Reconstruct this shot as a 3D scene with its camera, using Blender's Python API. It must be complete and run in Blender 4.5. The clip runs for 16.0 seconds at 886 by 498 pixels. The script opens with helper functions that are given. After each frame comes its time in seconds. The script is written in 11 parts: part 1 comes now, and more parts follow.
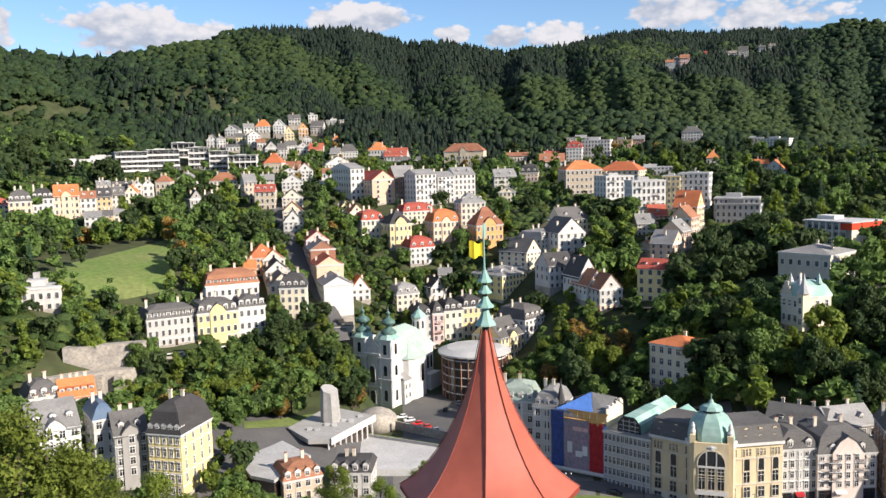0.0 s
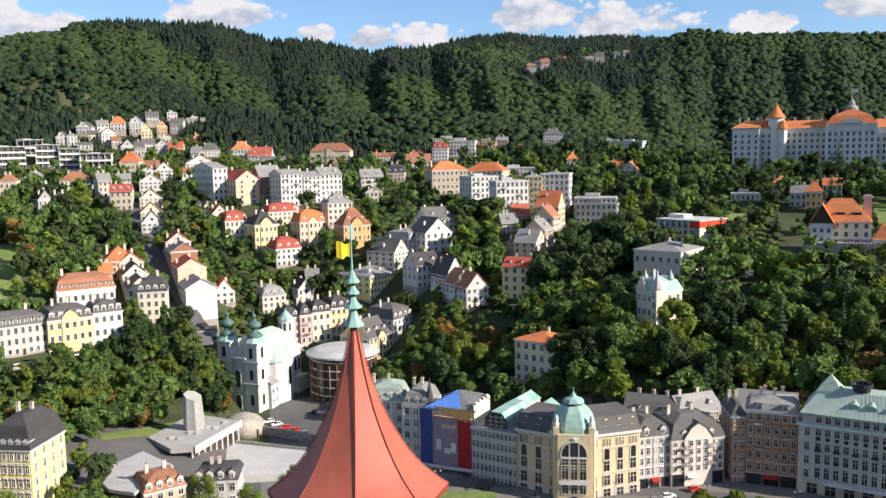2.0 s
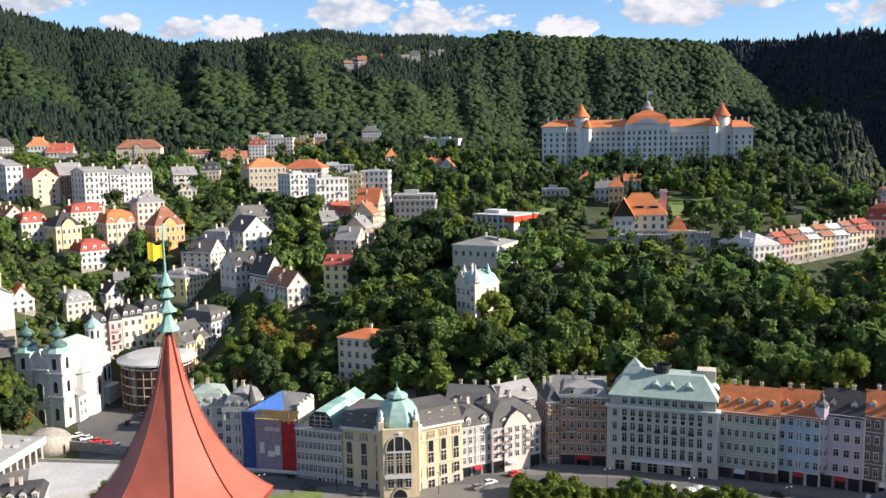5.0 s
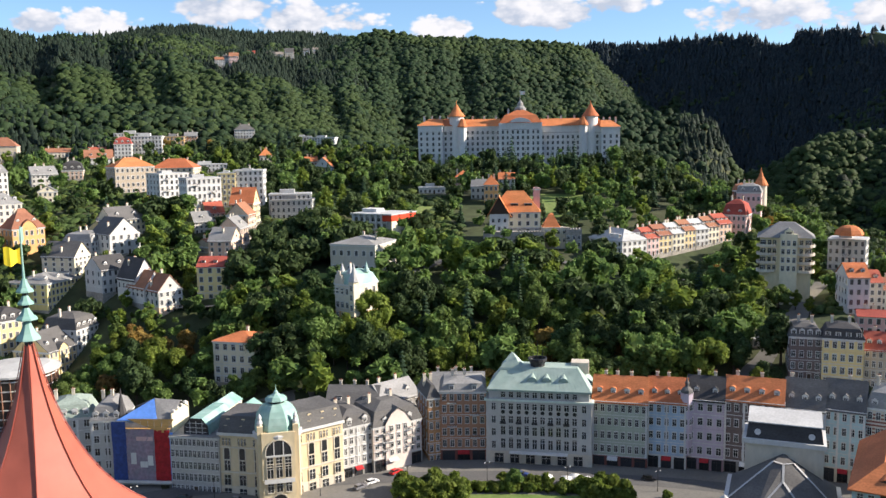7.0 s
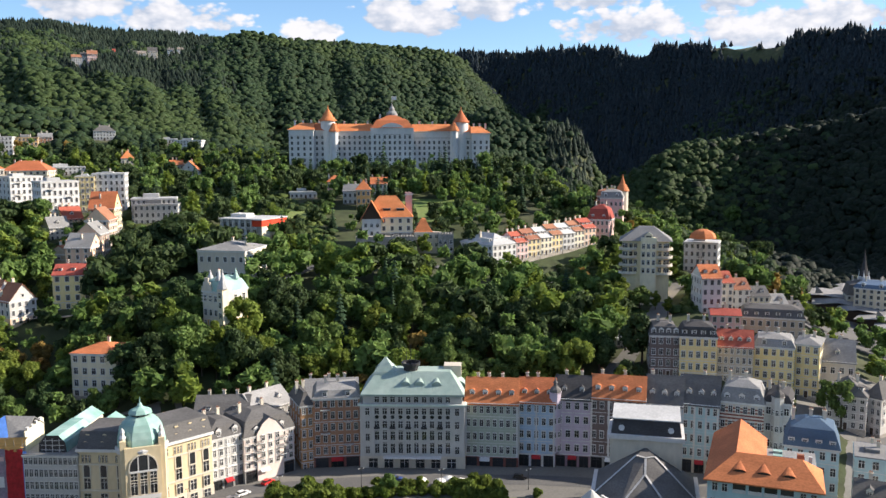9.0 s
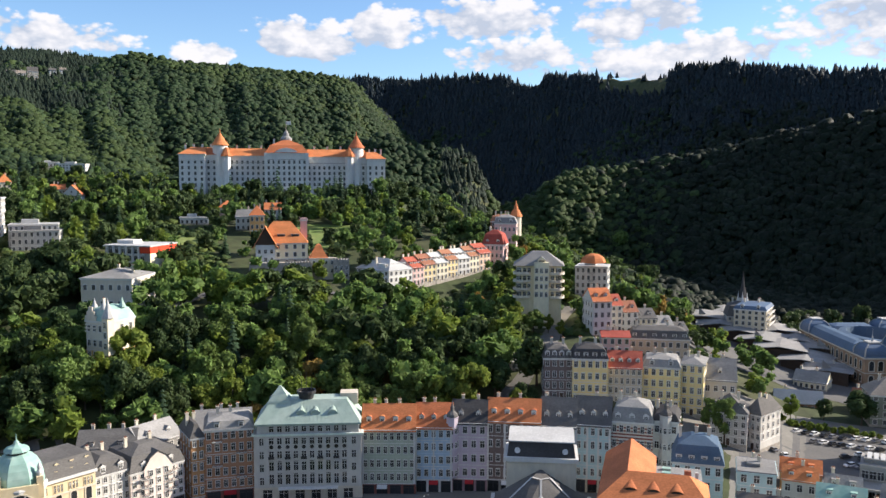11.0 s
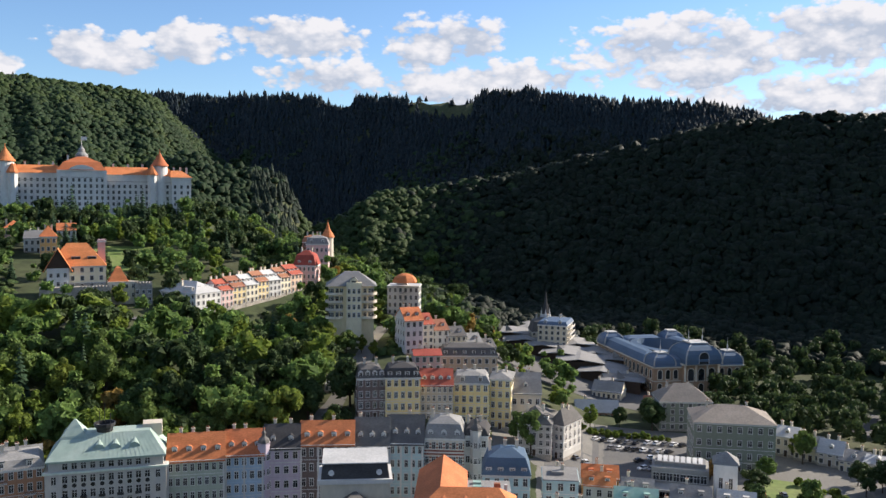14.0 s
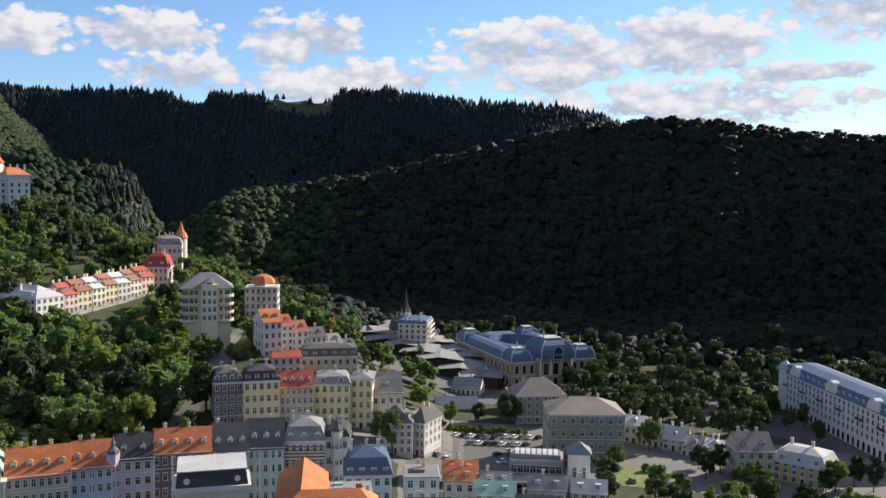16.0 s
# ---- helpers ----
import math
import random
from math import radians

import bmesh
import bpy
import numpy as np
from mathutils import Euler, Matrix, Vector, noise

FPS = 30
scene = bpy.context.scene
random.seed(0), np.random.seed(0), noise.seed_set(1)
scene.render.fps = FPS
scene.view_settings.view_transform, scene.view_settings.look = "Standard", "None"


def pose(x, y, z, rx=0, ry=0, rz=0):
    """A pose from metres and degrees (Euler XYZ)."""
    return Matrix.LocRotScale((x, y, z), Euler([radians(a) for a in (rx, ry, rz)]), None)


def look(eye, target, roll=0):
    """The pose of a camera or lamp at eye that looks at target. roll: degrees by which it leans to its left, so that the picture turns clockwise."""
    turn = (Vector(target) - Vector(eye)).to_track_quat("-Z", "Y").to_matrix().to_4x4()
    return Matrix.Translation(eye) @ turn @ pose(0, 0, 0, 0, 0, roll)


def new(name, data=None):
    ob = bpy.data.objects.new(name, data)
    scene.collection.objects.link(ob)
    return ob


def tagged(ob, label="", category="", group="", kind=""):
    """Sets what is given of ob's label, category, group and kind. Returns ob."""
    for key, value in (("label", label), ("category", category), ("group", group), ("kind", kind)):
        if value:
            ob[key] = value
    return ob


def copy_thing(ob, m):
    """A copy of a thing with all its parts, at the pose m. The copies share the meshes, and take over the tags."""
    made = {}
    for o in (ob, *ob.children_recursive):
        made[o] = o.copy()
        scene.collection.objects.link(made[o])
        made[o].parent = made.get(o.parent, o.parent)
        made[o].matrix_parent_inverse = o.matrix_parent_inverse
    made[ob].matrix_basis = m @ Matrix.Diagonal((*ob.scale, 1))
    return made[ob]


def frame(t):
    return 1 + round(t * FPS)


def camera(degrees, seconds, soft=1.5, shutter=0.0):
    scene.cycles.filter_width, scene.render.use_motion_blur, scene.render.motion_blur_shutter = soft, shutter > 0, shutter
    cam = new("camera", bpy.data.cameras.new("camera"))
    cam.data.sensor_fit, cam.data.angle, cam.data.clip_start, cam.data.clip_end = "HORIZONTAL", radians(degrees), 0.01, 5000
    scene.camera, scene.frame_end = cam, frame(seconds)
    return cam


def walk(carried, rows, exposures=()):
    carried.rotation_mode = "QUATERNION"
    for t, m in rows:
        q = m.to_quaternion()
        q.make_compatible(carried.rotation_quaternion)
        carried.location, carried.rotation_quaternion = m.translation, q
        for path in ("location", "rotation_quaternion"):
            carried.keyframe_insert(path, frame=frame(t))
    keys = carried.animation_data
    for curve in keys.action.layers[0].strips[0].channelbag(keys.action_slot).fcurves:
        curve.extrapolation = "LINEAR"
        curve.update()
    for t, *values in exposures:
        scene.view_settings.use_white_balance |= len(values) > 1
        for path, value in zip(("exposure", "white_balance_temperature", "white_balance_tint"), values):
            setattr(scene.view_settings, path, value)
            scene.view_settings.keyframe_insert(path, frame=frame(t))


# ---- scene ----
cam = camera(54.34, 16.0)
EYE, TILT, LEAN, REACH = 100.0, -6.25, 1.5, 0.05
# seconds, yaw, pitch and lean of a camera that turns in the hand on a lookout
ROWS = [
    (0.0, 0.00, 0.03, -0.02),
    (0.5, -1.73, 0.03, 0.06),
    (1.0, -4.15, 0.03, 0.25),
    (1.5, -5.72, 0.02, 0.36),
    (2.0, -8.77, -0.00, 0.56),
    (2.5, -10.63, -0.04, 0.81),
    (3.0, -12.76, -0.09, 1.00),
    (3.5, -14.99, -0.15, 1.21),
    (4.0, -16.72, -0.22, 1.35),
    (6.5, -26.80, -0.75, 2.46),
    (7.0, -28.70, -0.81, 2.61),
    (7.5, -31.18, -0.88, 2.73),
    (8.0, -33.49, -0.93, 2.74),
    (8.5, -35.15, -0.93, 2.81),
    (9.0, -37.15, -0.89, 2.89),
    (11.5, -45.82, 0.89, 3.21),
    (12.0, -47.74, 1.24, 3.18),
    (12.5, -49.54, 1.24, 3.25),
    (13.0, -51.23, 1.15, 3.33),
    (13.5, -53.63, 1.14, 3.59),
    (14.0, -56.48, 1.03, 3.85),
    (14.5, -58.23, 0.93, 3.94),
    (15.0, -60.49, 0.79, 4.22),
    (15.5, -62.68, 0.61, 4.30),
    (16.0, -65.77, 0.33, 4.37),
]
walk(cam, [(t, pose(0, 0, EYE, TILT, LEAN, 0) @ pose(-REACH * math.sin(radians(yaw)), REACH * math.cos(radians(yaw)) - REACH, 0, 90 + pitch, roll, yaw))
           for t, yaw, pitch, roll in ROWS], [(0.0, 0.80, 6450, 15), (4.0, 0.92, 6450, 15), (8.0, 1.02, 6450, 14), (11.5, 1.02, 6450, 14), (14.0, 0.88, 6450, 14), (16.0, 0.82, 6450, 14)])

# ---- sky, clouds and sun ----
SUN_AZ, SUN_EL = 120.0, 27.5


def make_world():
    w = bpy.data.worlds.new("sky")
    scene.world = w
    w.use_nodes = True
    nt = w.node_tree
    n, l = nt.nodes, nt.links
    n.clear()

    def math_node(op, a, b=None, c=None, clamp=False):
        q = n.new("ShaderNodeMath")
        q.operation, q.use_clamp = op, clamp
        for i, v in enumerate((a, b, c)):
            if v is None:
                continue
            if isinstance(v, (int, float)):
                q.inputs[i].default_value = v
            else:
                l.new(v, q.inputs[i])
        return q.outputs[0]

    def smooth(v, lo, hi):
        q = n.new("ShaderNodeMapRange")
        q.interpolation_type = "SMOOTHSTEP"
        q.inputs["From Min"].default_value, q.inputs["From Max"].default_value = lo, hi
        l.new(v, q.inputs["Value"])
        return q.outputs[0]

    def noise(vec, scale, detail=6.0, rough=0.55):
        q = n.new("ShaderNodeTexNoise")
        q.inputs["Scale"].default_value, q.inputs["Detail"].default_value, q.inputs["Roughness"].default_value = scale, detail, rough
        l.new(vec, q.inputs["Vector"])
        return q.outputs["Fac"]

    def combine(x, y):
        q = n.new("ShaderNodeCombineXYZ")
        l.new(x, q.inputs[0])
        l.new(y, q.inputs[1])
        return q.outputs[0]

    sky = n.new("ShaderNodeTexSky")
    sky.sky_type, sky.sun_disc = "NISHITA", False
    sky.sun_elevation, sky.sun_rotation = radians(SUN_EL), radians(SUN_AZ)
    sky.air_density, sky.dust_density, sky.ozone_density, sky.altitude = 1.0, 0.25, 3.0, 400
    co = n.new("ShaderNodeTexCoord")
    sep = n.new("ShaderNodeSeparateXYZ")
    l.new(co.outputs["Generated"], sep.inputs[0])
    az = math_node("MULTIPLY", math_node("ARCTAN2", sep.outputs[0], sep.outputs[1]), 180 / math.pi)
    el = math_node("MULTIPLY", math_node("ARCSINE", sep.outputs[2]), 180 / math.pi)
    flat = combine(az, math_node("MULTIPLY", el, 1.7))
    shifted = combine(math_node("ADD", az, 0.7), math_node("MULTIPLY", math_node("ADD", el, 0.8), 1.7))
    big, fine = noise(flat, 0.24, 9.0, 0.56), noise(flat, 0.9, 5.0, 0.6)
    puff = math_node("ADD", math_node("MULTIPLY", math_node("SUBTRACT", big, 0.5), 2.6), math_node("MULTIPLY", math_node("SUBTRACT", fine, 0.5), 0.55))
    # the heaps of cloud: bearing, elevation, half width, half height, weight
    heaps = ((91.0, 11.2, 6.5, 2.1, 1.1), (88.5, 7.6, 6.0, 0.8, 1.0), (-26.6, 8.1, 1.0, 1.6, 1.0), (-19.8, 8.1, 4.7, 1.7, 1.1), (-15.4, 7.8, 3.2, 1.1, 1.0), (-5.2, 8.7, 3.8, 1.4, 1.1), (0.8, 7.8, 1.5, 0.7, 1.0), (4.1, 7.5, 2.0, 0.8, 1.0), (8.1, 7.5, 3.0, 1.0, 1.0), (15.1, 8.6, 4.1, 1.3, 1.0), (20.7, 8.0, 4.9, 1.4, 1.0), (28.8, 7.4, 2.5, 1.0, 1.0), (33.8, 8.6, 2.6, 1.4, 1.0), (36.4, 8.3, 2.6, 1.5, 1.0), (40.1, 9.3, 2.9, 1.6, 1.1), (46.6, 9.9, 7.3, 1.4, 1.0), (49.7, 7.4, 6.0, 1.5, 0.9), (56.2, 9.7, 4.9, 2.1, 1.0), (59.5, 7.2, 8.6, 1.9, 0.95), (72.1, 9.0, 7.5, 2.8, 1.05), (81.1, 9.6, 6.4, 2.3, 1.0), (82.2, 6.1, 12.4, 1.8, 1.0))
    total, rise = None, None
    for a0, e0, wa, we, weight in heaps:
        u = math_node("DIVIDE", math_node("SUBTRACT", az, a0), wa)
        v = math_node("DIVIDE", math_node("SUBTRACT", el, e0), we)
        rr = math_node("ADD", math_node("MULTIPLY", u, u), math_node("MULTIPLY", v, v))
        g = math_node("MAXIMUM", math_node("MULTIPLY", math_node("SUBTRACT", 1.25, rr), weight), -1.2)
        if total is None:
            total, rise = g, v
            continue
        wins = math_node("GREATER_THAN", g, total)
        rise = math_node("ADD", rise, math_node("MULTIPLY", wins, math_node("SUBTRACT", v, rise)))
        total = math_node("MAXIMUM", total, g)
    # scattered fair-weather cloud goes on over the rest of the sky
    dome = math_node("SUBTRACT", math_node("MULTIPLY", smooth(el, 11.0, 24.0), 1.32), 0.85)
    total = math_node("MAXIMUM", total, dome)
    lumps = n.new("ShaderNodeTexVoronoi")
    lumps.feature, lumps.voronoi_dimensions = "SMOOTH_F1", "2D"
    lumps.inputs["Scale"].default_value, lumps.inputs["Detail"].default_value, lumps.inputs["Smoothness"].default_value = 0.75, 2.5, 0.6
    l.new(flat, lumps.inputs["Vector"])
    knob = math_node("SUBTRACT", 0.42, lumps.outputs["Distance"])
    field = math_node("ADD", math_node("ADD", total, puff), math_node("MULTIPLY", knob, 0.9))
    cover = smooth(field, 0.16, 0.62)
    shade = math_node("ADD", math_node("ADD", 0.80, math_node("MULTIPLY", rise, 0.20)), math_node("ADD", math_node("MULTIPLY", math_node("SUBTRACT", big, noise(shifted, 0.24, 9.0, 0.56)), 1.9), math_node("MULTIPLY", knob, 0.45)))
    shade = math_node("MINIMUM", math_node("MAXIMUM", shade, 0.42), 1.0)
    ramp = n.new("ShaderNodeValToRGB")
    ramp.color_ramp.elements[0].position, ramp.color_ramp.elements[1].position = 0.42, 0.92
    ramp.color_ramp.elements[0].color, ramp.color_ramp.elements[1].color = (0.56, 0.64, 0.76, 1), (0.98, 0.985, 1.0, 1)
    l.new(shade, ramp.inputs[0])
    bright = n.new("ShaderNodeVectorMath")
    bright.operation = "SCALE"
    bright.inputs["Scale"].default_value = 5.6
    l.new(ramp.outputs[0], bright.inputs[0])
    tint = n.new("ShaderNodeVectorMath")
    tint.operation = "MULTIPLY"
    tint.inputs[1].default_value = (0.84, 0.95, 1.04)
    l.new(sky.outputs[0], tint.inputs[0])
    mix = n.new("ShaderNodeMix")
    mix.data_type = "RGBA"
    l.new(cover, mix.inputs["Factor"])
    l.new(tint.outputs[0], mix.inputs["A"])
    l.new(bright.outputs[0], mix.inputs["B"])
    bg = n.new("ShaderNodeBackground")
    bg.inputs["Strength"].default_value = 0.088
    l.new(mix.outputs["Result"], bg.inputs["Color"])
    out = n.new("ShaderNodeOutputWorld")
    l.new(bg.outputs[0], out.inputs["Surface"])


make_world()
sun = new("sun", bpy.data.lights.new("sun", "SUN"))
sun.data.energy, sun.data.angle, sun.data.color = 5.0, radians(0.5), (1.0, 0.91, 0.77)
sun.matrix_world = look((0, 0, 0), (-math.sin(radians(SUN_AZ)) * math.cos(radians(SUN_EL)), -math.cos(radians(SUN_AZ)) * math.cos(radians(SUN_EL)), -math.sin(radians(SUN_EL))))

# ---- materials ----
MATS = {}


def material(name, colour, rough=0.8, metal=0.0, vary=0.18, grain=0.6, broad=0.08, bump=0.15, second=None, per_island=0.0, per_object=0.0, spec=0.35, stretch=(1, 1, 1), patches=0.5, deep=0.0):
    """A surface with fine grain and broad stains. grain, broad: noise scales per metre. second: the stains' colour."""
    if name in MATS:
        return MATS[name]
    m = bpy.data.materials.new(name)
    m.use_nodes = True
    nt = m.node_tree
    n, l = nt.nodes, nt.links
    b = n["Principled BSDF"]
    b.inputs["Roughness"].default_value, b.inputs["Metallic"].default_value = rough, metal
    b.inputs["Specular IOR Level"].default_value = spec
    co = n.new("ShaderNodeTexCoord")
    mp = n.new("ShaderNodeMapping")
    mp.inputs["Scale"].default_value = stretch
    l.new(co.outputs["Object"], mp.inputs["Vector"])
    fine, wide = n.new("ShaderNodeTexNoise"), n.new("ShaderNodeTexNoise")
    fine.inputs["Scale"].default_value, fine.inputs["Detail"].default_value = grain, 5
    wide.inputs["Scale"].default_value, wide.inputs["Detail"].default_value = broad, 4
    l.new(mp.outputs[0], fine.inputs["Vector"])
    l.new(mp.outputs[0], wide.inputs["Vector"])
    ramp = n.new("ShaderNodeValToRGB")
    ramp.color_ramp.elements[0].position, ramp.color_ramp.elements[1].position = patches - 0.12, patches + 0.18
    stain = second or [c * (1 - vary) for c in colour]
    ramp.color_ramp.elements[0].color, ramp.color_ramp.elements[1].color = (*stain, 1), (*colour, 1)
    l.new(wide.outputs["Fac"], ramp.inputs["Fac"])
    hsv = n.new("ShaderNodeHueSaturation")
    l.new(ramp.outputs[0], hsv.inputs["Color"])
    mr = n.new("ShaderNodeMapRange")
    mr.inputs["From Min"].default_value, mr.inputs["From Max"].default_value = 0.25, 0.75
    mr.inputs["To Min"].default_value, mr.inputs["To Max"].default_value = 1 - vary, 1 + vary
    l.new(fine.outputs["Fac"], mr.inputs["Value"])
    value = mr.outputs[0]
    for amount, node, socket in ((per_island, "ShaderNodeNewGeometry", "Random Per Island"), (per_object, "ShaderNodeObjectInfo", "Random")):
        if amount:
            src = n.new(node)
            r2 = n.new("ShaderNodeMapRange")
            r2.inputs["To Min"].default_value, r2.inputs["To Max"].default_value = 1 - amount, 1 + amount
            l.new(src.outputs[socket], r2.inputs["Value"])
            mul = n.new("ShaderNodeMath")
            mul.operation = "MULTIPLY"
            l.new(value, mul.inputs[0])
            l.new(r2.outputs[0], mul.inputs[1])
            value = mul.outputs[0]
            r3 = n.new("ShaderNodeMapRange")
            r3.inputs["To Min"].default_value, r3.inputs["To Max"].default_value = 0.5 - amount * 0.06, 0.5 + amount * 0.05
            l.new(src.outputs[socket], r3.inputs["Value"])
            l.new(r3.outputs[0], hsv.inputs["Hue"])
    l.new(value, hsv.inputs["Value"])
    l.new(hsv.outputs[0], b.inputs["Base Color"])
    if bump:
        bp = n.new("ShaderNodeBump")
        bp.inputs["Strength"].default_value, bp.inputs["Distance"].default_value = bump, deep or 0.6 / max(grain, 0.1) * 0.2
        l.new(fine.outputs["Fac"], bp.inputs["Height"])
        l.new(bp.outputs[0], b.inputs["Normal"])
    MATS[name] = m
    return m


def plaster(name, colour):
    return material("plaster " + name, colour, rough=0.88, vary=0.09, grain=0.9, broad=0.16, bump=0.08, per_object=0.09, stretch=(1, 1, 0.45))


def tiles(name, colour, vary=0.22, rough=0.8, metal=0.0):
    return material("roof " + name, colour, rough=rough, metal=metal, vary=vary, grain=1.6, broad=0.13, bump=0.3, per_object=0.10, spec=0.15, stretch=(1, 1, 2.2))


WHITE, CREAM = plaster("white", (0.60, 0.59, 0.555)), plaster("cream", (0.72, 0.64, 0.46))
YELLOW, OCHRE = plaster("yellow", (0.74, 0.60, 0.30)), plaster("ochre", (0.64, 0.42, 0.17))
PEACH, ORANGE = plaster("peach", (0.74, 0.52, 0.36)), plaster("orange", (0.70, 0.38, 0.15))
TAN, BEIGE = plaster("tan", (0.50, 0.42, 0.31)), plaster("beige", (0.62, 0.56, 0.45))
GREY, LGREY = plaster("grey", (0.33, 0.32, 0.295)), plaster("light grey", (0.53, 0.515, 0.475))
PINK, LILAC = plaster("pink", (0.70, 0.46, 0.42)), plaster("lilac", (0.50, 0.43, 0.50))
BLUE, SAGE = plaster("pale blue", (0.42, 0.54, 0.66)), plaster("sage", (0.46, 0.51, 0.41))
TAWNY, AMBER = plaster("tawny", (0.40, 0.215, 0.13)), plaster("amber", (0.52, 0.29, 0.13))
BROWN, BRICK = plaster("brown", (0.31, 0.16, 0.10)), plaster("dark brick", (0.17, 0.13, 0.12))
TRIM = plaster("trim white", (0.64, 0.63, 0.60))
TEAL = plaster("pale turquoise", (0.46, 0.62, 0.64))
MAROON, MAUVE = plaster("maroon", (0.24, 0.085, 0.07)), plaster("mauve", (0.36, 0.24, 0.27))
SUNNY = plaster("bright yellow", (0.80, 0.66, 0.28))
HONEY = plaster("honey stone", (0.66, 0.55, 0.35))
ROSE = plaster("pale rose", (0.70, 0.60, 0.53))
LEMON = plaster("lemon", (0.80, 0.63, 0.30))
MINT = plaster("mint", (0.60, 0.68, 0.60))
SLATE, DARK = tiles("slate", (0.135, 0.130, 0.124)), tiles("dark", (0.072, 0.070, 0.070))
LEAD, PALE = tiles("lead", (0.265, 0.262, 0.252)), tiles("pale sheet", (0.47, 0.47, 0.455), vary=0.16)
RUST, RED = tiles("orange tile", (0.56, 0.195, 0.080)), tiles("red tile", (0.40, 0.105, 0.07))
RUSSET = tiles("russet tile", (0.33, 0.15, 0.09))
SANDSTONE = plaster("sandstone", (0.37, 0.25, 0.155))
OLIVE = plaster("olive grey", (0.22, 0.245, 0.19))
TAUPE = tiles("taupe", (0.27, 0.235, 0.20))
SHEET = tiles("folded sheet", (0.30, 0.295, 0.285), vary=0.2)
DARKCOPPER = material("dark copper", (0.085, 0.165, 0.145), rough=0.5, vary=0.2, grain=0.8, broad=0.4, bump=0.1)
COPPER = material("copper green", (0.33, 0.46, 0.41), rough=0.62, vary=0.14, grain=0.5, broad=0.2, bump=0.1, second=(0.20, 0.36, 0.31))
PATINA = material("pale patina", (0.36, 0.44, 0.385), rough=0.6, vary=0.12, grain=0.5, broad=0.16, bump=0.08, second=(0.29, 0.38, 0.33))
VERDIGRIS = tiles("green sheet", (0.30, 0.36, 0.31), vary=0.2)
NAVY = tiles("blue sheet", (0.10, 0.15, 0.22), vary=0.12, rough=0.5)
GLASS = material("window glass", (0.036, 0.039, 0.044), rough=0.10, vary=0.35, grain=0.25, broad=0.12, bump=0, per_object=0.5, spec=0.55)
CURTAIN = material("curtained panes", (0.115, 0.118, 0.122), rough=0.15, vary=0.4, grain=0.3, broad=0.2, bump=0, per_island=0.35, spec=0.5)
STONE = material("stone", (0.40, 0.36, 0.30), rough=0.9, vary=0.3, grain=1.1, broad=0.2, bump=0.5, second=(0.27, 0.25, 0.22))
CONCRETE = material("concrete", (0.36, 0.355, 0.335), rough=0.9, vary=0.12, grain=0.8, broad=0.12, bump=0.15)
ASPHALT = material("asphalt", (0.085, 0.085, 0.088), rough=0.9, vary=0.18, grain=1.5, broad=0.07, bump=0.1, second=(0.115, 0.112, 0.106))
PAVING = material("paving", (0.175, 0.168, 0.15), rough=0.9, vary=0.15, grain=1.2, broad=0.1, bump=0.1)
IRON = material("dark iron", (0.03, 0.03, 0.032), rough=0.5, vary=0.1, grain=2)
TIMBER = material("dark timber", (0.07, 0.045, 0.03), rough=0.8, vary=0.25, grain=1.5)
BARK = material("bark", (0.10, 0.075, 0.055), rough=0.95, vary=0.35, grain=3, broad=0.8, bump=0.6)
LAWN = material("lawn", (0.105, 0.17, 0.035), rough=0.95, vary=0.25, grain=0.5, broad=0.05, bump=0.2, second=(0.16, 0.19, 0.06))
LAND = material("woodland floor", (0.036, 0.052, 0.018), rough=0.97, vary=0.4, grain=0.16, broad=0.02, bump=0.6, second=(0.055, 0.062, 0.026))


def foliage(name, colour, second, vary=0.35, grain=0.9, bump=0.0, glow=0.35, broad=0.35, deep=0.0, island=0.30):
    """Leaves: part of the light passes through them."""
    m = material(name, colour, rough=0.7, vary=vary, grain=grain, broad=broad, bump=bump, second=second, per_island=island, per_object=0.16, spec=0.15, deep=deep)
    n, l = m.node_tree.nodes, m.node_tree.links
    b = n["Principled BSDF"]
    tr, mix = n.new("ShaderNodeBsdfTranslucent"), n.new("ShaderNodeMixShader")
    l.new(b.inputs["Base Color"].links[0].from_socket, tr.inputs["Color"])
    mix.inputs[0].default_value = glow
    l.new(b.outputs[0], mix.inputs[1])
    l.new(tr.outputs[0], mix.inputs[2])
    l.new(mix.outputs[0], n["Material Output"].inputs["Surface"])
    return m


LEAF = foliage("broad leaves", (0.152, 0.226, 0.057), (0.092, 0.142, 0.041), glow=0.42)
# Dark-leaved trees; by the river this dark stands for the hill's shade.
LEAF4 = foliage("dark leaves", (0.070, 0.110, 0.036), (0.041, 0.070, 0.026), glow=0.3)
LEAF2 = foliage("light leaves", (0.200, 0.255, 0.044), (0.124, 0.170, 0.034), glow=0.46)
LEAF3 = foliage("autumn leaves", (0.27, 0.16, 0.042), (0.18, 0.12, 0.036))
NEEDLE = foliage("needles", (0.036, 0.064, 0.030), (0.024, 0.046, 0.024), glow=0.1)
WOOD = foliage("far woods", (0.034, 0.057, 0.023), (0.022, 0.040, 0.017), grain=0.5, bump=0.55, glow=0.30, broad=0.012, deep=1.0, vary=0.38, island=0.20)
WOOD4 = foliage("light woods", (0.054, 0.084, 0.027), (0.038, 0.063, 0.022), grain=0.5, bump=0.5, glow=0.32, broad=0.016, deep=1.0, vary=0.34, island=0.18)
SCRUB = foliage("scrub", (0.052, 0.082, 0.024), (0.034, 0.058, 0.018), grain=1.4, bump=1.0, glow=0.2, broad=0.05, deep=0.7, vary=0.5)
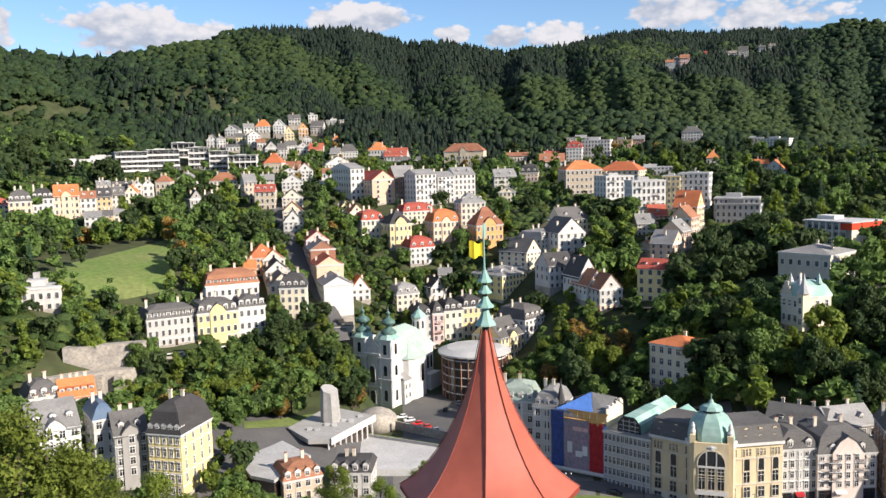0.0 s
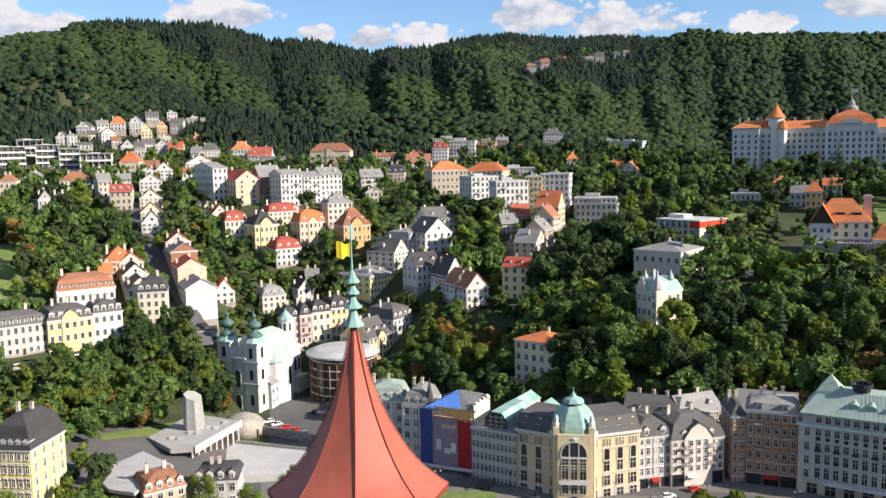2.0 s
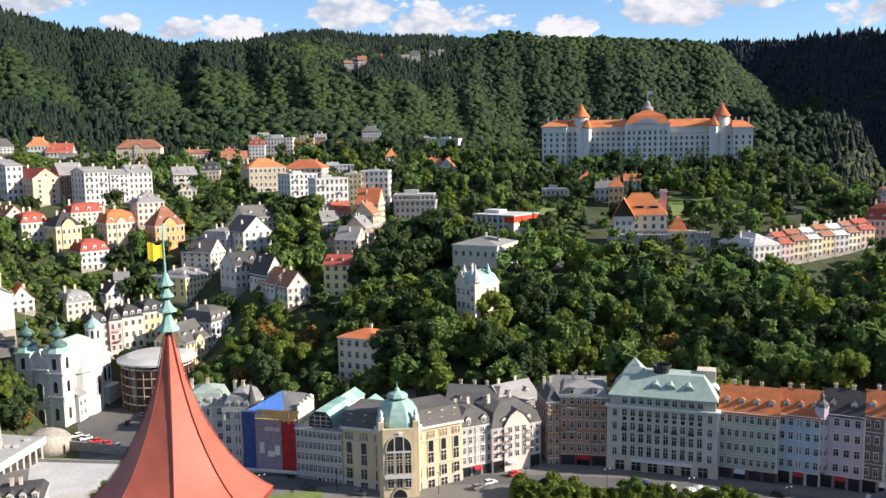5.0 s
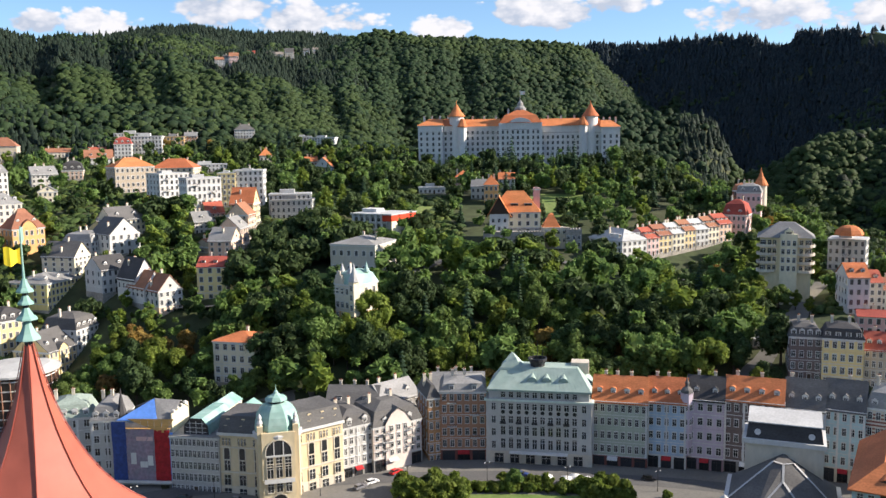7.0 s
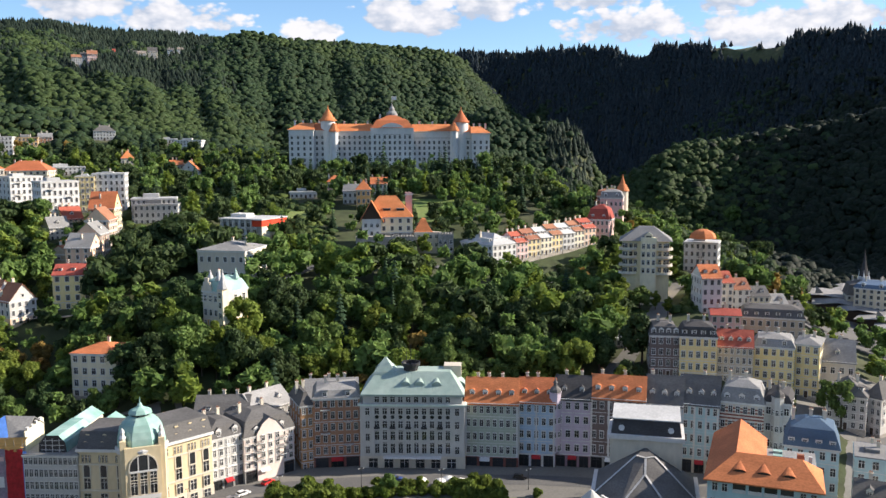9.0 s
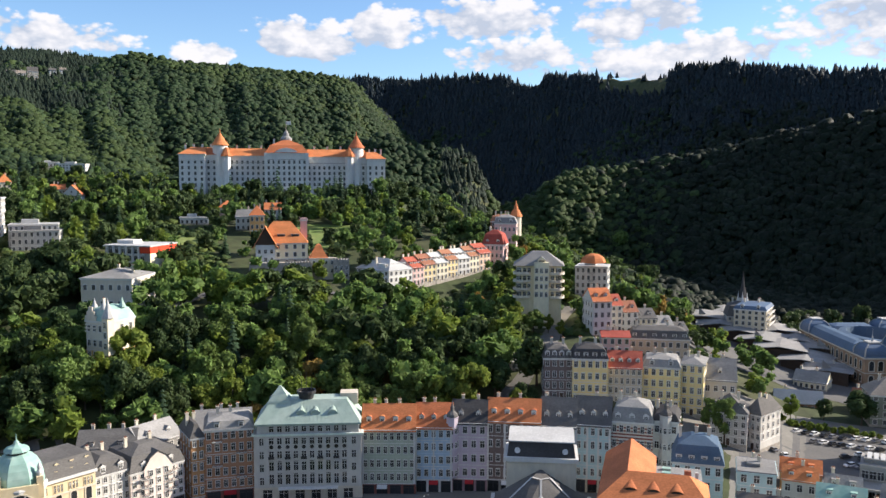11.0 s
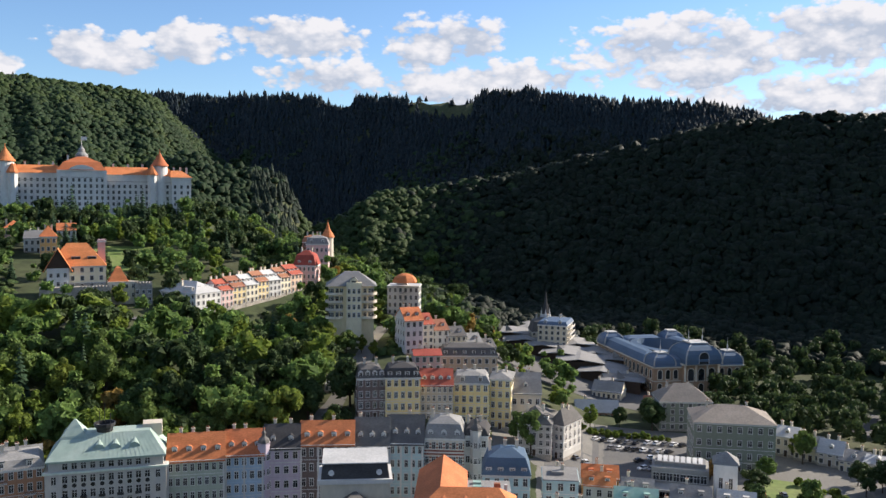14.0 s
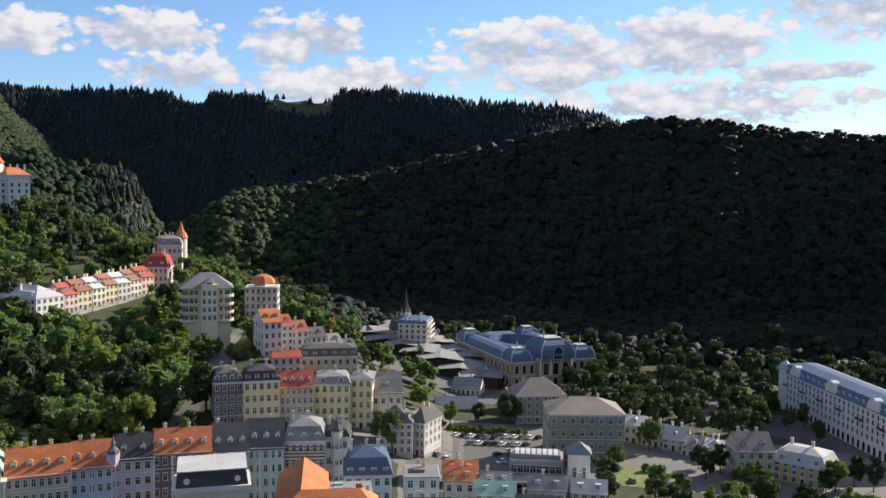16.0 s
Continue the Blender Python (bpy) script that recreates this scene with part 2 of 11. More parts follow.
SCRUB2 = foliage("light scrub", (0.100, 0.140, 0.036), (0.066, 0.100, 0.026), grain=1.4, bump=1.0, glow=0.25, broad=0.05, deep=0.7, vary=0.5)
# The far hill's shade and haze are put into this dark blue.
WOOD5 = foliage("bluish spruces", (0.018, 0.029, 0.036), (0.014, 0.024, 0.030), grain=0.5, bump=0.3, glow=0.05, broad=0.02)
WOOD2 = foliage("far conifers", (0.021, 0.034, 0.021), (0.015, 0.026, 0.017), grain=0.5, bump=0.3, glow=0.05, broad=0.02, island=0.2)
# Shaded copy of the broadleaf woods: the slope's shade is in the colour.
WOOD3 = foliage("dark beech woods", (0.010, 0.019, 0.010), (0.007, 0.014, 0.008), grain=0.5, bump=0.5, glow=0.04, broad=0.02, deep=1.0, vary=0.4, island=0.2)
REDBAND = plaster("bright red", (0.60, 0.05, 0.02))
TARP_BLUE = material("blue sheeting", (0.03, 0.07, 0.25), rough=0.5, vary=0.3, grain=1.2, broad=0.5, bump=0.6)
TARP_RED = material("red netting", (0.42, 0.02, 0.025), rough=0.7, vary=0.3, grain=1.4, broad=0.5, bump=0.6)
TARP_SKY = material("light blue tarpaulin", (0.12, 0.28, 0.72), rough=0.5, vary=0.15, grain=0.9, broad=0.3, bump=0.4)
NET = material("grey scaffold netting", (0.22, 0.21, 0.24), rough=0.9, vary=0.25, grain=1.0, broad=0.35, bump=0.4, second=(0.30, 0.22, 0.27))
BOARDS = material("raw boards", (0.62, 0.36, 0.12), rough=0.8, vary=0.2, grain=0.7, broad=0.3, bump=0.3, stretch=(0.4, 0.4, 3))
BRONZE = material("dark bronze glazing", (0.055, 0.042, 0.036), rough=0.2, vary=0.3, grain=0.5, broad=0.2, bump=0, spec=0.6)

# ---- the land: height by bearing and distance from the lookout ----
BEARINGS, PROFILES = [], []


def bearing(degrees, *pairs):
    """One line of the land's height: distance, height along a bearing (degrees to the right of north)."""
    BEARINGS.append(degrees)
    PROFILES.append(np.array(((0, 98.4), (5, 97.0), (20, 84.0), (60, 60.0), (150, 18.0)) + pairs + ((2900, 230), (5000, 160)), float))


bearing(-60, (210, 7), (285, 9), (330, 31), (380, 45), (520, 63), (656, 96), (840, 131), (1493, 274), (1800, 246))
bearing(-28, (210, 7), (285, 20), (305, 19), (330, 47), (380, 57), (520, 68), (656, 101), (840, 131), (1493, 269), (1800, 246))
bearing(-18, (210, 5), (285, 15), (305, 13), (332, 29), (380, 52), (520, 72), (656, 97), (840, 139), (1545, 292), (1900, 256))
bearing(-8, (210, 1), (318, 9), (345, 33), (380, 36), (464, 61), (560, 82), (656, 83), (768, 117), (1080, 186), (1700, 340), (2100, 298))
bearing(-5, (210, 0), (350, 0), (372, 14), (400, 30), (464, 56), (560, 82), (656, 84), (768, 122), (1080, 190), (1700, 334), (2100, 296))
bearing(0, (210, 0), (352, 0), (372, 2), (432, 38), (480, 64), (592, 85), (720, 86), (840, 130), (1183, 195), (1700, 310), (2100, 276))
bearing(10, (210, 0), (288, 3), (312, 7), (368, 31), (464, 62), (592, 76), (720, 98), (840, 135), (1183, 192), (1750, 305), (2100, 287))
bearing(20, (210, 0), (272, 0), (300, 16), (320, 27), (370, 45), (464, 62), (656, 84), (840, 113), (1287, 200), (1850, 317), (2200, 297))
bearing(30, (210, 0), (285, 0), (300, 7), (330, 24), (370, 42), (432, 46), (528, 66), (640, 82), (744, 84), (960, 105), (1800, 313), (2200, 297))
bearing(40, (210, 0), (285, 0), (305, 12), (340, 28), (400, 39), (512, 60), (640, 84), (744, 76), (984, 81), (1540, 100), (1800, 285.6), (2150, 275.6))
bearing(43.5, (210, 0), (285, 0), (305, 12), (340, 27), (345, 28), (400, 32), (512, 60), (640, 70), (656, 69), (744, 62), (864, 59), (984, 64), (1183, 74), (1370, 86), (1450, 90), (1710, 271.2), (2060, 261.2))
bearing(47, (210, 0), (285, 0), (305, 12), (345, 28), (400, 26), (512, 59), (656, 55), (864, 40), (1183, 60), (1370, 78), (1620, 260.8), (1970, 250.8))
bearing(50.5, (210, 0), (275, 0), (285, 3), (305, 14), (310, 16), (345, 26), (360, 27), (400, 30), (432, 37), (512, 46), (592, 42), (656, 48), (720, 51), (864, 62), (900, 67), (1020, 67), (1150, 71), (1183, 74), (1205, 76), (1290, 84), (1525, 251.2), (1875, 241.2))
bearing(54, (210, 0), (275, 0), (310, 19), (360, 27), (432, 39), (592, 28), (720, 52), (900, 92), (1020, 84), (1150, 84), (1205, 90), (1430, 253.1), (1780, 243.1))
bearing(58, (210, 0), (275, 2), (300, 10), (310, 13), (350, 18), (360, 19), (400, 23), (432, 25), (528, 20), (592, 21), (690, 34), (720, 51), (790, 91), (900, 103), (940, 102), (1020, 97), (1050, 96), (1130, 99), (1335, 259.9), (1685, 249.9))
bearing(62, (210, 0), (300, 6), (350, 11), (400, 12), (528, 8), (690, 22), (790, 115), (940, 114), (1050, 108), (1250, 236.7), (1600, 226.7))
bearing(64.5, (210, 0), (300, 3), (330, 4), (350, 6), (400, 7), (528, 6), (660, 17), (690, 32), (775, 113), (790, 120), (930, 121), (940, 121), (1035, 117), (1225, 219.6), (1575, 209.6))
bearing(67, (210, 0), (330, 0), (400, 2), (528, 5), (660, 14), (775, 124), (930, 128), (1020, 126), (1200, 217.3), (1550, 207.3))
bearing(70, (210, 0), (330, 0), (464, 1), (530, 4), (635, 14), (765, 133), (900, 142), (1000, 142), (1170, 230.1), (1520, 220.1))
bearing(74, (210, 0), (330, 0), (340, 0), (464, 1), (496, 2), (530, 4), (575, 9), (635, 36), (752, 137), (765, 143), (900, 153), (1010, 160), (1200, 223.6), (1550, 213.6))
bearing(78, (210, 0), (340, 0), (496, 1), (530, 3), (575, 10), (752, 152), (900, 164), (1032, 172), (1390, 222), (1800, 225))
bearing(88, (210, 0), (340, 0), (500, 0), (530, 2), (560, 10), (760, 153), (900, 163), (1080, 176), (1493, 195), (1800, 200))
bearing(93.5, (210, 0), (340, 0), (500, 0), (530, 2), (560, 10), (758, 148), (900, 160), (1080, 172), (1493, 192), (1800, 198))
# Unseen ground right of the view, raised to shade the riverside.
bearing(97.5, (210, 0), (340, 0), (500, 0), (530, 4), (548, 12), (730, 205), (830, 240), (1080, 240), (1493, 230), (1800, 220))
bearing(106, (210, 0), (340, 0), (500, 1), (530, 4), (550, 14), (730, 205), (830, 250), (1080, 250), (1493, 230), (1800, 220))
bearing(135, (210, 0), (340, 0), (500, 1), (530, 4), (550, 14), (730, 205), (830, 250), (1080, 250), (1493, 230), (1800, 220))
BEARINGS = np.array(BEARINGS, float)


def profile_at(p, d):
    """Height along one bearing, with rounded bends."""
    d = np.asarray(d, float)
    w = np.clip(d * 0.02, 0.5, 30)
    return (np.interp(d - w, p[:, 0], p[:, 1]) + 2 * np.interp(d, p[:, 0], p[:, 1]) + np.interp(d + w, p[:, 0], p[:, 1])) / 4


RIDGES = []


def ridge(front, back, *crest):
    """A wooded ridge: how steeply it falls towards the lookout and away from it, and bearing, distance and height along its crest."""
    RIDGES.append((front, back, np.array(crest, float)))


# the wooded hill above the upper town
ridge(0.3, 0.35, (-28.3, 1050, 223), (-26.6, 1050, 221), (-23.6, 1050, 213), (-21.4, 1050, 211), (-19.1, 1050, 220), (-17.1, 1058, 228), (-14.0, 1086, 239), (-12.7, 1099, 215), (-10.2, 1030, 194), (-8.1, 965, 169), (-6.7, 921, 150))
# the long hill with spruces along its top
ridge(0.3, 0.3, (-16.1, 1500, 265), (-13.6, 1493, 306), (-11.9, 1487, 310), (-8.7, 1477, 308), (-5.8, 1468, 306), (-3.6, 1461, 291), (-1.8, 1456, 278), (0.0, 1450, 280), (2.6, 1434, 265), (4.4, 1422, 255), (5.5, 1415, 262), (8.1, 1396, 260), (9.5, 1325, 254), (11.3, 1227, 228), (12.7, 1146, 204), (13.7, 1086, 187), (15.1, 1007, 166), (16.5, 929, 148), (17.5, 900, 129), (18.5, 900, 120))
# the farthest ridge, with the hamlet on its side
ridge(0.2, 0.3, (8.1, 2000, 328), (9.5, 2000, 344), (10.9, 2000, 350), (12.7, 2000, 351), (15.1, 2000, 348), (17.1, 2000, 341), (20.1, 2000, 340), (23.0, 2000, 332), (24.8, 2000, 316))
# the sunny hill behind the hilltop hotel
ridge(0.32, 0.4, (14.0, 1250, 183), (16.0, 1286, 201), (18.0, 1357, 219), (20.1, 1431, 238), (22.2, 1501, 260), (23.2, 1505, 275), (24.6, 1511, 286), (25.7, 1516, 285), (27.1, 1522, 278), (29.3, 1532, 275), (31.5, 1541, 274), (33.7, 1551, 268), (35.1, 1557, 268), (37.0, 1565, 264), (38.4, 1571, 249), (39.5, 1576, 215))
# the steep dark hill beyond the side valley
ridge(0.85, 0.3, (32.2, 1760, 220), (34.0, 1760, 253), (37.0, 1760, 280), (38.8, 1760, 285), (40.6, 1746, 277), (43.2, 1690, 275), (46.0, 1627, 273), (48.5, 1572, 264), (49.2, 1557, 254), (50.4, 1530, 250), (50.8, 1522, 261), (53.6, 1460, 254), (55.8, 1406, 248), (58.1, 1354, 242), (58.7, 1339, 241), (59.0, 1332, 252), (61.0, 1283, 245), (61.9, 1263, 247), (63.3, 1247, 239), (67.0, 1210, 225), (70.7, 1180, 217), (73.6, 1180, 215), (75.0, 1180, 207), (76.4, 1180, 200), (78.9, 1180, 177))
# the steep near side of the valley
ridge(0.78, 0.5, (47.9, 760, 63), (49.7, 760, 73), (51.5, 770, 90), (53.7, 785, 100), (56.2, 800, 102), (58.8, 798, 109), (62.7, 795, 118), (65.2, 793, 126), (67.8, 792, 136), (70.7, 789, 146), (73.6, 787, 156), (76.4, 784, 160), (78.5, 783, 162), (80.2, 781, 164), (82.5, 779, 162), (85.1, 777, 157), (87.0, 775, 154), (89.7, 773, 148), (92.5, 771, 145), (96, 770, 141), (106, 770, 136))
# the low spur behind the hilltop hotel
ridge(0.42, 0.6, (37.5, 887, 124), (40.3, 872, 133), (41.9, 863, 122), (43.5, 855, 119), (45.5, 844, 115), (46.6, 838, 97), (47.2, 835, 76))


def land_end(a):
    """How far the measured valley profiles reach before the ridges take over, by bearing."""
    return np.interp(a, (-60, -5, 20, 26, 30, 40, 44, 47, 51, 54, 58, 63, 70, 78, 106, 109, 114), (840, 840, 830, 760, 744, 700, 690, 656, 620, 600, 600, 610, 600, 565, 560, 1400, 5000))


def height(x, y):
    """The land's height at plan places x, y (numbers or arrays)."""
    x, y = np.asarray(x, float), np.asarray(y, float)
    a, d = np.degrees(np.arctan2(x, y)), np.hypot(x, y)
    a = np.clip(a, BEARINGS[0], BEARINGS[-1])
    k = np.clip(np.searchsorted(BEARINGS, a, side="right") - 1, 0, len(BEARINGS) - 2)
    u = (a - BEARINGS[k]) / (BEARINGS[k + 1] - BEARINGS[k])
    u = u * u * (3 - 2 * u) * 0.5 + u * 0.5
    end = land_end(a)
    near = np.minimum(d, end)
    z = np.zeros_like(d)
    for i in range(len(BEARINGS) - 1):
        z = np.where(k == i, (1 - u) * profile_at(PROFILES[i], near) + u * profile_at(PROFILES[i + 1], near), z)
    z = z - 0.12 * np.maximum(d - end, 0)
    gully = 7 * np.sin(a * 1.15 + 1.4 * np.sin(d * 0.006)) + 4 * np.sin(x * 0.021 + 1.3 * np.sin(y * 0.009)) + 3 * np.sin(a * 2.9 + d * 0.004)
    for front, back, crest in RIDGES:
        da = np.maximum(crest[0, 0] - a, 0) + np.maximum(a - crest[-1, 0], 0)
        dc, zc = np.interp(a, crest[:, 0], crest[:, 1]), np.interp(a, crest[:, 0], crest[:, 2])
        ahead, behind = np.maximum(dc - d, 0), np.maximum(d - dc, 0)
        r = zc - front * ahead - back * behind - 22 * da - 0.9 * np.maximum(end + 15 - d, 0) + gully * np.clip(ahead / 160, 0, 1) * np.clip((d - end) / 120, 0, 1)
        z = 5 * np.logaddexp(z / 5, np.maximum(r, z - 60) / 5)
    return z


def make_ground():
    az = np.radians(np.concatenate([np.arange(-180, -62, 6.0), np.arange(-62, 112, 0.6), np.arange(112, 180, 6.0)]))
    d = np.concatenate([[0, 2.5, 5, 8, 12, 17, 24, 34, 48, 70, 100, 140, 175, 200], np.arange(215, 700, 6.0), np.geomspace(705, 2600, 90), [3000, 3600, 4800]])
    A, D = np.meshgrid(az, d, indexing="ij")
    X, Y = D * np.sin(A), D * np.cos(A)
    Z = height(X, Y)
    na, nd = A.shape
    me = bpy.data.meshes.new("ground")
    idx = np.arange(na * nd).reshape(na, nd)
    i2 = np.roll(idx, -1, axis=0)
    q = np.stack([idx[:, :-1], idx[:, 1:], i2[:, 1:], i2[:, :-1]], -1).reshape(-1, 4)
    me.from_pydata(np.stack([X, Y, Z], -1).reshape(-1, 3).tolist(), [], q[:, ::-1].tolist())
    me.polygons.foreach_set("use_smooth", [True] * len(me.polygons))
    me.materials.append(LAND)
    me.validate()
    tagged(new("ground", me), "wooded valley slopes with dark soil and undergrowth", "ground", kind="structure")


make_ground()

# ---- the far woods ----
PHI = (1 + 5 ** 0.5) / 2
ICO = np.array([(-1, PHI, 0), (1, PHI, 0), (-1, -PHI, 0), (1, -PHI, 0), (0, -1, PHI), (0, 1, PHI), (0, -1, -PHI), (0, 1, -PHI), (PHI, 0, -1), (PHI, 0, 1), (-PHI, 0, -1), (-PHI, 0, 1)]) / math.hypot(1, PHI)
ICO_F = np.array([[0, 11, 5], [0, 5, 1], [0, 1, 7], [0, 7, 10], [0, 10, 11], [1, 5, 9], [5, 11, 4], [11, 10, 2], [10, 7, 6], [7, 1, 8]] + [[3, 9, 4], [3, 4, 2], [3, 2, 6], [3, 6, 8], [3, 8, 9], [4, 9, 5], [2, 4, 11], [6, 2, 10], [8, 6, 7], [9, 8, 1]])


def mass(name, verts, faces, mat, label, category, smooth=True):
    me = bpy.data.meshes.new(name)
    me.vertices.add(len(verts))
    me.vertices.foreach_set("co", np.ascontiguousarray(verts, dtype=np.float32).ravel())
    me.loops.add(faces.size)
    me.loops.foreach_set("vertex_index", np.ascontiguousarray(faces, dtype=np.int32).ravel())
    me.polygons.add(len(faces))
    k = faces.shape[1]
    me.polygons.foreach_set("loop_start", np.arange(0, faces.size, k, dtype=np.int32))
    me.polygons.foreach_set("use_smooth", np.full(len(faces), smooth))
    me.update()
    me.validate()
    me.materials.append(mat)
    return tagged(new(name, me), label, category, kind="stuff")


def forest_edge(a):
    """How far from the lookout the woods begin, by bearing."""
    return np.interp(a, (-62, -30, -27, -24, -20, -17, -14, -8, -4, 2, 8, 14, 18, 24, 28, 38, 44, 47, 52, 56, 60, 63, 70, 80, 90, 112),
                     (640, 640, 645, 650, 668, 690, 690, 700, 700, 690, 680, 690, 680, 680, 660, 655, 620, 580, 500, 480, 500, 520, 525, 520, 525, 525))


def crest_of(k, a):
    """Distance of ridge k's crest by bearing."""
    return np.interp(a, RIDGES[k][2][:, 0], RIDGES[k][2][:, 1])


def scatter_woods():
    """Places of the far trees: x, y, z and crown width."""
    rng = np.random.default_rng(5)
    pts = []
    for d0, d1, step in ((460, 780, 5.6), (780, 1000, 6.0), (1000, 1300, 6.9), (1300, 1620, 7.4), (1620, 2100, 9.5)):
        n = int(radians(150) * (d1 ** 2 - d0 ** 2) / 2 / step ** 2)
        a = rng.uniform(-46, 104, n)
        d = np.sqrt(rng.uniform(d0 ** 2, d1 ** 2, n))
        bare = (a > 54.2) & (a < 58.4) & (d > crest_of(4, a) - 34) & (rng.random(n) < 0.86)
        notch = (a > 49.1) & (a < 50.6) & (d > crest_of(4, a) - 12)
        keep = (d > forest_edge(a)) & ~bare & ~notch
        a, d = a[keep], d[keep]
        x, y = d * np.sin(np.radians(a)), d * np.cos(np.radians(a))
        z = height(x, y)
        # leave out what lies well behind a nearer crest
        crest = np.full(len(d), -9.0)
        for f in np.linspace(0.35, 0.97, 20):
            crest = np.maximum(crest, (height(x * f, y * f) - 100) / (d * f))
        see = (z + 17 - 100) / d > crest
        x, y, z, d, a = x[see], y[see], z[see], d[see], a[see]
        ok = np.array([q > 880 or free(p, r, 2.5, 36.0) for p, r, q in zip(x, y, d)], bool)
        pts.append(np.stack([x, y, z, step * rng.uniform(0.8, 1.2, len(x))], -1)[ok])
    # the steep shaded sides carry more trees to the plan's square metre
    for k, n, reach, a0, a1, step in ((4, 15000, 330, 38, 78, 7.0), (5, 9000, 230, 46, 100, 5.8)):
        a = rng.uniform(a0, a1, n)
        d = crest_of(k, a) - reach * rng.random(n)
        x, y = d * np.sin(np.radians(a)), d * np.cos(np.radians(a))
        z = height(x, y)
        crest = np.full(n, -9.0)
        for f in np.linspace(0.45, 0.97, 14):
            crest = np.maximum(crest, (height(x * f, y * f) - 100) / (d * f))
        keep = ((z + 14 - 100) / d > crest) & (d > forest_edge(a) + 20) & ~((a > 54.2) & (a < 58.4) & (d > crest_of(4, a) - 34)) & ~((a > 49.1) & (a < 50.6) & (d > crest_of(4, a) - 12))
        pts.append(np.stack([x, y, z, step * rng.uniform(0.8, 1.2, n)], -1)[keep])
    return np.concatenate(pts), rng


def make_woods():
    P, rng = scatter_woods()
    n = len(P)
    az, dist = np.degrees(np.arctan2(P[:, 0], P[:, 1])), np.hypot(P[:, 0], P[:, 1])
    stand = np.sin(P[:, 0] * 0.011 + 2) + np.cos(P[:, 1] * 0.009 + P[:, 0] * 0.004) + 0.8 * np.sin(P[:, 0] * 0.027 + P[:, 1] * 0.019)
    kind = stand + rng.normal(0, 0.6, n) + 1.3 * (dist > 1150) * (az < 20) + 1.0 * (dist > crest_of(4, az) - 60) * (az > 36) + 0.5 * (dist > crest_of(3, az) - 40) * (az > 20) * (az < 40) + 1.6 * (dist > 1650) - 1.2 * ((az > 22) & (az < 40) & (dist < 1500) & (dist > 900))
    # More dark spruces on the far hill, in place of cloud shade.
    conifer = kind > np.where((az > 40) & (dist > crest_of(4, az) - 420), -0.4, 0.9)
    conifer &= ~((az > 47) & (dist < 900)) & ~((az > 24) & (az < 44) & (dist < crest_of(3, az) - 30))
    # Random lighter stands; the near spur's sunlight is put into this colour too.
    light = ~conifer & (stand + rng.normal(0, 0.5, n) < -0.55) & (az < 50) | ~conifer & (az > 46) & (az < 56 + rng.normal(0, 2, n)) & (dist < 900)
    # Beyond this bearing the woods take the colour darkened for shade.
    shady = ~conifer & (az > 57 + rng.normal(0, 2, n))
    for name, pick, mat, label in (("broadleaf_woods", ~conifer & ~light & ~shady, WOOD, "dense green broadleaf woods covering the hills"), ("light_woods", light, WOOD4, "lighter green broadleaf stands on the sunny slopes, one spur tinted light for its sun"),
                                   ("beech_woods", shady, WOOD3, "dense beech woods on the valley's steep side, coloured dark for shade")):
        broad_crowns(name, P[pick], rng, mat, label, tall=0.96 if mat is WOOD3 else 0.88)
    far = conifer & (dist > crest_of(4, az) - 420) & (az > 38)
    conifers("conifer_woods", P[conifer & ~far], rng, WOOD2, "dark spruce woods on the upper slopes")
    conifers("blue_spruce_woods", P[far], rng, WOOD5, "spruce woods on the far hill, tinted dark blue for shade and haze")


def broad_crowns(name, B, rng, mat, label, lobes=3, tall=0.74):
    """Broad crowns of uneven lobes, open below; nearer ones have three lobes, far ones two."""
    V, F = [], []
    dome = np.array([f for f in ICO_F if ICO[f][:, 2].mean() > -0.30])
    far = np.hypot(B[:, 0], B[:, 1]) > 1000
    for k in range(lobes):
        Q = B if k < 2 else B[~far]
        m = len(Q)
        r = Q[:, 3] * rng.uniform(0.50, 0.76, m) * (1.0, 0.82, 0.62)[k]
        c = Q[:, :3].copy()
        c[:, 0] += rng.normal(0, 0.10 + 0.16 * k, m) * Q[:, 3]
        c[:, 1] += rng.normal(0, 0.10 + 0.16 * k, m) * Q[:, 3]
        even = np.where(np.hypot(Q[:, 0], Q[:, 1]) > 1000, 0.5, 1.0)
        c[:, 2] += Q[:, 3] * (0.62 + even * rng.uniform(-0.2, 0.26, m) - 0.08 * k)
        v = ICO[None] * (1 + rng.normal(0, 0.25, (m, 12, 1)))
        v = v * r[:, None, None] * np.array((1.12, 1.12, tall)) + c[:, None]
        V.append(v.reshape(-1, 3))
        F.append((dome[None] + (np.arange(m) * 12)[:, None, None]).reshape(-1, 3))
    off = np.cumsum([0] + [len(v) for v in V[:-1]])
    mass(name, np.concatenate(V), np.concatenate([f + o for f, o in zip(F, off)]), mat, label, "woods")


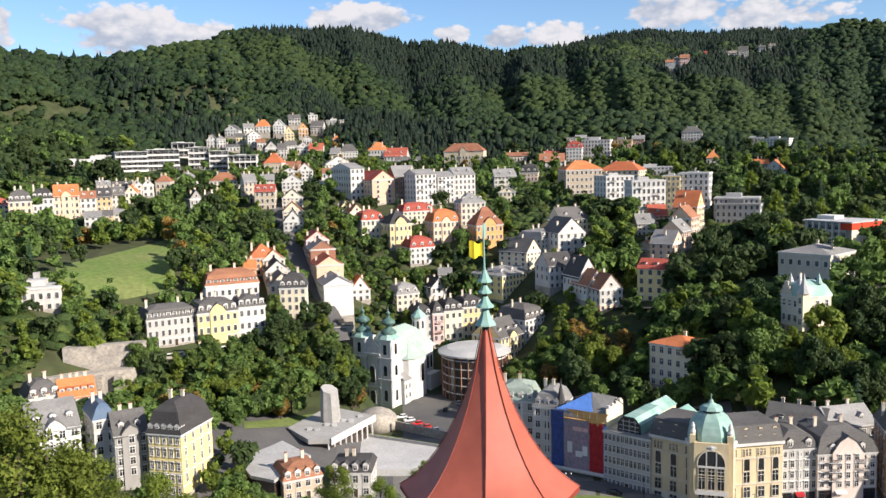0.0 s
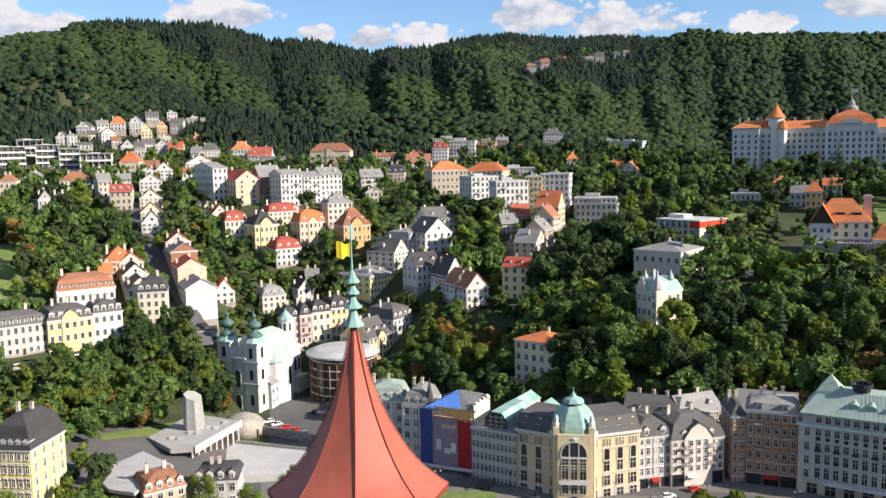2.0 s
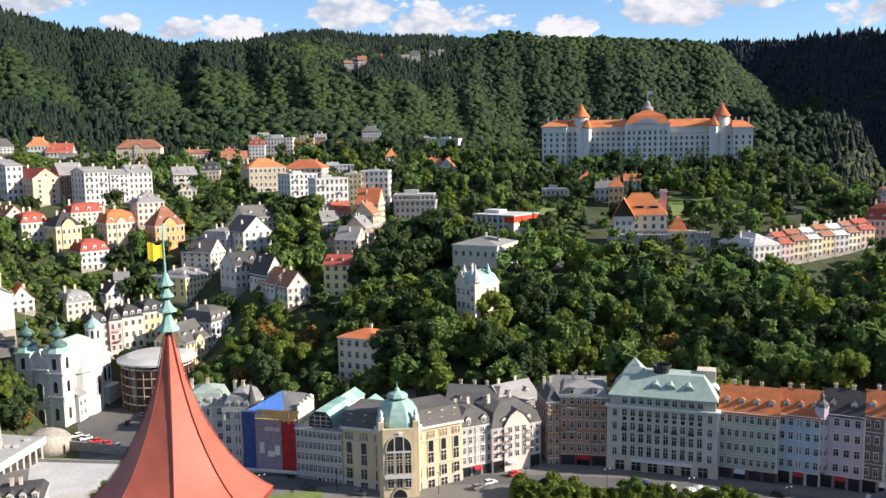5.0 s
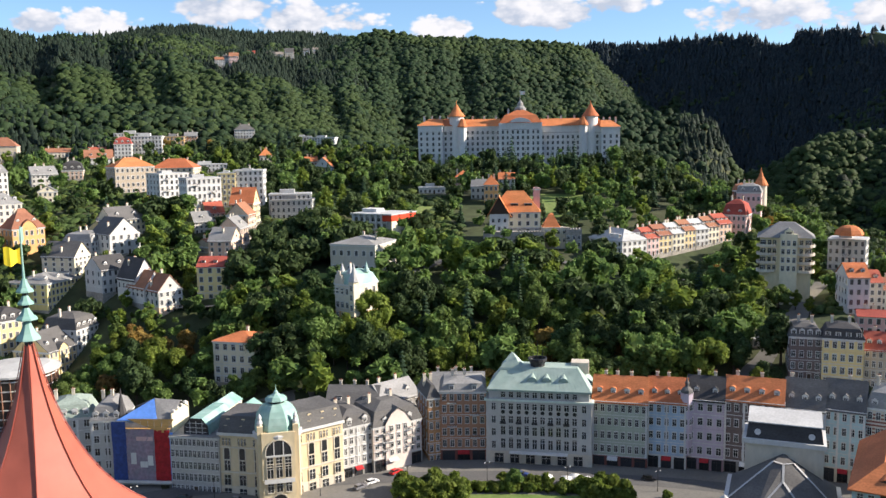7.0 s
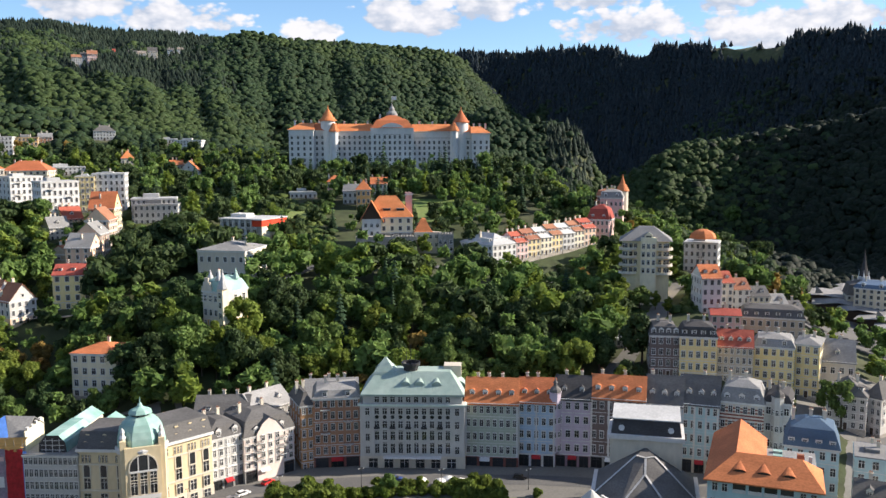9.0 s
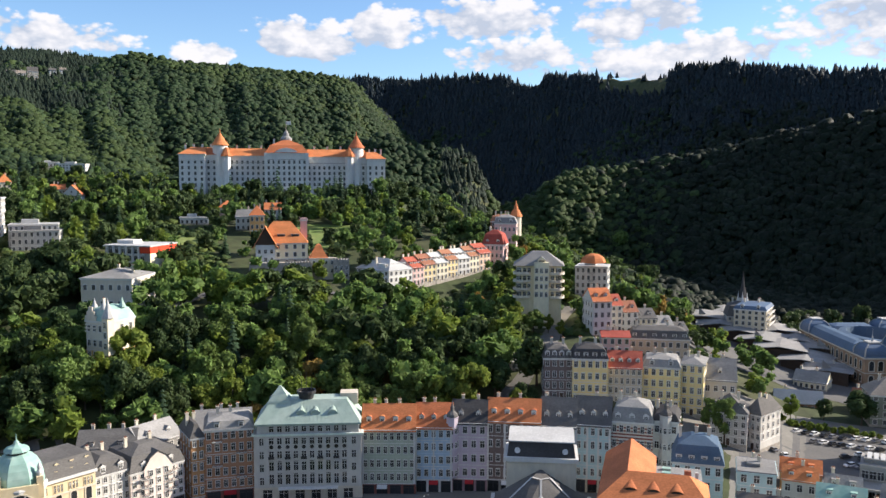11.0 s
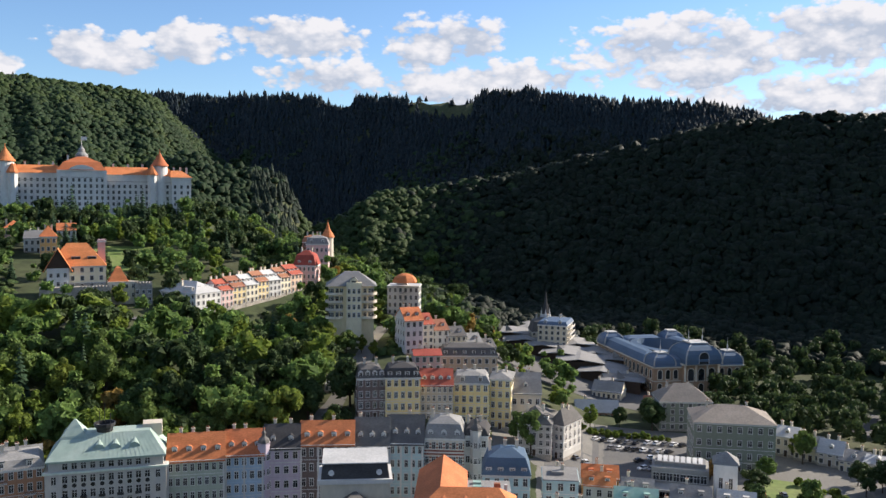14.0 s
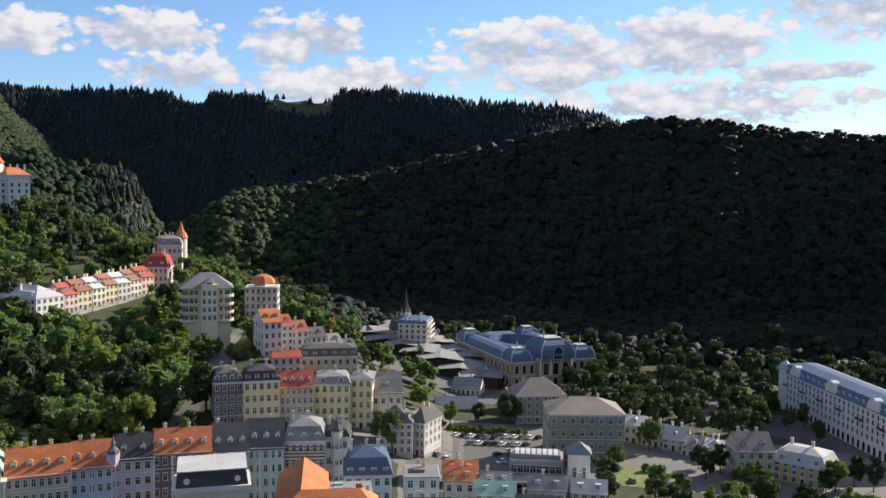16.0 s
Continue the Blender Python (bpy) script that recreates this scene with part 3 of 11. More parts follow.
def conifers(name, C, rng, mat, label):
    """Spruces of two stacked cones with ragged skirts."""
    m = len(C)
    sides = 6
    V, F = [], []
    hgt = rng.uniform(9, 16.5, m) * np.clip(C[:, 3] / 8, 0.85, 1.15)
    for z0, z1, rr in ((0.06, 0.72, 0.46), (0.42, 1.0, 0.28)):
        ang = 2 * np.pi * np.arange(sides) / sides + rng.uniform(0, 1, m)[:, None]
        rad = np.minimum(C[:, 3, None], 9) * rr * (1.25 + rng.normal(0, 0.2, (m, sides)))
        ring = np.stack([C[:, 0, None] + rad * np.cos(ang), C[:, 1, None] + rad * np.sin(ang), C[:, 2, None] + hgt[:, None] * z0 + rng.normal(0, 0.6, (m, sides))], -1)
        tip = np.stack([C[:, 0] + rng.normal(0, 0.3, m), C[:, 1] + rng.normal(0, 0.3, m), C[:, 2] + hgt * z1], -1)[:, None]
        V.append(np.concatenate([ring, tip], 1).reshape(-1, 3))
        f = np.array([(i, (i + 1) % sides, sides) for i in range(sides)])
        F.append((f[None] + (np.arange(m) * (sides + 1))[:, None, None]).reshape(-1, 3))
    off = np.cumsum([0] + [len(v) for v in V[:-1]])
    mass(name, np.concatenate(V), np.concatenate([f + o for f, o in zip(F, off)]), mat, label, "woods")


# ---- streets, squares and lawns ----
CLEAR = []  # x, y, radius of places that stay open


def polar_patch(name, label, a0, a1, d0, d1, mat, lift=0.06, category="road", steps=(40, 6)):
    """A paved sheet laid on the land between two bearings. d0, d1: distances, or (start, end) pairs."""
    d0 = d0 if isinstance(d0, tuple) else (d0, d0)
    d1 = d1 if isinstance(d1, tuple) else (d1, d1)
    n, m = steps
    V, F = [], []
    for i in range(n + 1):
        f = i / n
        a = radians(a0 + (a1 - a0) * f)
        s, e = d0[0] + (d0[1] - d0[0]) * f, d1[0] + (d1[1] - d1[0]) * f
        for j in range(m + 1):
            d = s + (e - s) * j / m
            x, y = d * math.sin(a), d * math.cos(a)
            V.append((x, y, float(height(x, y)) + lift))
    for i in range(n):
        for j in range(m):
            k = i * (m + 1) + j
            F.append((k, k + m + 1, k + m + 2, k + 1))
    me = bpy.data.meshes.new(name)
    me.from_pydata(V, [], [f[::-1] for f in F])
    me.materials.append(mat)
    return tagged(new(name, me), label, category, kind="structure")


def lane(name, label, pts, width, mat, lift=0.25, category="road"):
    """A road along a line of plan points, laid on the land."""
    V, F = [], []
    path = []
    for (x0, y0), (x1, y1) in zip(pts, pts[1:]):
        k = max(2, int(math.hypot(x1 - x0, y1 - y0) / 5))
        path += [(x0 + (x1 - x0) * i / k, y0 + (y1 - y0) * i / k) for i in range(k)]
    path.append(pts[-1])
    for i, (x, y) in enumerate(path):
        xa, ya = path[max(i - 1, 0)]
        xb, yb = path[min(i + 1, len(path) - 1)]
        t = Vector((xb - xa, yb - ya, 0)).normalized()
        z = float(height(x, y)) + lift
        CLEAR.append((x, y, width * 0.5))
        V += [(x - t.y * width / 2, y + t.x * width / 2, z), (x + t.y * width / 2, y - t.x * width / 2, z)]
    for i in range(len(path) - 1):
        F.append((2 * i, 2 * i + 2, 2 * i + 3, 2 * i + 1))
    me = bpy.data.meshes.new(name)
    me.from_pydata(V, [], [f[::-1] for f in F])
    me.materials.append(mat)
    return tagged(new(name, me), label, category, kind="structure")


polar_patch("pavement", "pale stone paving of the valley floor", -4, 75, 200, 300, PAVING, 0.04, "pavement", (60, 8))
polar_patch("pavement", "pale paving beside the car park and river houses", 60, 99, 300, 372, PAVING, 0.05, "pavement", (40, 10))
polar_patch("road", "shaded street before the riverside hotel", 82, 99, (400, 350), (446, 372), ASPHALT, 0.07, steps=(20, 8))
polar_patch("road", "grey asphalt street along the hotel fronts", 4, 60, (246, 248), (253, 256), ASPHALT, 0.09, steps=(60, 2))
polar_patch("car_park", "grey asphalt car park", 63.5, 74, (298, 300), (352, 358), ASPHALT, 0.12, "car park", (20, 10))
polar_patch("pavement", "dark asphalt yard round the market sheds", 58.5, 71, (430, 400), (560, 470), ASPHALT, 0.1, "pavement", (30, 14))
polar_patch("lawn", "small garden lawn below the river houses", 77.5, 80.5, 300, 322, LAWN, 0.14, "lawn", (8, 4))
polar_patch("road", "grey asphalt road past the spring hall", -17, -4, (232, 226), (306, 300), ASPHALT, 0.12, steps=(24, 12))
polar_patch("lawn", "green verge along the road by the spring hall", -13.8, -8.4, (286, 298), (294, 308), LAWN, 0.2, "lawn", (10, 3))
polar_patch("square", "shaded asphalt square beside the church", -3.2, 3.5, 298, 352, ASPHALT, 0.1, "square", (12, 6))
polar_patch("lawn", "oval lawn of the river garden", 26, 46, (222, 224), (236, 238), LAWN, 0.12, "lawn", (30, 4))
polar_patch("lawn", "strip of lawn before the scaffolded house", 5, 12, 236, 243, LAWN, 0.12, "lawn", (10, 2))
polar_patch("meadow", "bright mown meadow on the slope", -24.5, -17.6, (352, 372), (398, 450), LAWN, 0.15, "meadow", (24, 16))
polar_patch("lawn", "park lawn below the hilltop hotel", 34.5, 39, 490, 545, LAWN, 0.15, "lawn", (12, 8))
polar_patch("lawn", "sloping lawn among villas", 25.5, 28.5, 478, 520, LAWN, 0.15, "lawn", (10, 6))
polar_patch("lawn", "lawn below the grey villa", 18.6, 21.4, 352, 372, LAWN, 0.15, "lawn", (8, 4))
lane("road", "steep asphalt street between tall houses", [(-44, 343), (-59, 386), (-74, 424), (-86, 458), (-99, 517)], 9, ASPHALT)
lane("road", "asphalt street climbing beside the wooded park", [(205, 196), (235, 207), (257, 217), (281, 228), (312, 244), (331, 252)], 9, PAVING)
lane("road", "narrow road across the wooded park", [(150, 326), (175, 340), (205, 362), (238, 351), (252, 320), (275, 300), (333, 285)], 6, ASPHALT)
lane("road", "road below the yellow hotel", [(60, 369), (75, 364), (95, 349), (119, 333), (150, 326)], 7, ASPHALT)
lane("road", "garden road above the retaining wall", [(-132, 312), (-126, 314), (-119, 329), (-108, 354)], 5, PAVING)


# ---- helpers for shapes ----
def quad_box(bm, x0, x1, y0, y1, z0, z1, mat=0):
    v = [bm.verts.new(c) for c in ((x0, y0, z0), (x1, y0, z0), (x1, y1, z0), (x0, y1, z0), (x0, y0, z1), (x1, y0, z1), (x1, y1, z1), (x0, y1, z1))]
    for q in ((0, 1, 5, 4), (1, 2, 6, 5), (2, 3, 7, 6), (3, 0, 4, 7), (4, 5, 6, 7), (3, 2, 1, 0)):
        bm.faces.new([v[i] for i in q]).material_index = mat


def polygon(bm, pts, mat=0):
    f = bm.faces.new([bm.verts.new(p) for p in pts])
    f.material_index = mat
    return f


def lathe(bm, rings, sides=16, x=0, y=0, mat=0, turn=0.0, cap=True):
    """A turned shape: rings of (radius, height) from the foot up."""
    loops = []
    for r, z in rings:
        loops.append([bm.verts.new((x + r * math.cos(turn + 2 * math.pi * i / sides), y + r * math.sin(turn + 2 * math.pi * i / sides), z)) for i in range(sides)])
    for a, b in zip(loops, loops[1:]):
        for i in range(sides):
            bm.faces.new((a[i], a[(i + 1) % sides], b[(i + 1) % sides], b[i])).material_index = mat
    if cap:
        bm.faces.new(loops[-1]).material_index = mat
        bm.faces.new(list(reversed(loops[0]))).material_index = mat


def to_mesh(name, bm, mats, smooth=False):
    me = bpy.data.meshes.new(name)
    bm.normal_update()
    bm.to_mesh(me)
    bm.free()
    for m in mats if isinstance(mats, (list, tuple)) else (mats,):
        me.materials.append(m)
    if smooth:
        me.polygons.foreach_set("use_smooth", [True] * len(me.polygons))
    return me


def part(name, bm, mats, parent, label="", m=None, smooth=False):
    """Links a bmesh (or a ready mesh) as one object under a thing or a part."""
    me = to_mesh(name, bm, mats, smooth) if isinstance(bm, bmesh.types.BMesh) else bm
    ob = new(name, me)
    ob.parent = parent
    if m is not None:
        ob.matrix_basis = m
    return tagged(ob, label)


def thing(name, label, category, m, group="", kind=""):
    ob = new(name)
    ob.empty_display_size = 0.5
    ob.matrix_basis = m
    return tagged(ob, label, category, group, kind)


SHARED = {}


def stepped(bm, xs, zs, depth, mats):
    """A panel of cells at different depths, joined by their reveals into one shell. depth, mats: rows from the foot up."""
    nx, nz = len(xs) - 1, len(zs) - 1

    def cell(i, j):
        return depth[j][i] if 0 <= i < nx and 0 <= j < nz else 0.0

    pool = {}

    def v(*c):
        c = tuple(round(q, 3) for q in c)
        if c not in pool:
            pool[c] = bm.verts.new(c)
        return pool[c]

    def face(pts, m):
        vs = [v(*p) for p in pts]
        if len(set(vs)) == len(vs):
            bm.faces.new(vs).material_index = m

    for j in range(nz):
        for i in range(nx):
            d = -depth[j][i]
            face([(xs[i], d, zs[j]), (xs[i + 1], d, zs[j]), (xs[i + 1], d, zs[j + 1]), (xs[i], d, zs[j + 1])], mats[j][i])
    for j in range(nz):
        for i in range(nx + 1):
            p, q = cell(i - 1, j), cell(i, j)
            if p != q:
                x = xs[i]
                f = [(x, -p, zs[j]), (x, -q, zs[j]), (x, -q, zs[j + 1]), (x, -p, zs[j + 1])]
                face(f if p > q else f, 0)
    for i in range(nx):
        for j in range(nz + 1):
            p, q = cell(i, j - 1), cell(i, j)
            if p != q:
                z = zs[j]
                face([(xs[i], -p, z), (xs[i + 1], -p, z), (xs[i + 1], -q, z), (xs[i], -q, z)], 0)


def window_shape(bm, w, h, style="plain"):
    """A sash window with surround, sill, cross bars and a dark pane; its foot is at z 0 and its back at y 0."""
    s = 0.16 if style != "bare" else 0.07
    f, g, b = 0.12, 0.03, 0.08
    if style == "far":
        stepped(bm, [-w / 2 - s, -w / 2, w / 2, w / 2 + s], [-0.12, 0, h, h + 0.18], [[0.22, 0.22, 0.22], [f, g, f], [0.16, 0.16, 0.16]], [[0] * 3, [0, 1, 0], [0] * 3])
        return
    zs = [-0.14, 0, h * 0.64, h * 0.64 + 0.1, h, h + 0.17]
    xs = [-w / 2 - s, -w / 2, -0.05, 0.05, w / 2, w / 2 + s]
    row, bar = [f, g, b, g, f], [f, b, b, b, f]
    dep = [[0.22] * 5, row, bar, row, [0.14] * 5]
    mat = [[0] * 5, [0, 1, 2, 1, 0], [0, 2, 2, 2, 0], [0, 1, 2, 1, 0], [0] * 5]
    if style == "hood":
        zs.append(h + 0.33)
        dep.append([0.36] * 5)
        mat.append([0] * 5)
    if style == "arch":
        zs += [h + w * 0.3, h + w * 0.46]
        dep += [[f, f, g, f, f], [0.13, f, f, f, 0.13]]
        mat += [[0, 1, 1, 1, 0], [0] * 5]
    stepped(bm, xs, zs, dep, mat)


def window_mesh(w, h, style="plain", frame_mat=None):
    key = ("window", round(w, 1), round(h, 1), style, frame_mat.name if frame_mat else "")
    if key not in SHARED:
        bm = bmesh.new()
        window_shape(bm, key[1], key[2], style)
        SHARED[key] = to_mesh("window", bm, [frame_mat or TRIM, GLASS, TRIM])
    return SHARED[key]


FAR = 330.0


def windows_on(parent, m, w, rows, cols, style="plain", ww=1.15, wh=1.8, frame_mat=None, skip=(), separate=None):
    """Windows across a face whose middle foot is at the pose m, looking along -y. rows: heights of the sills. Near faces get single windows, far ones one joined piece."""
    place = parent.matrix_basis @ m
    near = separate if separate is not None else place.translation.xy.length < FAR
    spots = [(c, r, pose(-w / 2 + w * (c + 0.5) / cols, -0.01, z)) for r, z in enumerate(rows) for c in range(cols) if (c, r) not in skip]
    if near:
        me = window_mesh(ww, wh, style, frame_mat)
        for c, r, q in spots:
            part("window", me, None, parent, m=m @ q)
        return
    if not spots:
        return
    one = bmesh.new()
    window_shape(one, ww, wh, "far")
    vs = np.array([v.co for v in one.verts])
    fs = [([v.index for v in f.verts], f.material_index) for f in one.faces] if one.verts.index_update() is None else []
    one.free()
    V, F, M = [], [], []
    for c, r, q in spots:
        k = len(V) * len(vs)
        V.append(vs + np.array(q.translation))
        F += [[i + k for i in f] for f, _ in fs]
        M += [mi for _, mi in fs]
    me = bpy.data.meshes.new("windows")
    me.from_pydata(np.concatenate(V).tolist(), [], F)
    for mm in (frame_mat or TRIM, CURTAIN):
        me.materials.append(mm)
    me.polygons.foreach_set("material_index", M)
    tagged(part("windows", me, None, parent, m=m), kind="stuff")


def dormer_mesh(roof_mat, wall_mat, shape="gable", w=1.7, h=2.0, deep=2.6, bare=False):
    """A dormer with its own window; it looks along -y, with its foot at z 0."""
    key = ("dormer", roof_mat.name, wall_mat.name, shape, w, h, deep, bare)
    if key in SHARED:
        return SHARED[key]
    bm = bmesh.new()
    quad_box(bm, -w / 2, w / 2, 0, deep, 0, h)
    if not bare:
        polygon(bm, [(-w * 0.3, -0.03, 0.35), (w * 0.3, -0.03, 0.35), (w * 0.3, -0.03, h - 0.2), (-w * 0.3, -0.03, h - 0.2)], 2)
        quad_box(bm, -0.05, 0.05, -0.09, -0.03, 0.35, h - 0.2)
        quad_box(bm, -w * 0.3, w * 0.3, -0.09, -0.03, h * 0.6, h * 0.6 + 0.08)
    o = 0.18
    if shape == "gable":
        crown = [(-w / 2 - o, h - 0.05), (0, h + w * 0.42), (w / 2 + o, h - 0.05)]
    elif shape == "flat":
        crown = [(-w / 2 - o, h), (-w / 2 - o, h + 0.2), (w / 2 + o, h + 0.2), (w / 2 + o, h)]
    else:
        crown = [((w / 2 + o) * math.cos(math.pi * (1 - i / 6)), h - 0.05 + w * 0.42 * math.sin(math.pi * i / 6)) for i in range(7)]
    polygon(bm, [(x, -o, z) for x, z in reversed(crown)], 0 if shape != "flat" else 1)
    for (xa, za), (xb, zb) in zip(crown, crown[1:]):
        polygon(bm, [(xa, -o, za), (xb, -o, zb), (xb, deep, zb), (xa, deep, za)], 1)
        polygon(bm, [(xa, -o - 0.01, za + 0.14), (xb, -o - 0.01, zb + 0.14), (xb, -o - 0.01, zb), (xa, -o - 0.01, za)], 1)
    bmesh.ops.remove_doubles(bm, verts=bm.verts, dist=0.02)
    SHARED[key] = to_mesh("dormer", bm, [wall_mat, roof_mat, GLASS])
    return SHARED[key]


def put_dormer(root, cover, shape, m, near, w=1.7, h=2.0, deep=2.6):
    """A dormer on a roof; near ones carry their window as a piece of its own."""
    d = part("dormer", dormer_mesh(cover, TRIM, shape, w, h, deep, near), None, root, m=m)
    if near:
        part("dormer_window", window_mesh(w * 0.6, h - 0.75, "bare"), None, d, m=pose(0, -0.01, 0.38))


def chimney_mesh(h=2.2, w=0.9, mat=None, pot=True):
    key = ("chimney", h, w, mat.name if mat else "", pot)
    if key not in SHARED:
        bm = bmesh.new()
        quad_box(bm, -w / 2, w / 2, -0.35, 0.35, -1.6, h)
        quad_box(bm, -w / 2 - 0.12, w / 2 + 0.12, -0.47, 0.47, h, h + 0.18)
        if pot:
            quad_box(bm, -w / 4, w / 4, -0.15, 0.15, h + 0.18, h + 0.6, 1)
        SHARED[key] = to_mesh("chimney", bm, [mat or BEIGE, RUSSET])
    return SHARED[key]


def pot_mesh():
    if "pot" not in SHARED:
        bm = bmesh.new()
        lathe(bm, [(0.16, 0), (0.13, 0.4), (0.17, 0.5)], 8)
        SHARED["pot"] = to_mesh("chimney_pot", bm, RUSSET)
    return SHARED["pot"]


def slab(bm, pts, thick=0.22, mat=0):
    """A thin roof plane from its corners, with thickness downwards."""
    a = [bm.verts.new(p) for p in pts]
    b = [bm.verts.new((p[0], p[1], p[2] - thick)) for p in pts]
    bm.faces.new(a).material_index = mat
    bm.faces.new(list(reversed(b))).material_index = mat
    for i in range(len(a)):
        j = (i + 1) % len(a)
        bm.faces.new((a[i], b[i], b[j], a[j])).material_index = mat


def railing_mesh():
    """A dark iron balcony railing of bars and a handrail."""
    if "railing" not in SHARED:
        bm = bmesh.new()
        quad_box(bm, -1.5, 1.5, -1.2, -1.12, 0.95, 1.03)
        quad_box(bm, -1.5, 1.5, -1.18, -1.14, 0.25, 0.31)
        for k in range(11):
            quad_box(bm, -1.5 + 0.3 * k - 0.03, -1.5 + 0.3 * k + 0.03, -1.19, -1.13, 0.15, 0.95)
        for s in (-1.46, 1.46):
            quad_box(bm, s - 0.04, s + 0.04, -1.2, 0, 0.95, 1.03)
        SHARED["railing"] = to_mesh("railing", bm, IRON)
    return SHARED["railing"]


HOUSES = []


def house(label, x, y, z, w, dep, h, rot, floors, roof="gable", rh=4.0, wall=None, cover=None, dormers=0, cols=0, style="plain", sides=True, base=None, ledges=True,
          dshape="gable", chimneys=2, winmat=None, gable=0.0, balconies=0, first=3.2, category="house", group="", below=7.0, side_wall=None, shop=None, stripe=None, pilasters=0, oriel=0, bands=False, blank=False):
    """A town house. x, y, z: the middle of its front's foot; the front looks along -y before it is turned by rot degrees."""
    wall, cover = wall or WHITE, cover or SLATE
    root = thing("house", label, category, pose(x, y, z, 0, 0, rot), group)
    HOUSES.append((x, y, max(w, dep)))
    bm = bmesh.new()
    hw = w / 2
    lo = -below
    quad_box(bm, -hw, hw, 0, dep, lo, h)
    if roof == "gable":
        for s in (-hw, hw):
            polygon(bm, [(s, 0, h), (s, dep, h), (s, dep / 2, h + rh)])
    if roof == "gablef":
        for s in (0, dep):
            polygon(bm, [(-hw, s, h), (hw, s, h), (0, s, h + rh)])
    if gable:
        g = gable
        quad_box(bm, -g / 2, g / 2, -0.5, 2.5, lo, h + 0.4)
        polygon(bm, [(-g / 2, -0.5, h + 0.4), (g / 2, -0.5, h + 0.4), (g * 0.28, -0.5, h + g * 0.38), (0, -0.5, h + g * 0.55), (-g * 0.28, -0.5, h + g * 0.38)])
    bmesh.ops.recalc_face_normals(bm, faces=bm.faces)
    part("wall", bm, wall, root)
    if side_wall:
        bm = bmesh.new()
        quad_box(bm, hw, hw + 0.03, 0.05, dep - 0.05, lo, h - 0.1)
        part("wall", bm, side_wall, root)
    # cornice, ledges and plinth
    bm = bmesh.new()
    rings = [[(-hw - g, -g, zz), (hw + g, -g, zz), (hw + g, dep + g, zz), (-hw - g, dep + g, zz)] for g, zz in ((0.0, h - 0.75), (0.18, h - 0.72), (0.2, h - 0.38), (0.35, h - 0.33), (0.35, h - 0.02), (0.0, h - 0.01))]
    for p, q in zip(rings, rings[1:]):
        for i in range(4):
            polygon(bm, (p[i], p[(i + 1) % 4], q[(i + 1) % 4], q[i]))
    bmesh.ops.remove_doubles(bm, verts=bm.verts, dist=0.005)
    part("cornice", bm, TRIM if roof != "flat" else wall, root)
    fh = (h - first) / max(floors - 1, 1) if floors > 1 else h
    if ledges and floors > 2:
        bm = bmesh.new()
        quad_box(bm, -hw - 0.12, hw + 0.12, -0.14, dep + 0.12, first - 0.12, first + 0.12)
        part("ledge", bm, TRIM, root)
        if floors > 3 and math.hypot(x, y) < FAR:
            for k in range(1, floors - 1):
                bm = bmesh.new()
                zz = first + fh * k
                quad_box(bm, -hw - 0.1, hw + 0.1, -0.11, dep + 0.1, zz - 0.09, zz + 0.07)
                part("ledge", bm, TRIM if k % 2 else wall, root)
    if bands:
        for k in range(floors):
            zz = h * k / floors
            bm = bmesh.new()
            quad_box(bm, -hw - 0.3, hw + 0.3, -1.7, 0.2, zz - 0.25, zz)
            quad_box(bm, -hw - 0.3, hw + 0.3, -1.7, -1.55, zz, zz + 1.0)
            part("balcony", bm, TRIM, root)
            bm = bmesh.new()
            quad_box(bm, -hw + 0.4, hw - 0.4, -0.04, 0, zz + 0.2, zz + h / floors - 0.5)
            part("glazing", bm, GLASS, root)
            for q in range(int(w / 3.4) + 1):
                bm = bmesh.new()
                xx = -hw + w * q / int(w / 3.4)
                quad_box(bm, xx - 0.12, xx + 0.12, -1.5, 0, zz, zz + h / floors - 0.25)
                part("screen", bm, wall, root)
        bm = bmesh.new()
        quad_box(bm, -hw - 0.8, hw + 0.8, -2.0, dep + 0.4, h + 0.3, h + 0.6)
        part("eave", bm, TRIM, root)
    if stripe:
        for k in range(int((h - first - 1.2) / 1.05)):
            bm = bmesh.new()
            zz = first + 0.5 + 1.05 * k
            quad_box(bm, -hw - 0.02, hw + 0.02, -0.035, 0.3, zz, zz + 0.5)
            part("stripe", bm, stripe, root)
    for k in range(pilasters):
        bm = bmesh.new()
        xx = -hw + 0.35 + (w - 0.7) * k / max(pilasters - 1, 1)
        quad_box(bm, xx - 0.28, xx + 0.28, -0.2, 0, first, h - 0.75)
        quad_box(bm, xx - 0.38, xx + 0.38, -0.26, 0, h - 1.25, h - 0.75)
        part("pilaster", bm, TRIM, root)
    if oriel:
        # a bay window that stands out over the street
        bm = bmesh.new()
        lathe(bm, [(0.5, first - 0.2), (1.9, first + 0.7), (1.9, h + 1.6), (2.1, h + 1.8), (1.2, h + 1.9)], 8, (oriel if abs(oriel) > 1 else 0), 0.3, turn=math.pi / 8)
        part("oriel", bm, wall, root, "corner bay with a small cupola")
        bm = bmesh.new()
        lathe(bm, [(1.95, h + 1.9), (1.7, h + 2.8), (0.9, h + 3.5), (0.6, h + 3.8), (0.6, h + 4.7), (0.8, h + 4.8), (0.3, h + 5.5), (0.06, h + 7.0)], 8, (oriel if abs(oriel) > 1 else 0), 0.3, turn=math.pi / 8)
        part("oriel_roof", bm, SLATE, root, "dark sheet-metal cupola")
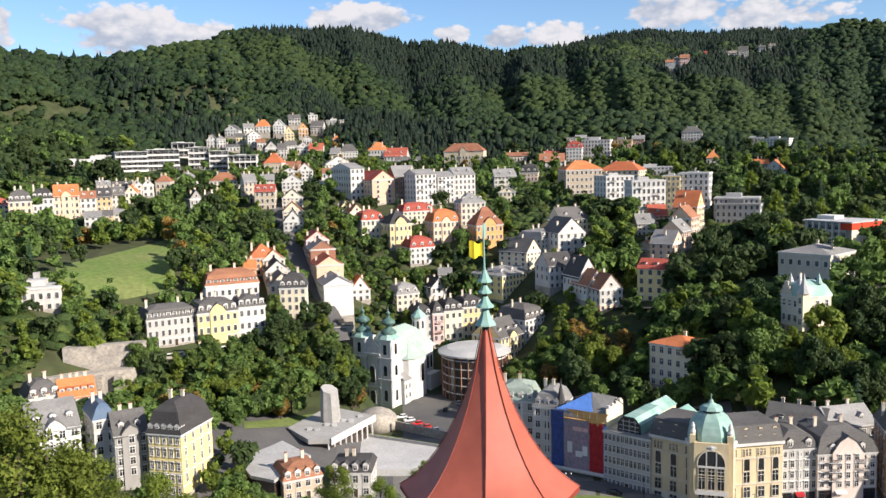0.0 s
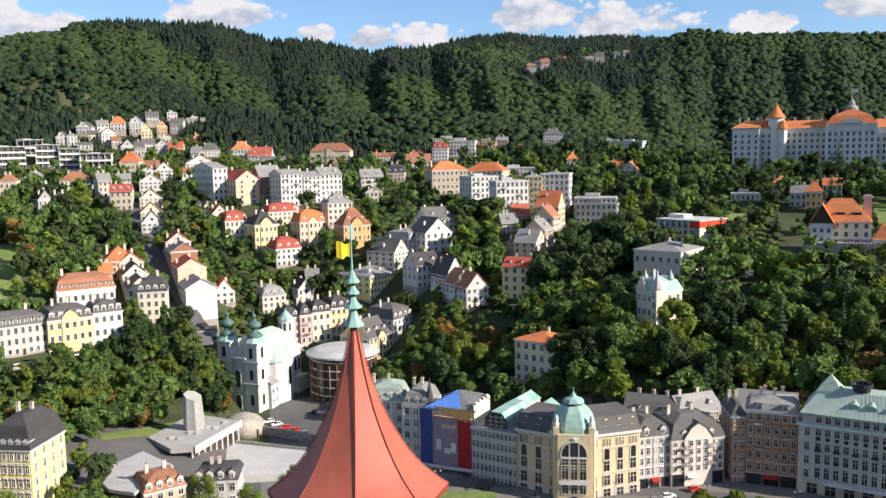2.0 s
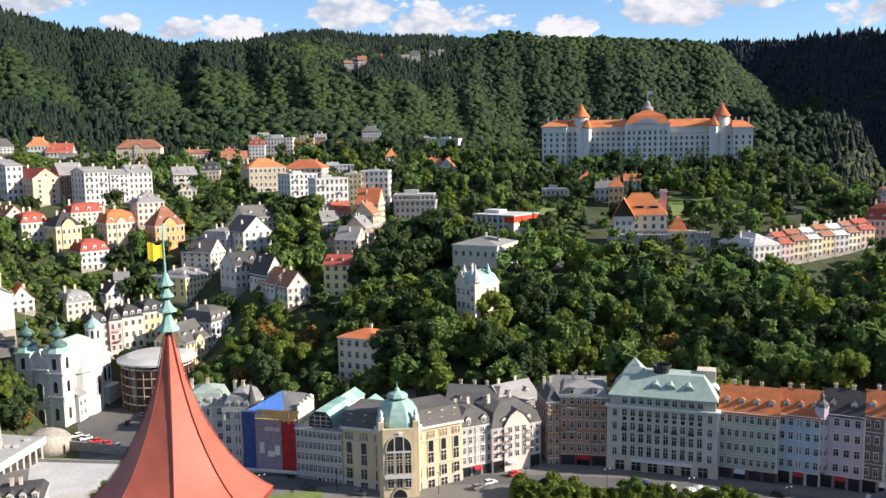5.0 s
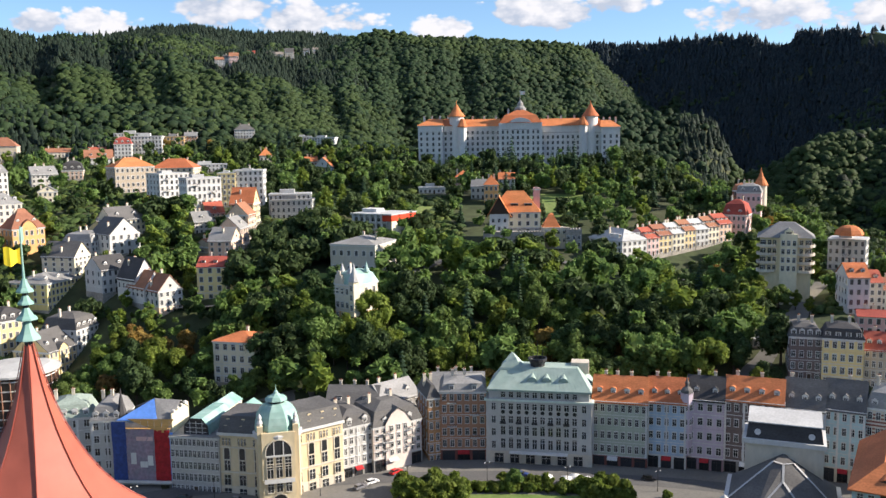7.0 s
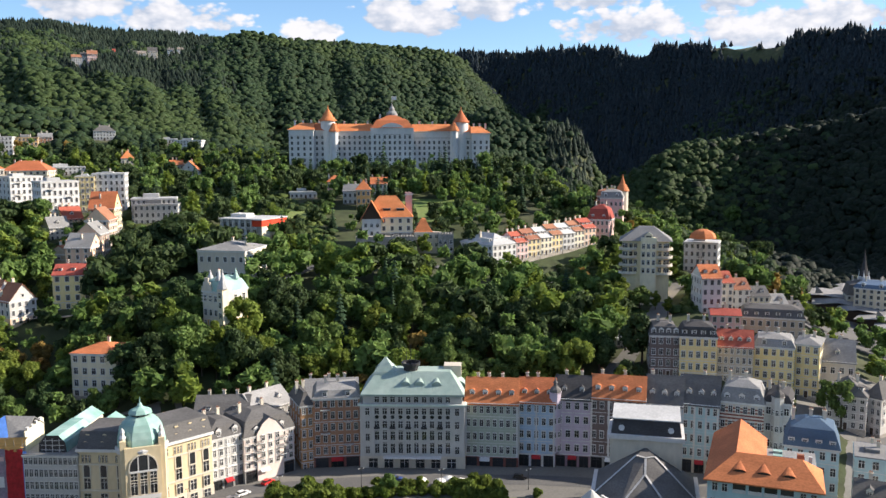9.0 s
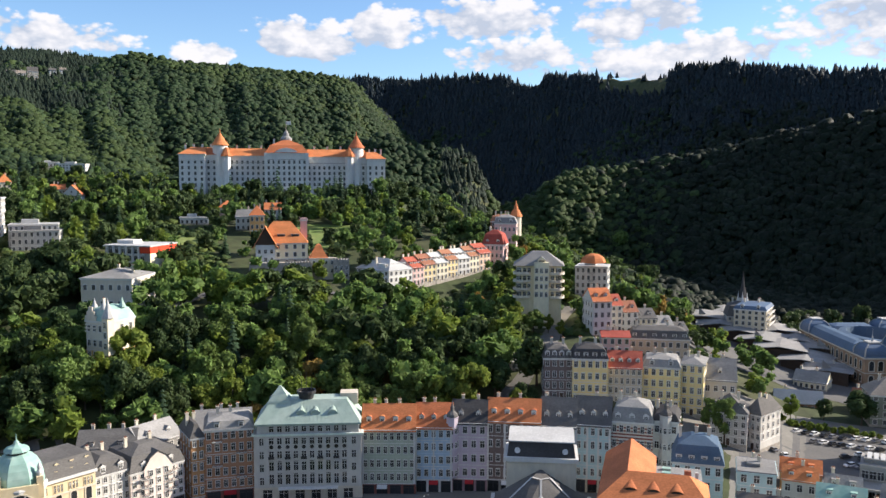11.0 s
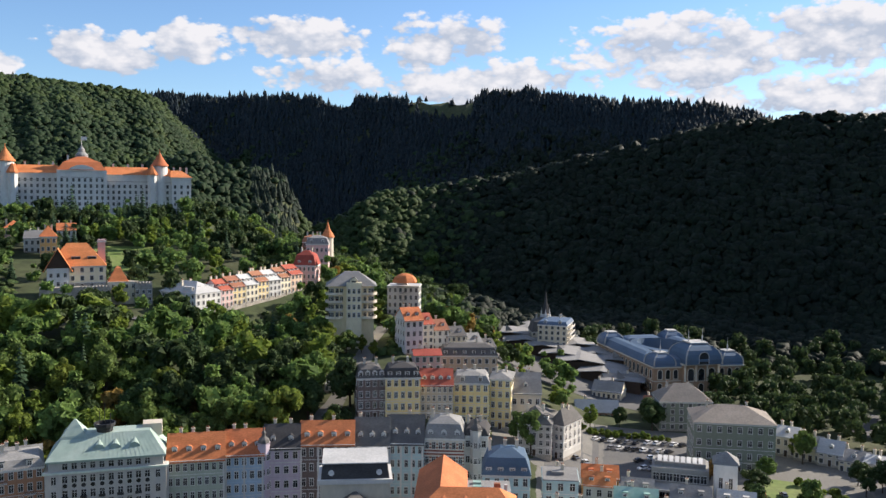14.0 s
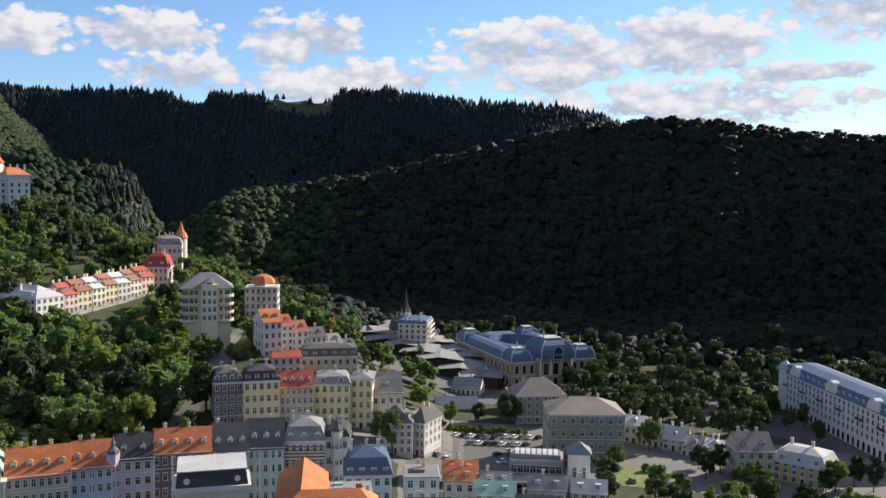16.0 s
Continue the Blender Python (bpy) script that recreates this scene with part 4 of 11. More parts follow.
        for k in range(1, floors):
            for turn in (-45, 0, 45):
                part("window", window_mesh(0.8, 1.7, "bare"), None, root, m=pose(oriel if abs(oriel) > 1 else 0, 0.3, first + fh * (k - 1) + fh * 0.26, 0, 0, turn) @ pose(0, -1.77, 0))
    bm = bmesh.new()
    quad_box(bm, -hw - 0.08, hw + 0.08, -0.1, dep + 0.08, lo, first - 0.14 if base or shop else 0.7)
    part("plinth", bm, shop or base or STONE, root)
    # roof
    bm = bmesh.new()
    o = 0.55
    gm = 0
    if roof == "gable":
        k = rh / (dep / 2)
        for ya, yb in ((-o, dep / 2), (dep + o, dep / 2)):
            slab(bm, [(-hw - 0.3, ya, h - o * k + 0.15), (hw + 0.3, ya, h - o * k + 0.15), (hw + 0.3, yb, h + rh + 0.15), (-hw - 0.3, yb, h + rh + 0.15)])
    elif roof == "gablef":
        k = rh / hw
        for xa in (-hw - o, hw + o):
            slab(bm, [(xa, -0.35, h - o * k + 0.15), (xa, dep + 0.3, h - o * k + 0.15), (0, dep + 0.3, h + rh + 0.15), (0, -0.35, h + rh + 0.15)])
    elif roof == "hip":
        e = min(hw, dep / 2) * 0.95
        a = [(-hw - o, -o, h), (hw + o, -o, h), (hw + o, dep + o, h), (-hw - o, dep + o, h)]
        if w >= dep:
            r = [(-hw + e, dep / 2, h + rh), (hw - e, dep / 2, h + rh)]
            for f in ((a[0], a[1], r[1], r[0]), (a[2], a[3], r[0], r[1]), (a[1], a[2], r[1]), (a[3], a[0], r[0])):
                polygon(bm, f)
        else:
            r = [(0, e, h + rh), (0, dep - e, h + rh)]
            for f in ((a[0], a[1], r[0]), (a[2], a[3], r[1]), (a[1], a[2], r[1], r[0]), (a[3], a[0], r[0], r[1])):
                polygon(bm, f)
        polygon(bm, list(reversed(a)))
    elif roof == "mansard":
        i1, i2 = min(1.3, rh * 0.3), min(hw, dep / 2) * 0.75
        z1 = h + rh * 0.72
        rings = []
        for off, zz in ((-o * 0.7, h), (i1, z1), (i2, h + rh)):
            rings.append([(-hw + off, off, zz), (hw - off, off, zz), (hw - off, dep - off, zz), (-hw + off, dep - off, zz)])
        for p, q in zip(rings, rings[1:]):
            for i in range(4):
                j = (i + 1) % 4
                polygon(bm, (p[i], p[j], q[j], q[i]))
        polygon(bm, rings[-1])
        polygon(bm, list(reversed(rings[0])))
    elif roof == "flat":
        quad_box(bm, -hw - 0.15, hw + 0.15, -0.15, dep + 0.15, h, h + 0.3)
        quad_box(bm, -hw * 0.5, hw * 0.2, dep * 0.35, dep * 0.7, h + 0.3, h + min(rh, 2.4))
    if gable:
        g = gable
        for s in (-1, 1):
            slab(bm, [(s * (g / 2 + 0.3), -0.75, h + 0.35), (s * g * 0.28, -0.75, h + g * 0.38 + 0.2), (s * g * 0.28, dep * 0.4, h + g * 0.38 + 0.2), (s * (g / 2 + 0.3), dep * 0.4, h + 0.35)])
            slab(bm, [(s * g * 0.28, -0.75, h + g * 0.38 + 0.2), (0, -0.75, h + g * 0.55 + 0.25), (0, dep * 0.45, h + g * 0.55 + 0.25), (s * g * 0.28, dep * 0.45, h + g * 0.38 + 0.2)])
    bmesh.ops.remove_doubles(bm, verts=bm.verts, dist=0.02)
    bmesh.ops.recalc_face_normals(bm, faces=bm.faces)
    part("roof", bm, cover, root)
    # dormers and chimneys
    for i in range(dormers):
        xx = -hw + w * (i + 0.5) / dormers
        if roof == "mansard":
            put_dormer(root, cover, dshape, pose(xx, 0.1, h + 0.25), math.hypot(x, y) < 300)
        elif roof in ("gable", "hip"):
            yy = dep * 0.16
            put_dormer(root, cover, dshape, pose(xx, yy, h + rh * 0.32 - 0.5), math.hypot(x, y) < 300, 1.5, 1.6, dep * 0.26)
        elif roof == "gablef":
            break
    rng = random.Random(int(abs(x * 7 + y * 13)))
    for i in range(chimneys):
        xx = -hw * 0.8 + w * 0.8 * (i + rng.random() * 0.6) / max(chimneys, 1)
        zz = {"gable": rh * 0.86, "gablef": rh * (1 - abs(xx) / hw) * 0.95, "hip": rh * 0.7, "mansard": rh * 0.95, "flat": 0.3}[roof]
        close = math.hypot(x, y) < 340
        stack = part("chimney", chimney_mesh(pot=not close), None, root, m=pose(xx, dep * (0.56 if roof != "gablef" else 0.3 + 0.4 * rng.random()), h + zz - (0.2 if roof != "flat" else 0)))
        if close:
            for q in (-0.22, 0.22):
                part("chimney_pot", pot_mesh(), None, stack, m=pose(q, 0, 2.36))
    # windows and door
    cols = cols or max(2, int(round(w / (3.0 if math.hypot(x, y) < FAR else 2.6))))
    wh = min(2.1, fh * 0.6)
    ww = min(1.45, max(0.9, w / cols * 0.46))
    near = math.hypot(x, y) < FAR
    upper = [first + fh * (fl - 1) + fh * 0.26 for fl in range(1, floors)]
    mid = {(cols // 2, 0)} if cols > 2 else set()
    st = style if near else "far"
    if shop:
        bays = max(2, int(round(w / 4.2)))
        for k in range(bays):
            xx, bw = -hw + w * (k + 0.5) / bays, w / bays - 1.0
            bm = bmesh.new()
            stepped(bm, [-bw / 2 - 0.12, -bw / 2, -0.06, 0.06, bw / 2, bw / 2 + 0.12], [0.05, 0.35, first - 1.25, first - 1.1, first - 0.5, first - 0.35], [[0.14] * 5, [0.14, 0.03, 0.1, 0.03, 0.14], [0.14, 0.1, 0.1, 0.1, 0.14], [0.14, 0.03, 0.1, 0.03, 0.14], [0.2] * 5], [[0] * 5, [0, 1, 0, 1, 0], [0] * 5, [0, 1, 0, 1, 0], [0] * 5])
            part("shop_window", bm, [TIMBER if k % 2 else IRON, GLASS], root, m=pose(xx, -0.1, 0))
            if k % 3 == 1:
                bm = bmesh.new()
                slab(bm, [(-bw / 2, -1.6, first - 1.0), (bw / 2, -1.6, first - 1.0), (bw / 2, -0.1, first - 0.2), (-bw / 2, -0.1, first - 0.2)], 0.08)
                part("awning", bm, TRIM if w > 15 else TARP_RED, root, m=pose(xx, -0.1, 0))
        mid = set()
    elif not blank:
        windows_on(root, pose(0, -0.1, 0), w, [0.9], cols, "plain", ww, min(2.0, first * 0.55), winmat, mid)
    behind = {(c, r) for c in range(cols) for r in range(floors) if gable and abs(-hw + w * (c + 0.5) / cols) < gable / 2}
    if not blank:
        windows_on(root, pose(0, 0, 0), w, upper, cols, st, ww, wh, winmat, behind)
    if gable:
        windows_on(root, pose(0, -0.5, 0), w, upper, cols, st, ww, wh, winmat, {(c, r) for c in range(cols) for r in range(floors)} - behind)
    if mid and not blank:
        bm = bmesh.new()
        stepped(bm, [-0.75, -0.6, 0.6, 0.75], [0, 2.45, 2.65], [[0.16, 0.05, 0.16], [0.16] * 3], [[0, 1, 0], [0] * 3])
        part("door", bm, [TRIM, TIMBER], root, m=pose(-hw + w * (cols // 2 + 0.5) / cols, -0.1, 0.05))
    if sides and dep > 5:
        sc = max(1, int(round(dep / 4.0)))
        for s in (-1, 1):
            nx, ny = s * math.cos(radians(rot)), s * math.sin(radians(rot))
            if nx * x + ny * y > 0:  # this side looks away from the lookout
                continue
            windows_on(root, pose(s * (hw + 0.01), dep / 2, 0, 0, 0, 90 * s), dep, upper, sc, st, ww, wh, winmat)
    if roof == "gablef" and rh > 2.5 and not blank:
        part("window", window_mesh(1.0, 1.2, "plain" if near else "far", winmat), None, root, m=pose(0, -0.01, h + rh * 0.2))
    for i in range(balconies):
        bm = bmesh.new()
        zz = first + fh * (1 + i % max(floors - 2, 1))
        quad_box(bm, -1.5, 1.5, -1.2, 0, 0, 0.15)
        bal = part("balcony", bm, TRIM, root, m=pose(0 if balconies < 4 else (-hw * 0.5 if i % 2 else hw * 0.5), -0.02, zz))
        part("railing", railing_mesh(), None, bal)
    return root

# ---- the landmarks ----
def onion(bm, x, y, z, r, mat=0, sides=12):
    """A baroque helm: bell, lantern and onion with a pinnacle."""
    lathe(bm, [(r * 1.15, z), (r * 1.2, z + 0.3), (r * 1.12, z + 0.9), (r * 0.8, z + 1.7), (r * 0.45, z + 2.2), (r * 0.42, z + 3.2), (r * 0.55, z + 3.3), (r * 0.98, z + 3.9), (r * 1.05, z + 4.6), (r * 0.85, z + 5.5),
               (r * 0.4, z + 6.2), (r * 0.22, z + 6.7), (r * 0.22, z + 7.7), (r * 0.34, z + 7.9), (r * 0.3, z + 8.5), (r * 0.1, z + 9.0), (0.06, z + 11.2)], sides, x, y, mat)


def arch_window(bm, w, h, mat_f=0, mat_g=1):
    """A tall round-headed window panel with its surround, back at y 0."""
    k = 8
    inner = [(-w / 2, 0)] + [(-w / 2 * math.cos(math.pi * i / k), h - w / 2 + w / 2 * math.sin(math.pi * i / k)) for i in range(k + 1)] + [(w / 2, 0)]
    outer = [(-w / 2 - 0.3, -0.3)] + [(-(w / 2 + 0.3) * math.cos(math.pi * i / k), h - w / 2 + (w / 2 + 0.3) * math.sin(math.pi * i / k)) for i in range(k + 1)] + [(w / 2 + 0.3, -0.3)]
    vi = [bm.verts.new((x, -0.06, z)) for x, z in inner]
    vj = [bm.verts.new((x, -0.16, z)) for x, z in inner]
    vo = [bm.verts.new((x, -0.16, z)) for x, z in outer]
    vb = [bm.verts.new((x, 0, z)) for x, z in outer]
    bm.faces.new(vi).material_index = mat_g
    n = len(vi)
    for i in range(n):
        j = (i + 1) % n
        bm.faces.new((vi[i], vi[j], vj[j], vj[i])).material_index = mat_f
        bm.faces.new((vj[i], vj[j], vo[j], vo[i])).material_index = mat_f
        bm.faces.new((vo[i], vo[j], vb[j], vb[i])).material_index = mat_f
    bmesh.ops.recalc_face_normals(bm, faces=bm.faces)


def add_arch(root, w, h, m, frame_mat=None):
    key = ("arch", w, h, frame_mat.name if frame_mat else "")
    if key not in SHARED:
        bm = bmesh.new()
        arch_window(bm, w, h)
        SHARED[key] = to_mesh("window", bm, [frame_mat or TRIM, GLASS])
    return part("window", SHARED[key], None, root, m=m)


def box_part(name, root, dims, mat, label="", m=None):
    bm = bmesh.new()
    quad_box(bm, *dims)
    return part(name, bm, mat, root, label, m)


def band(name, root, dims, grow, z0, z1, mat):
    x0, x1, y0, y1 = dims
    return box_part(name, root, (x0 - grow, x1 + grow, y0 - grow, y1 + grow, z0, z1), mat)


def church():
    r = thing("church", "white baroque church with twin towers and green copper roofs", "church", pose(-30.2, 341.0, 0, 0, 0, -31))
    W, L = 18.0, 33.0
    box_part("nave", r, (-W / 2 + 1.2, W / 2 - 1.2, 1.5, L, -3, 19.6), WHITE)
    band("cornice", r, (-W / 2 + 1.2, W / 2 - 1.2, 1.5, L), 0.5, 18.7, 19.5, TRIM)
    # copper roof, hipped, with a swept foot
    bm = bmesh.new()
    x0, x1, y0, y1 = -W / 2 + 0.6, W / 2 - 0.6, 5.0, L + 0.6
    rings = [[(x0, y0, 19.5), (x1, y0, 19.5), (x1, y1, 19.5), (x0, y1, 19.5)], [(x0 + 1.5, y0 + 1, 21.6), (x1 - 1.5, y0 + 1, 21.6), (x1 - 1.5, y1 - 2, 21.6), (x0 + 1.5, y1 - 2, 21.6)],
             [(x0 + 5, y0 + 2, 27.4), (x1 - 5, y0 + 2, 27.4), (x1 - 5, y1 - 7, 27.4), (x0 + 5, y1 - 7, 27.4)], [(-0.4, y0 + 2.5, 29.4), (0.4, y0 + 2.5, 29.4), (0.4, y1 - 10, 29.4), (-0.4, y1 - 10, 29.4)]]
    for p, q in zip(rings, rings[1:]):
        for i in range(4):
            polygon(bm, (p[i], p[(i + 1) % 4], q[(i + 1) % 4], q[i]))
    polygon(bm, rings[-1])
    bmesh.ops.remove_doubles(bm, verts=bm.verts, dist=0.01)
    part("roof", bm, PATINA, r, "weathered green copper roof")
    # front between the towers, with a curved middle bay
    bm = bmesh.new()
    pts = [(-3.6, 0.6), (-2.4, -0.4), (0, -0.9), (2.4, -0.4), (3.6, 0.6), (3.6, 4), (-3.6, 4)]
    lo = [bm.verts.new((x, y, -3)) for x, y in pts]
    hi = [bm.verts.new((x, y, 21.5)) for x, y in pts]
    for i in range(len(pts)):
        j = (i + 1) % len(pts)
        bm.faces.new((lo[i], lo[j], hi[j], hi[i]))
    bm.faces.new(hi)
    part("front", bm, WHITE, r)
    bm = bmesh.new()
    polygon(bm, [(-3.6, 0.4, 21.5), (3.6, 0.4, 21.5), (2.6, 0.4, 23.6), (1.4, 0.4, 25.0), (0, 0.4, 25.6), (-1.4, 0.4, 25.0), (-2.6, 0.4, 23.6)])
    ext = bmesh.ops.extrude_face_region(bm, geom=bm.faces[:])
    bmesh.ops.translate(bm, verts=[v for v in ext["geom"] if isinstance(v, bmesh.types.BMVert)], vec=(0, 1.0, 0))
    bmesh.ops.recalc_face_normals(bm, faces=bm.faces)
    part("gable", bm, TRIM, r)
    for s in (-1, 1):
        xc = s * (W / 2 - 2.7)
        t = part("tower", bmesh.new(), WHITE, r)
        bm = bmesh.new()
        quad_box(bm, xc - 3, xc + 3, -0.6, 5.4, -3, 27.6)
        bm.to_mesh(t.data)
        bm.free()
        for z in (11.5, 20.2, 27.6):
            band("cornice", r, (xc - 3, xc + 3, -0.6, 5.4), 0.55, z - 0.7, z, TRIM)
        for px in (xc - 2.9, xc + 2.1):
            for z0, z1 in ((0, 10.8), (11.5, 19.5), (20.2, 26.9)):
                box_part("pilaster", r, (px, px + 0.8, -0.85, -0.6, z0, z1), TRIM)
        for py in (-0.5, 4.5):
            box_part("pilaster", r, (xc + s * 3.0 - 0.22, xc + s * 3.0 + 0.22, py, py + 0.8, 0, 26.9), TRIM)
        # curved copper gablets over the clock stage, then the helm
        bm = bmesh.new()
        lathe(bm, [(4.4, 27.6), (4.0, 28.3), (3.2, 29.2), (2.9, 30.2)], 8, xc, 2.4, 0, math.pi / 8)
        part("gablet", bm, COPPER, r)
        bm = bmesh.new()
        onion(bm, xc, 2.4, 29.6, 2.7)
        part("helm", bm, DARKCOPPER, r, "dark green copper onion helm", smooth=True)
        for z, h in ((2.5, 4.5), (12.8, 4.2), (21.4, 4.4)):
            add_arch(r, 1.7, h, pose(xc, -0.62, z))
            add_arch(r, 1.7, h, pose(xc + s * 3.02, 2.4, z, 0, 0, 90 * s))
        bm = bmesh.new()
        lathe(bm, [(0.75, -0.1), (0.75, 0.05)], 16)
        part("clock_face", bm, TRIM, r, "round white clock face", m=pose(xc, -0.72, 26.4 - 0.2, 90, 0, 0))
    for z, h in ((1.0, 5.5), (9.5, 7.0)):
        add_arch(r, 2.6, h, pose(0, -1.0, z))
    band("cornice", r, (-3.6, 3.6, -0.9, 3), 0.35, 7.6, 8.2, TRIM)
    band("cornice", r, (-3.6, 3.6, -0.9, 3), 0.45, 20.8, 21.6, TRIM)
    # side chapels and transept on the lit flank
    for s in (-1, 1):
        bm = bmesh.new()
        xs = s * (W / 2 - 1.2)
        arc = [(xs, 9.5)] + [(xs + s * 4.6 * math.sin(math.pi * i / 6), 17 - 7.5 * math.cos(math.pi * i / 6)) for i in range(1, 6)] + [(xs, 24.5)]
        lo = [bm.verts.new((x, y, -3)) for x, y in arc]
        hi = [bm.verts.new((x, y, 17.5)) for x, y in arc]
        for a, b, c, d in zip(lo, lo[1:], hi[1:], hi):
            bm.faces.new((a, b, c, d))
        bm.faces.new(hi)
        bmesh.ops.recalc_face_normals(bm, faces=bm.faces)
        part("transept", bm, WHITE, r)
        bm = bmesh.new()
        top = bm.verts.new((xs - s * 2.5, 17, 24.0))
        ring = [bm.verts.new((xs + (x - xs) * 1.12, 17 + (y - 17) * 1.08, 17.5)) for x, y in arc]
        for a, b in zip(ring, ring[1:]):
            bm.faces.new((a, b, top))
        bmesh.ops.recalc_face_normals(bm, faces=bm.faces)
        part("roof", bm, PATINA, r)
        for y, z, h, w in ((7.2, 9.5, 5.5, 1.6), (28.5, 9.5, 5.5, 1.6), (31.3, 9.5, 5.5, 1.6)):
            add_arch(r, w, h, pose(s * (W / 2 - 1.19), y, z, 0, 0, 90 * s))
        add_arch(r, 2.2, 7.5, pose(xs + s * 4.62, 17, 7.5, 0, 0, 90 * s))
        box_part("chapel", r, (min(xs, xs + s * 3.2), max(xs, xs + s * 3.2), 5.5, 10.5, -3, 10.0), WHITE)
        bm = bmesh.new()
        slab(bm, [(xs, 5.2, 12.4), (xs + s * 3.6, 5.2, 9.9), (xs + s * 3.6, 10.8, 9.9), (xs, 10.8, 12.4)])
        part("roof", bm, LEAD, r)
        windows_on(r, pose(xs + s * 3.22, 8, 0, 0, 0, 90 * s), 5, [2.5, 6.2], 2, "plain", 1.0, 1.9, separate=True)
        box_part("sacristy", r, (min(xs, xs + s * 3.8), max(xs, xs + s * 3.8), 24.5, L, -3, 8.0), WHITE)
    # rear lantern with its small copper cap
    bm = bmesh.new()
    lathe(bm, [(3.0, 19), (3.0, 30.2)], 8, 0, L + 1.5)
    part("choir_tower", bm, WHITE, r)
    bm = bmesh.new()
    lathe(bm, [(3.6, 30.2), (3.2, 31.0), (1.6, 32.6), (0.5, 33.4), (0.1, 35.0)], 8, 0, L + 1.5)
    part("helm", bm, COPPER, r)
    for a in (-112, -67, -22):
        add_arch(r, 1.1, 3.4, pose(2.82 * math.cos(radians(a)), L + 1.5 + 2.82 * math.sin(radians(a)), 25.5, 0, 0, a + 90))
    bm = bmesh.new()
    lathe(bm, [(6.5, -3), (6.5, 17.5), (5.2, 19.5), (0.4, 24.0)], 12, 0, L)
    part("apse", bm, WHITE, r)
    # the stairs before the front
    bm = bmesh.new()
    for i in range(6):
        quad_box(bm, -6 - i * 0.2, 6 + i * 0.2, -1 - (i + 1) * 0.55, -1 - i * 0.55, -3, -i * 0.18)
    part("steps", bm, STONE, r)


